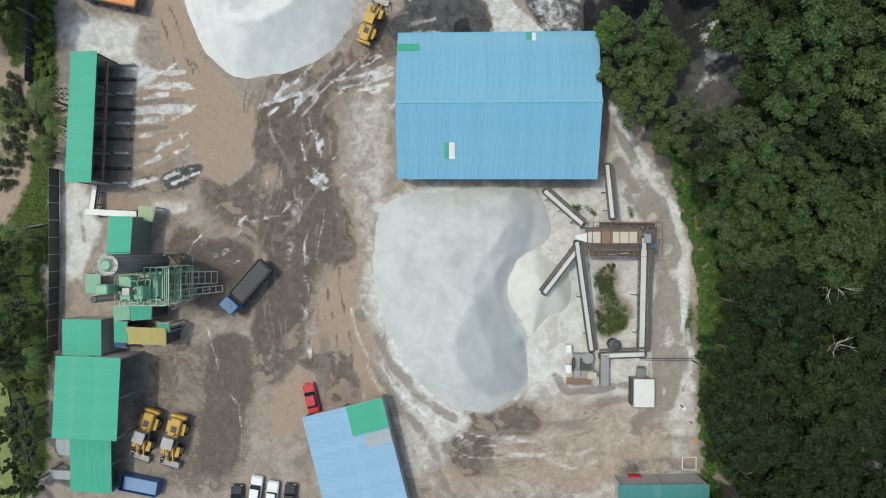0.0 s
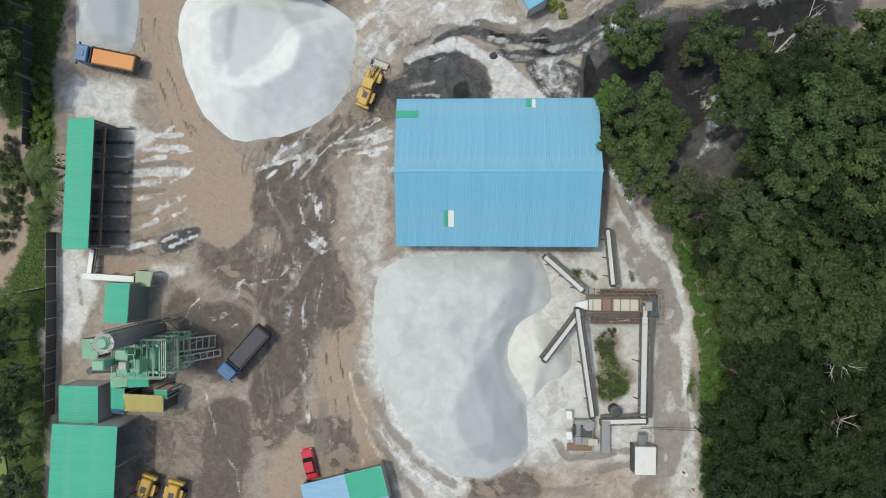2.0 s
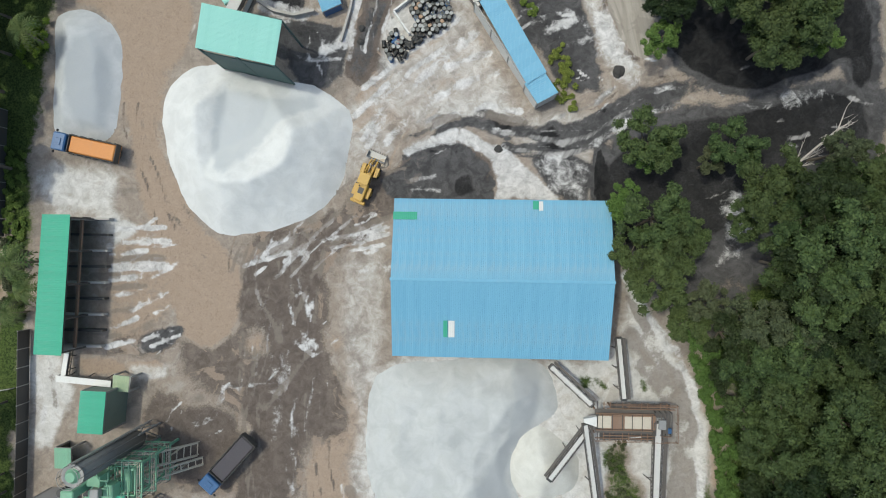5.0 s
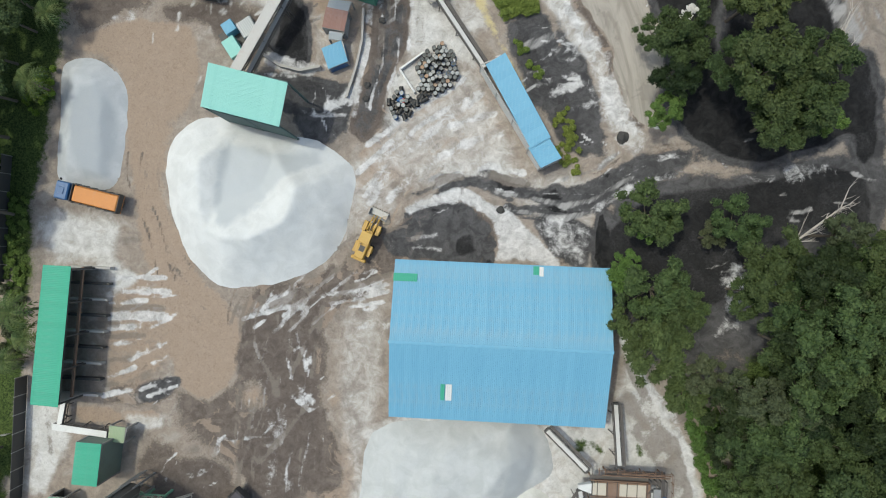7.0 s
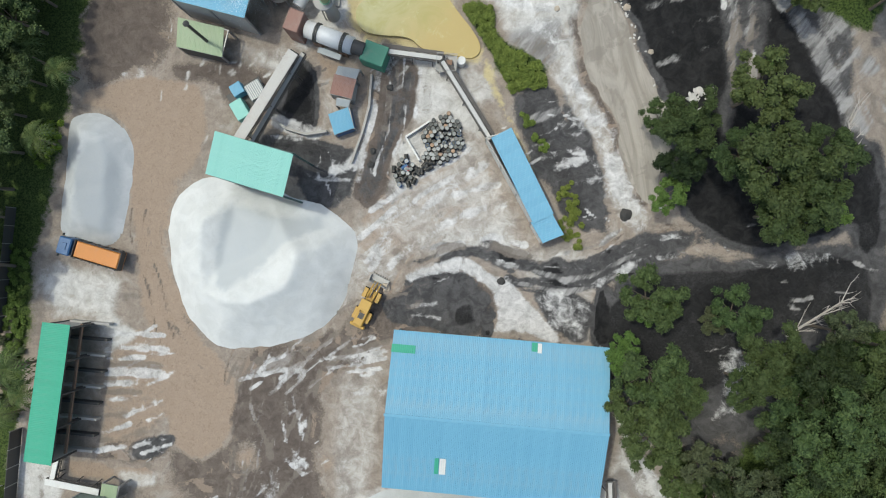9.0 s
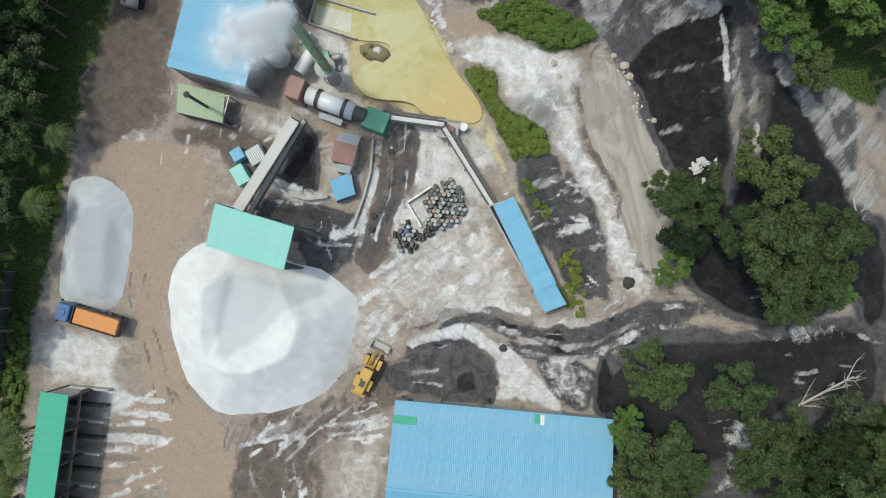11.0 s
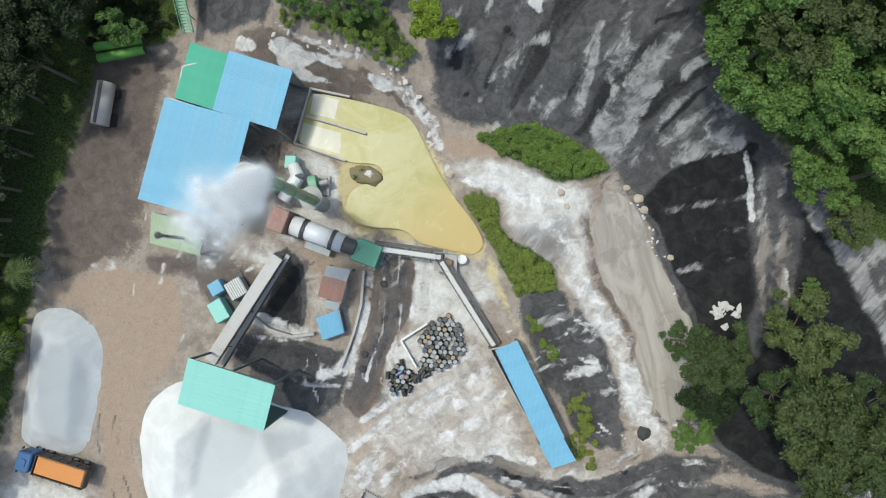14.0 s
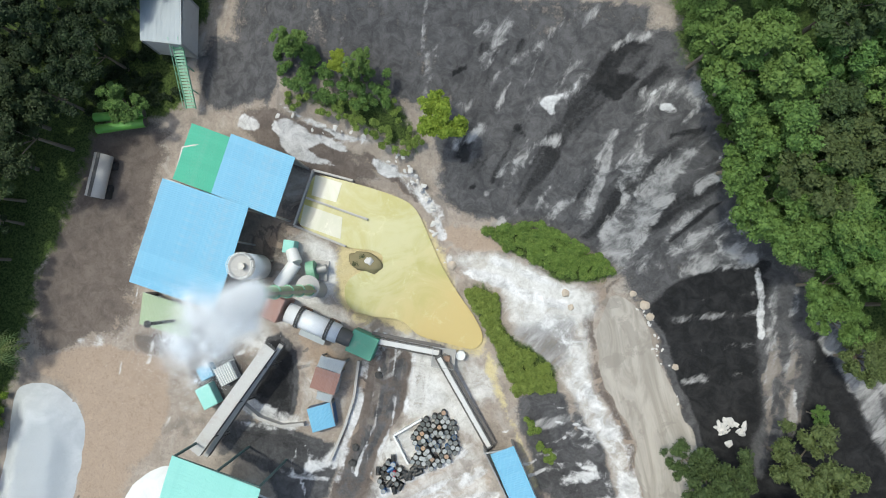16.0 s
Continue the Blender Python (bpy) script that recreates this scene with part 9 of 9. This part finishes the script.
# ---- hillside stair and hut ----
def hill_stair():
    t = thing("steel_stair", "long green steel stair up the bank", "stair")
    lo, hi = Vector(p3((-38.3, 89.1), 2.7)), Vector(p3((-39.2, 95.7), 6.5))
    d = hi - lo
    side = d.cross(Vector((0, 0, 1))).normalized() * 0.55
    for s in (1, -1):
        part("stringer", beam(B(), lo + side * s, hi + side * s, 0.08, 0.25), PLANT_GREEN, t)
        bm = B()
        beam(bm, lo + side * s + Vector((0, 0, 0.9)), hi + side * s + Vector((0, 0, 0.9)), 0.05)
        for k in range(9):
            c = lo.lerp(hi, k / 8) + side * s
            beam(bm, c, c + Vector((0, 0, 0.9)), 0.05)
        part("handrail", bm, PLANT_GREEN, t)
    for k in range(22):
        c = lo.lerp(hi, (k + 0.5) / 22)
        part("tread", beam(B(), c - side, c + side, 0.24, 0.04), PLANT_GREEN, t)
    for k in (0.35, 0.7):
        c = lo.lerp(hi, k)
        part("leg", beam(B(), (c.x, c.y, c.z - 3.2), c, 0.12), PLANT_GREEN, t)


hill_stair()
mono_shed("hill_hut", "grey weathered sheet-roofed hut up the bank", quad([(-42.9, 95.0), (-38.2, 95.0), (-39.0, 101.2), (-43.6, 100.7)], (7.2, 7.2, 7.6, 7.6)), GREY_SHEET, 0.6, 3.0, (0, 1, 3), CONCRETE)


# ---- fences ----
def fence(label, pts, h, mat, floor=0.0):
    t = thing("fence", label, "fence")
    for a, b in zip(pts, pts[1:]):
        L = math.dist(a, b)
        n = max(1, round(L / 2.4))
        for k in range(n):
            p, q = between(a, b, k / n), between(a, b, (k + 1) / n)
            part("panel", beam(B(), p3(p, floor + h / 2 + 0.05), p3(between(p, q, 0.97), floor + h / 2 + 0.05), 0.06, h - 0.1), mat, t)
            part("post", box(B(), p3(p, floor + h / 2), (0.1, 0.1, h + 0.1)), STEEL, t)
    return t


fence("tall dark zinc sheet fence along the western edge", [(-58.9, 11.2), (-58.9, -3.6), (-59.2, -15.2)], 2.3, DARK_STEEL)
fence("tall dark zinc sheet fence behind the western trees", [(-62.4, 40.8), (-62.5, 31.0), (-62.7, 23.6)], 1.9, DARK_STEEL)
fence("low weathered fence across the grass", [(-73.0, 0.9), (-66.2, 2.2), (-60.8, 3.2)], 1.0, CONCRETE)

# ---- graves in the small cemetery beyond the wood ----
cem = (55.1, -27.6)


def grave(m):
    t = thing("grave", "white-tiled grave kerb with a small headstone", "grave", m, group="graves")
    for x, y, sx, sy in ((-0.55, 0, 0.14, 2.2), (0.55, 0, 0.14, 2.2), (0, 1.05, 1.1, 0.14), (0, -1.05, 1.1, 0.14)):
        part("kerb", box(B(), (x, y, 0.2), (sx, sy, 0.5), 0.02), WHITE_SHEET, t)
    part("headstone", box(B(), (0, 0.95, 0.6), (0.7, 0.12, 0.7), 0.03), WHITE_SHEET, t)
    part("infill", box(B(), (0, 0, 0.2), (1.0, 2.0, 0.3)), CONCRETE, t)
    return t


first = None
for xy in ([(55.2, -26.6), (55.5, -29.6), (56.9, -29.7), (56.6, -26.7), (57.7, -26.7), (57.9, -32.1), (56.4, -33.2)]):
    m = pose(*xy, float(lie(*xy)), 0, 0, 4)
    first = copy_thing(first, m) if first else grave(m)


# ---- steam ----
def steam():
    """A drift of fine white droplets from the stack, in overlapping puffs that thin out down the wind."""
    rng = np.random.RandomState(5)
    mouth, end = np.array(p3((-20.9, 69.8), 21.4)), np.array(p3((-25.4, 64.8), 23.2))
    cloud = []
    for k in range(80):
        u = (k + 0.5) / 80
        c = mouth + (end - mouth) * u + rng.normal(size=3) * np.array([0.9, 0.9, 0.5]) * (0.2 + 1.6 * u)
        m = int(19000 * (1.2 - u))
        d = rng.normal(size=(m, 3))
        cloud.append(c + d / np.linalg.norm(d, axis=1, keepdims=True) * np.abs(rng.normal(size=(m, 1))) * 0.62 * (0.8 + 1.7 * u) * (0.7 + 0.5 * rng.rand()))
    p = np.concatenate(cloud)
    n = len(p)
    d, e = rng.normal(size=(n, 3)), rng.normal(size=(n, 3))
    d, e = (v / np.linalg.norm(v, axis=1, keepdims=True) * 0.021 for v in (d, e))
    co = np.stack([p - d, p + e, p + d], 1).reshape(-1, 3)
    me = bpy.data.meshes.new("steam")
    me.vertices.add(3 * n), me.vertices.foreach_set("co", co.ravel().astype(np.float32))
    me.loops.add(3 * n), me.loops.foreach_set("vertex_index", np.arange(3 * n, dtype=np.int32))
    me.polygons.add(n), me.polygons.foreach_set("loop_start", np.arange(0, 3 * n, 3, dtype=np.int32))
    me.update(calc_edges=True)
    mist = Nodes("steam droplets", 1.0)
    me.materials.append(mist.color((0.93, 0.94, 0.95)))
    tagged(new("steam", me), "drift of white steam from the plant stack", "steam", kind="stuff")


steam()


# ---- shrubs, palms, dead wood ----
def shrubbery(label, outline, height, mat, count, seed, size=0.16):
    """A bank of shrubs: leaf clumps over an area, with stems."""
    rng = np.random.RandomState(seed)
    xs, ys = [p[0] for p in outline], [p[1] for p in outline]
    centres, radii = [], []
    bm = B()
    while len(centres) < count:
        x, y = rng.uniform(min(xs), max(xs)), rng.uniform(min(ys), max(ys))
        if inside(x, y, outline) > 0:
            continue
        h = height * (0.35 + 0.65 * rng.rand())
        z = float(lie(x, y))
        centres.append((x, y, z + h * 0.6)), radii.append(0.3 + 0.3 * h * rng.rand())
        tube(bm, (x, y, z - 0.2), (x, y, z + h * 0.6), 0.04, 0.02, 5)
    t = thing("shrub", label, "shrub")
    tagged(part("stem", bm, BARK, t), kind="stuff")
    leaves = new("leaves", leaf_mesh("leaves", centres, radii, 150, size * 0.72, mat, rng))
    leaves.parent = t


LEAF_HEDGE = leafy("hedge leaves", (0.055, 0.105, 0.018), (0.17, 0.235, 0.055))
shrubbery("dense green shrubs along the foot of the ash slope", [(-2.5, 79.1), (3.9, 80.4), (9.1, 78.2), (12.1, 76.2), (11.2, 75.0), (7.3, 74.9), (0.8, 76.8)], 1.2, LEAF_HEDGE, 260, 1)
shrubbery("dense green shrubs beside the settling pond", [(-4.1, 72.2), (-0.0, 71.8), (0.9, 67.5), (7.1, 64.4), (7.9, 61.9), (3.5, 60.7), (0.2, 66.7)], 1.3, LEAF_HEDGE, 260, 2)
shrubbery("straggling green shrubs at the top of the pond bank", [(-28.2, 96.2), (-24.3, 97.8), (-21.8, 94.5), (-14.7, 94.3), (-14.5, 90.6), (-20.3, 90.6), (-27.3, 92.7)], 1.6, LEAF_LUSH, 110, 3, 0.18)
shrubbery("thin weedy shrubs on the pond bank", [(-27.2, 91.8), (-13.9, 91.7), (-9.7, 87.0), (-12.2, 85.6), (-18.9, 88.7), (-25.7, 89.7)], 0.7, LEAF_HEDGE, 70, 4)
shrubbery("weedy shrubs beside the narrow blue shed", [(10.4, 49.1), (12.1, 50.0), (13.9, 44.9), (13.9, 41.2), (12.1, 40.3), (11.1, 44.0)], 0.9, LEAF_HEDGE, 40, 5)
shrubbery("weedy shrubs on the ash bank", [(4.5, 58.3), (6.0, 58.0), (9.3, 53.8), (8.2, 53.4)], 0.7, LEAF_HEDGE, 18, 6)
shrubbery("bright creeper at the edge of the crushed stone heap", [(-58.7, 53.0), (-56.6, 52.7), (-56.5, 48.1), (-59.7, 46.3), (-60.6, 48.2)], 1.5, LEAF_BRIGHT, 36, 7)
shrubbery("bushy green edge of the wood along the haul track", [(26.7, 18.1), (32.9, 8.8), (35.0, -3.0), (35.2, -36.4), (33.5, -36.4), (32.8, -3.0), (30.1, 6.5)], 2.4, LEAF_LUSH, 300, 8, 0.2)
shrubbery("low green growth under the western trees", [(-66.9, 26.1), (-62.7, 23.6), (-58.9, 22.8), (-59.4, 12.1), (-64.4, 12.1), (-67.5, 4.7)], 1.6, LEAF_GREY, 90, 9, 0.2)
shrubbery("green strip of weeds along the western fence", [(-62.5, 35.9), (-59.7, 35.0), (-59.5, 23.6), (-61.0, 19.5), (-62.5, 23.6)], 1.0, LEAF_HEDGE, 70, 10)
shrubbery("green bank below the north-eastern wood", [(11.5, 100.8), (15.4, 98.8), (17.4, 92.4), (23.1, 86.1), (24.4, 81.0), (20.7, 86.9), (14.3, 95.3)], 1.4, LEAF_LUSH, 150, 11, 0.2)
shrubbery("dark undergrowth below the north-western wood", [(-46.1, 96.9), (-41.5, 96.5), (-40.6, 89.6), (-49.1, 87.1), (-53.5, 87.6), (-50.1, 93.7)], 1.6, LEAF_DEEP, 90, 12, 0.2)
shrubbery("weeds by the rusty screening plant", [(19.1, -1.9), (21.3, -1.9), (22.4, -12.0), (18.9, -12.0)], 0.3, LEAF_GREY, 45, 13, 0.1)
plant(*(-8.0, 89.5), 5, 1.0, 20)
plant(*(-45.2, 87.8), 6, 0.8, 50)
plant(*(-25.5, 95.7), 6, 0.55, 80)
plant(*(-19.7, 94.3), 5, 0.5, 10)
plant(*(-17.7, 93.9), 6, 0.5, 130)


def make_palm(seed, label, h=6.0, fronds=16, reach=2.8):
    rng = np.random.RandomState(seed)
    t = thing("palm_tree", label, "palm")
    bm = B()
    for k in range(6):
        tube(bm, (0.06 * k * k / 6, 0, h * k / 6 - (0.5 if k == 0 else 0)), (0.06 * (k + 1) ** 2 / 6, 0, h * (k + 1) / 6), 0.2 - 0.012 * k, 0.19 - 0.012 * k, 8)
    part("trunk", bm, BARK, t)
    for f in range(fronds):
        bm = B()
        a, lift = f / fronds * 6.283 + rng.rand() * 0.3, 0.3 + 0.9 * rng.rand()
        last = Vector((0.36, 0, h))
        side = Vector((-math.sin(a), math.cos(a), 0))
        for k in range(1, 10):
            u = k / 9
            p = Vector((0.36 + math.cos(a) * reach * u, math.sin(a) * reach * u, h + lift * math.sin(u * 2.6) * 1.2 - 1.3 * u * u))
            beam(bm, last, p, 0.05, 0.04)
            for s in (1, -1):
                tip = p + side * s * (0.75 * math.sin(0.35 + 2.5 * u)) + (p - last) * 0.8 - Vector((0, 0, 0.25))
                v = [bm.verts.new(q) for q in (p, p + (p - last) * 0.28, tip, last.lerp(p, 0.45))]
                bm.faces.new(v)
            last = p
        part("frond", bm, LEAF_PALM, t)
    return t


LEAF_PALM = leafy("palm leaflets", (0.03, 0.06, 0.015), (0.1, 0.14, 0.05))
palm = make_palm(3, "slender palm with drooping grey-green fronds")
palm.matrix_basis = pose(*(-57.4, 20.4), 0)
for k, (xy, h) in enumerate(((((-56.3, 17.0)), 0.8), (((-59.0, 13.6)), 0.7), (((-61.9, 1.3)), 0.8), (((-60.0, -15.6)), 0.8), (((-55.2, 59.0)), 0.8), (((-56.9, 49.7)), 0.9), (((-59.4, 60.5)), 1.0), (((33.0, 96.8)), 0.9), (((31.9, 103.0)), 1.0))):
    c = copy_thing(palm, pose(*xy, float(lie(*xy)) - 0.1, 0, 0, 77 * k) @ Matrix.Diagonal((h, h, h, 1)))
    c.scale = (h, h, h)


def dead_tree(label, root, tip, seed):
    rng = random.Random(seed)
    t = thing("dead_tree", label, "tree")
    bm = B()
    root, tip = Vector(root), Vector(tip)
    tube(bm, root, tip, 0.22, 0.08, 8)
    part("trunk", bm, DEAD_WOOD, t)
    for k in range(14):
        a = root.lerp(tip, rng.uniform(0.3, 1.0))
        d = (tip - root).normalized() * rng.uniform(0.6, 2.0) + Vector((rng.uniform(-1.6, 1.6), rng.uniform(-1.6, 1.6), rng.uniform(-0.4, 0.8)))
        bm = B()
        tube(bm, a, a + d, 0.07, 0.03, 6)
        for j in range(3):
            e = a + d * rng.uniform(0.4, 1.0)
            tube(bm, e, e + d * 0.5 + Vector((rng.uniform(-0.8, 0.8), rng.uniform(-0.8, 0.8), rng.uniform(-0.2, 0.4))), 0.03, 0.012, 5)
        part("branch", bm, DEAD_WOOD, t)


dead_tree("bleached leafless tree leaning over the ash track", (36.5, 30.5, 4.0), (42.0, 37.3, 9.6), 1)
dead_tree("pale leafless tree above the dark wood", (47.5, -13.5, 3.0), (45.0, -11.0, 11.5), 2)
dead_tree("thin leafless tree beside the ash road", p3((46.1, 51.1), 5), p3((42.1, 58.0), 8), 3)
dead_tree("thin leafless tree inside the dark wood", (46.0, -2.0, 2.0), (44.0, -4.0, 12.0), 4)
plant(*(32.6, 64.0), 6, 0.35, 10)


# ---- boulders and scrap ----
def boulder(label, c, r, mat, seed):
    bm = B()
    bmesh.ops.create_icosphere(bm, subdivisions=3, radius=r)
    for v in bm.verts:
        v.co *= 1 + 0.35 * noise.noise(v.co * (1.4 / r) + Vector((seed, 0, 0)))
        v.co.z *= 0.6
    ob = new("boulder", mesh_of("boulder", bm, mat))
    ob.location = (*c, float(lie(*c)) + r * 0.2)
    return tagged(ob, label, "boulder")


STONE_DARK = painted("dark rough stone", (0.05, 0.048, 0.045), (0.09, 0.085, 0.08), 0.9)
STONE_PALE = painted("pale rough stone", (0.55, 0.53, 0.5), (0.36, 0.33, 0.3), 0.9, scale=1.6)
STONE_TAN = painted("tan rough stone", (0.45, 0.38, 0.3), (0.35, 0.29, 0.23), 0.9)
boulder("dark boulder at the foot of the white bank", (19.2, 45.9), 0.75, STONE_DARK, 1)
boulder("small dark boulder on white chalk", (4.1, 36.1), 0.5, STONE_DARK, 2)
boulder("pale tan boulder beside the haul track", (-10.9, 34.1), 0.6, STONE_TAN, 3)
STONES = []
for k in range(5):
    bm = B()
    bmesh.ops.create_icosphere(bm, subdivisions=1, radius=1.0)
    for v in bm.verts:
        v.co *= 1 + 0.5 * noise.noise(v.co * 1.3 + Vector((7.0 * k, 0, 0)))
    STONES.append(mesh_of("stone", bm, STONE_PALE))


def rubble(name, label, places, category="rubble", kind=""):
    """Broken stones that lie together. places: x, y, size."""
    t = thing(name, label, category, kind=kind)
    rng = random.Random(len(places))
    for x, y, r in places:
        ob = new("stone", STONES[rng.randrange(5)])
        ob.parent = t
        ob.matrix_basis = pose(x, y, float(lie(x, y)) + 0.15 * r, rng.uniform(-15, 15), rng.uniform(-15, 15), rng.uniform(0, 360)) @ Matrix.Diagonal((r, r * rng.uniform(0.5, 0.9), r * rng.uniform(0.3, 0.5), 1))


def scattered(line, count, spread, size, seed):
    rng, path = random.Random(seed), flowing(line, 0.4)
    return [(x + rng.gauss(0, spread), y + rng.gauss(0, spread), size * rng.uniform(0.4, 1.3)) for x, y in (path[rng.randrange(len(path))] for _ in range(count))]


rubble("rock_pile", "pile of broken white chalk rocks on black ash", scattered([(25.6, 60.2), (26.4, 61.2), (27.8, 60.8)], 22, 0.45, 0.45, 3), "rock pile")
rubble("rubble_bank", "white rubble stones along the pond bank", scattered([(-13.9, 86.2), (-10.6, 83.3), (-8.6, 80.3), (-7.5, 77.4), (-6.4, 75.6)], 26, 0.5, 0.38, 5))
rubble("rubble_bank", "white rubble stones along the upper bank", scattered([(-28.2, 88.6), (-22.9, 88.6), (-17.6, 87.8), (-13.5, 86.2)], 12, 0.6, 0.3, 6))
rubble("rubble_edge", "grey stones at the edge of the mud pool", scattered([(16.0, 72.6), (18.0, 69.6), (19.6, 66.0), (21.0, 62.2)], 26, 0.5, 0.2, 8))
for k, xy in enumerate([(-14.2, 52.0), (-14.3, 50.2), (-12.6, 60.7)]):
    boulder("dark lump of asphalt on the track", xy, 0.45, STONE_DARK, 12 + k)
for k, xy in enumerate([(8.4, 71.5), (7.6, 73.0), (-5.6, 74.6), (14.7, 73.9), (16.9, 71.6), (16.1, 72.8), (20.4, 66.4)]):
    boulder("pale stone washed out of the gully", xy, 0.35 + 0.1 * (k % 3), STONE_TAN, 20 + k)
junk = [(32.1, -24.2), (32.4, -26.1), (33.5, -25.7), (30.2, -28.6), (31.4, -27.8), (33.5, -21.3)]
scrap = thing("scrap_heap", "heap of scrap sheeting, blue plastic and white rings", "scrap")
for k in range(26):
    c = between(junk[0], junk[4], random.Random(k).random())
    r_ = random.Random(100 + k)
    part("scrap_piece", box(B(), (c[0] + r_.uniform(-1, 1.6), c[1] + r_.uniform(-4, 4), -0.9 + r_.uniform(0, 0.6)), (r_.uniform(0.2, 1.0), r_.uniform(0.2, 0.9), r_.uniform(0.05, 0.4)), 0.02, pose(0, 0, 0, r_.uniform(-20, 20), r_.uniform(-20, 20), r_.uniform(0, 180))),
         r_.choice((CAB_BLUE, WHITE_SHEET, STEEL, RUST, DARK_STEEL, ORANGE, WHITE_SHEET)), scrap)
for k, xy in enumerate([(32.0, -25.6), (32.6, -25.6), (32.3, -24.9)]):
    ring = thing("white_ring", "white-painted tyre ring lying on scrap", "tyre", group="white rings")
    bm = B()
    for j in range(16):
        a, b = j / 16 * 6.283, (j + 1) / 16 * 6.283
        tube(bm, (xy[0] + 0.36 * math.cos(a), xy[1] + 0.36 * math.sin(a), -0.5), (xy[0] + 0.36 * math.cos(b), xy[1] + 0.36 * math.sin(b), -0.5), 0.13, n=8)
    part("ring", bm, WHITE_SHEET, ring)
crate = thing("steel_crate", "open white-framed crate of dark scrap", "crate")
cx, cy = (31.9, -30.1)
for dx, dy, w, d in ((0, -0.9, 2.0, 0.1), (0, 0.9, 2.0, 0.1), (-0.95, 0, 0.1, 1.8), (0.95, 0, 0.1, 1.8)):
    part("side", box(B(), (cx + dx, cy + dy, -0.5), (w, d, 1.2), 0.02), WHITE_SHEET, crate)
part("contents", box(B(), (cx, cy, -0.6), (1.75, 1.65, 0.7), 0.1), DARK_STEEL, crate)
bin_ = thing("red_bin", "bright red metal bin by the teal shed", "bin")
cx, cy = (24.2, -32.5)
part("body", box(B(), (cx, cy, 0.0), (1.7, 1.5, 1.6), 0.06), RED_PAINT, bin_)
part("lid", box(B(), (cx, cy, 0.84), (1.76, 1.56, 0.1), 0.03), RED_PAINT, bin_)


# ---- woods beyond the nearest trees ----
def far_woods():
    """The trees further off, joined: one mesh of crowns and one of trunks."""
    for name, k in (("crown", 1), ("trunk", 0)):
        for mat_kind in range(len(TREES)):
            pieces = [f for f in FAR_TREES if f[2] == mat_kind]
            if not pieces:
                continue
            src = TREES[mat_kind].children[k].data
            co = np.empty(len(src.vertices) * 3, np.float32)
            src.vertices.foreach_get("co", co)
            co = co.reshape(-1, 3)
            loops = np.empty(len(src.loops), np.int32)
            src.loops.foreach_get("vertex_index", loops)
            starts = np.empty(len(src.polygons), np.int32)
            src.polygons.foreach_get("loop_start", starts)
            vs, ls, ps = [], [], []
            for n, (x, y, _, s, a) in enumerate(pieces):
                c, d = math.cos(a) * s, math.sin(a) * s
                vs.append(co @ np.array([[c, d, 0], [-d, c, 0], [0, 0, s]], np.float32) + np.array([x, y, float(lie(x, y))], np.float32))
                ls.append(loops + n * len(co)), ps.append(starts + n * len(loops))
            me = bpy.data.meshes.new("far_wood_" + name)
            v, l, q = np.concatenate(vs), np.concatenate(ls), np.concatenate(ps)
            me.vertices.add(len(v)), me.vertices.foreach_set("co", v.ravel())
            me.loops.add(len(l)), me.loops.foreach_set("vertex_index", l)
            me.polygons.add(len(q)), me.polygons.foreach_set("loop_start", q)
            me.update(calc_edges=True)
            me.materials.append(src.materials[0])
            tagged(new("woodland", me), "dense green woodland beyond the yard", "woodland", kind="stuff")


far_woods()


# ---- islet in the settling pond ----
ISLET_MUD = painted("weedy brown mud", (0.2, 0.17, 0.09), (0.1, 0.12, 0.05), 0.9)
ix, iy = (-15.7, 73.7)
bm = B()
bmesh.ops.create_icosphere(bm, subdivisions=3, radius=1.0)
for v in bm.verts:
    v.co = Vector((v.co.x * 2.2, v.co.y * 1.1, v.co.z * 0.55)) * (1 + 0.25 * noise.noise(v.co * 1.7))
islet = new("islet", mesh_of("islet", bm, ISLET_MUD, True))
islet.matrix_basis = pose(ix, iy, 0.25, 0, 0, -14)
tagged(islet, "weedy mud islet standing in the yellow pond", "islet", kind="structure")
shrubbery("weeds growing on the pond islet", [(ix - 1.6, iy - 0.3), (ix + 1.6, iy - 0.8), (ix + 1.6, iy + 0.3), (ix - 1.4, iy + 0.7)], 0.8, LEAF_GREY, 16, 31, 0.12)
boulder("pale stone on the pond islet", (ix + 0.3, iy + 0.2), 0.5, STONE_PALE, 33).location.z += 0.6
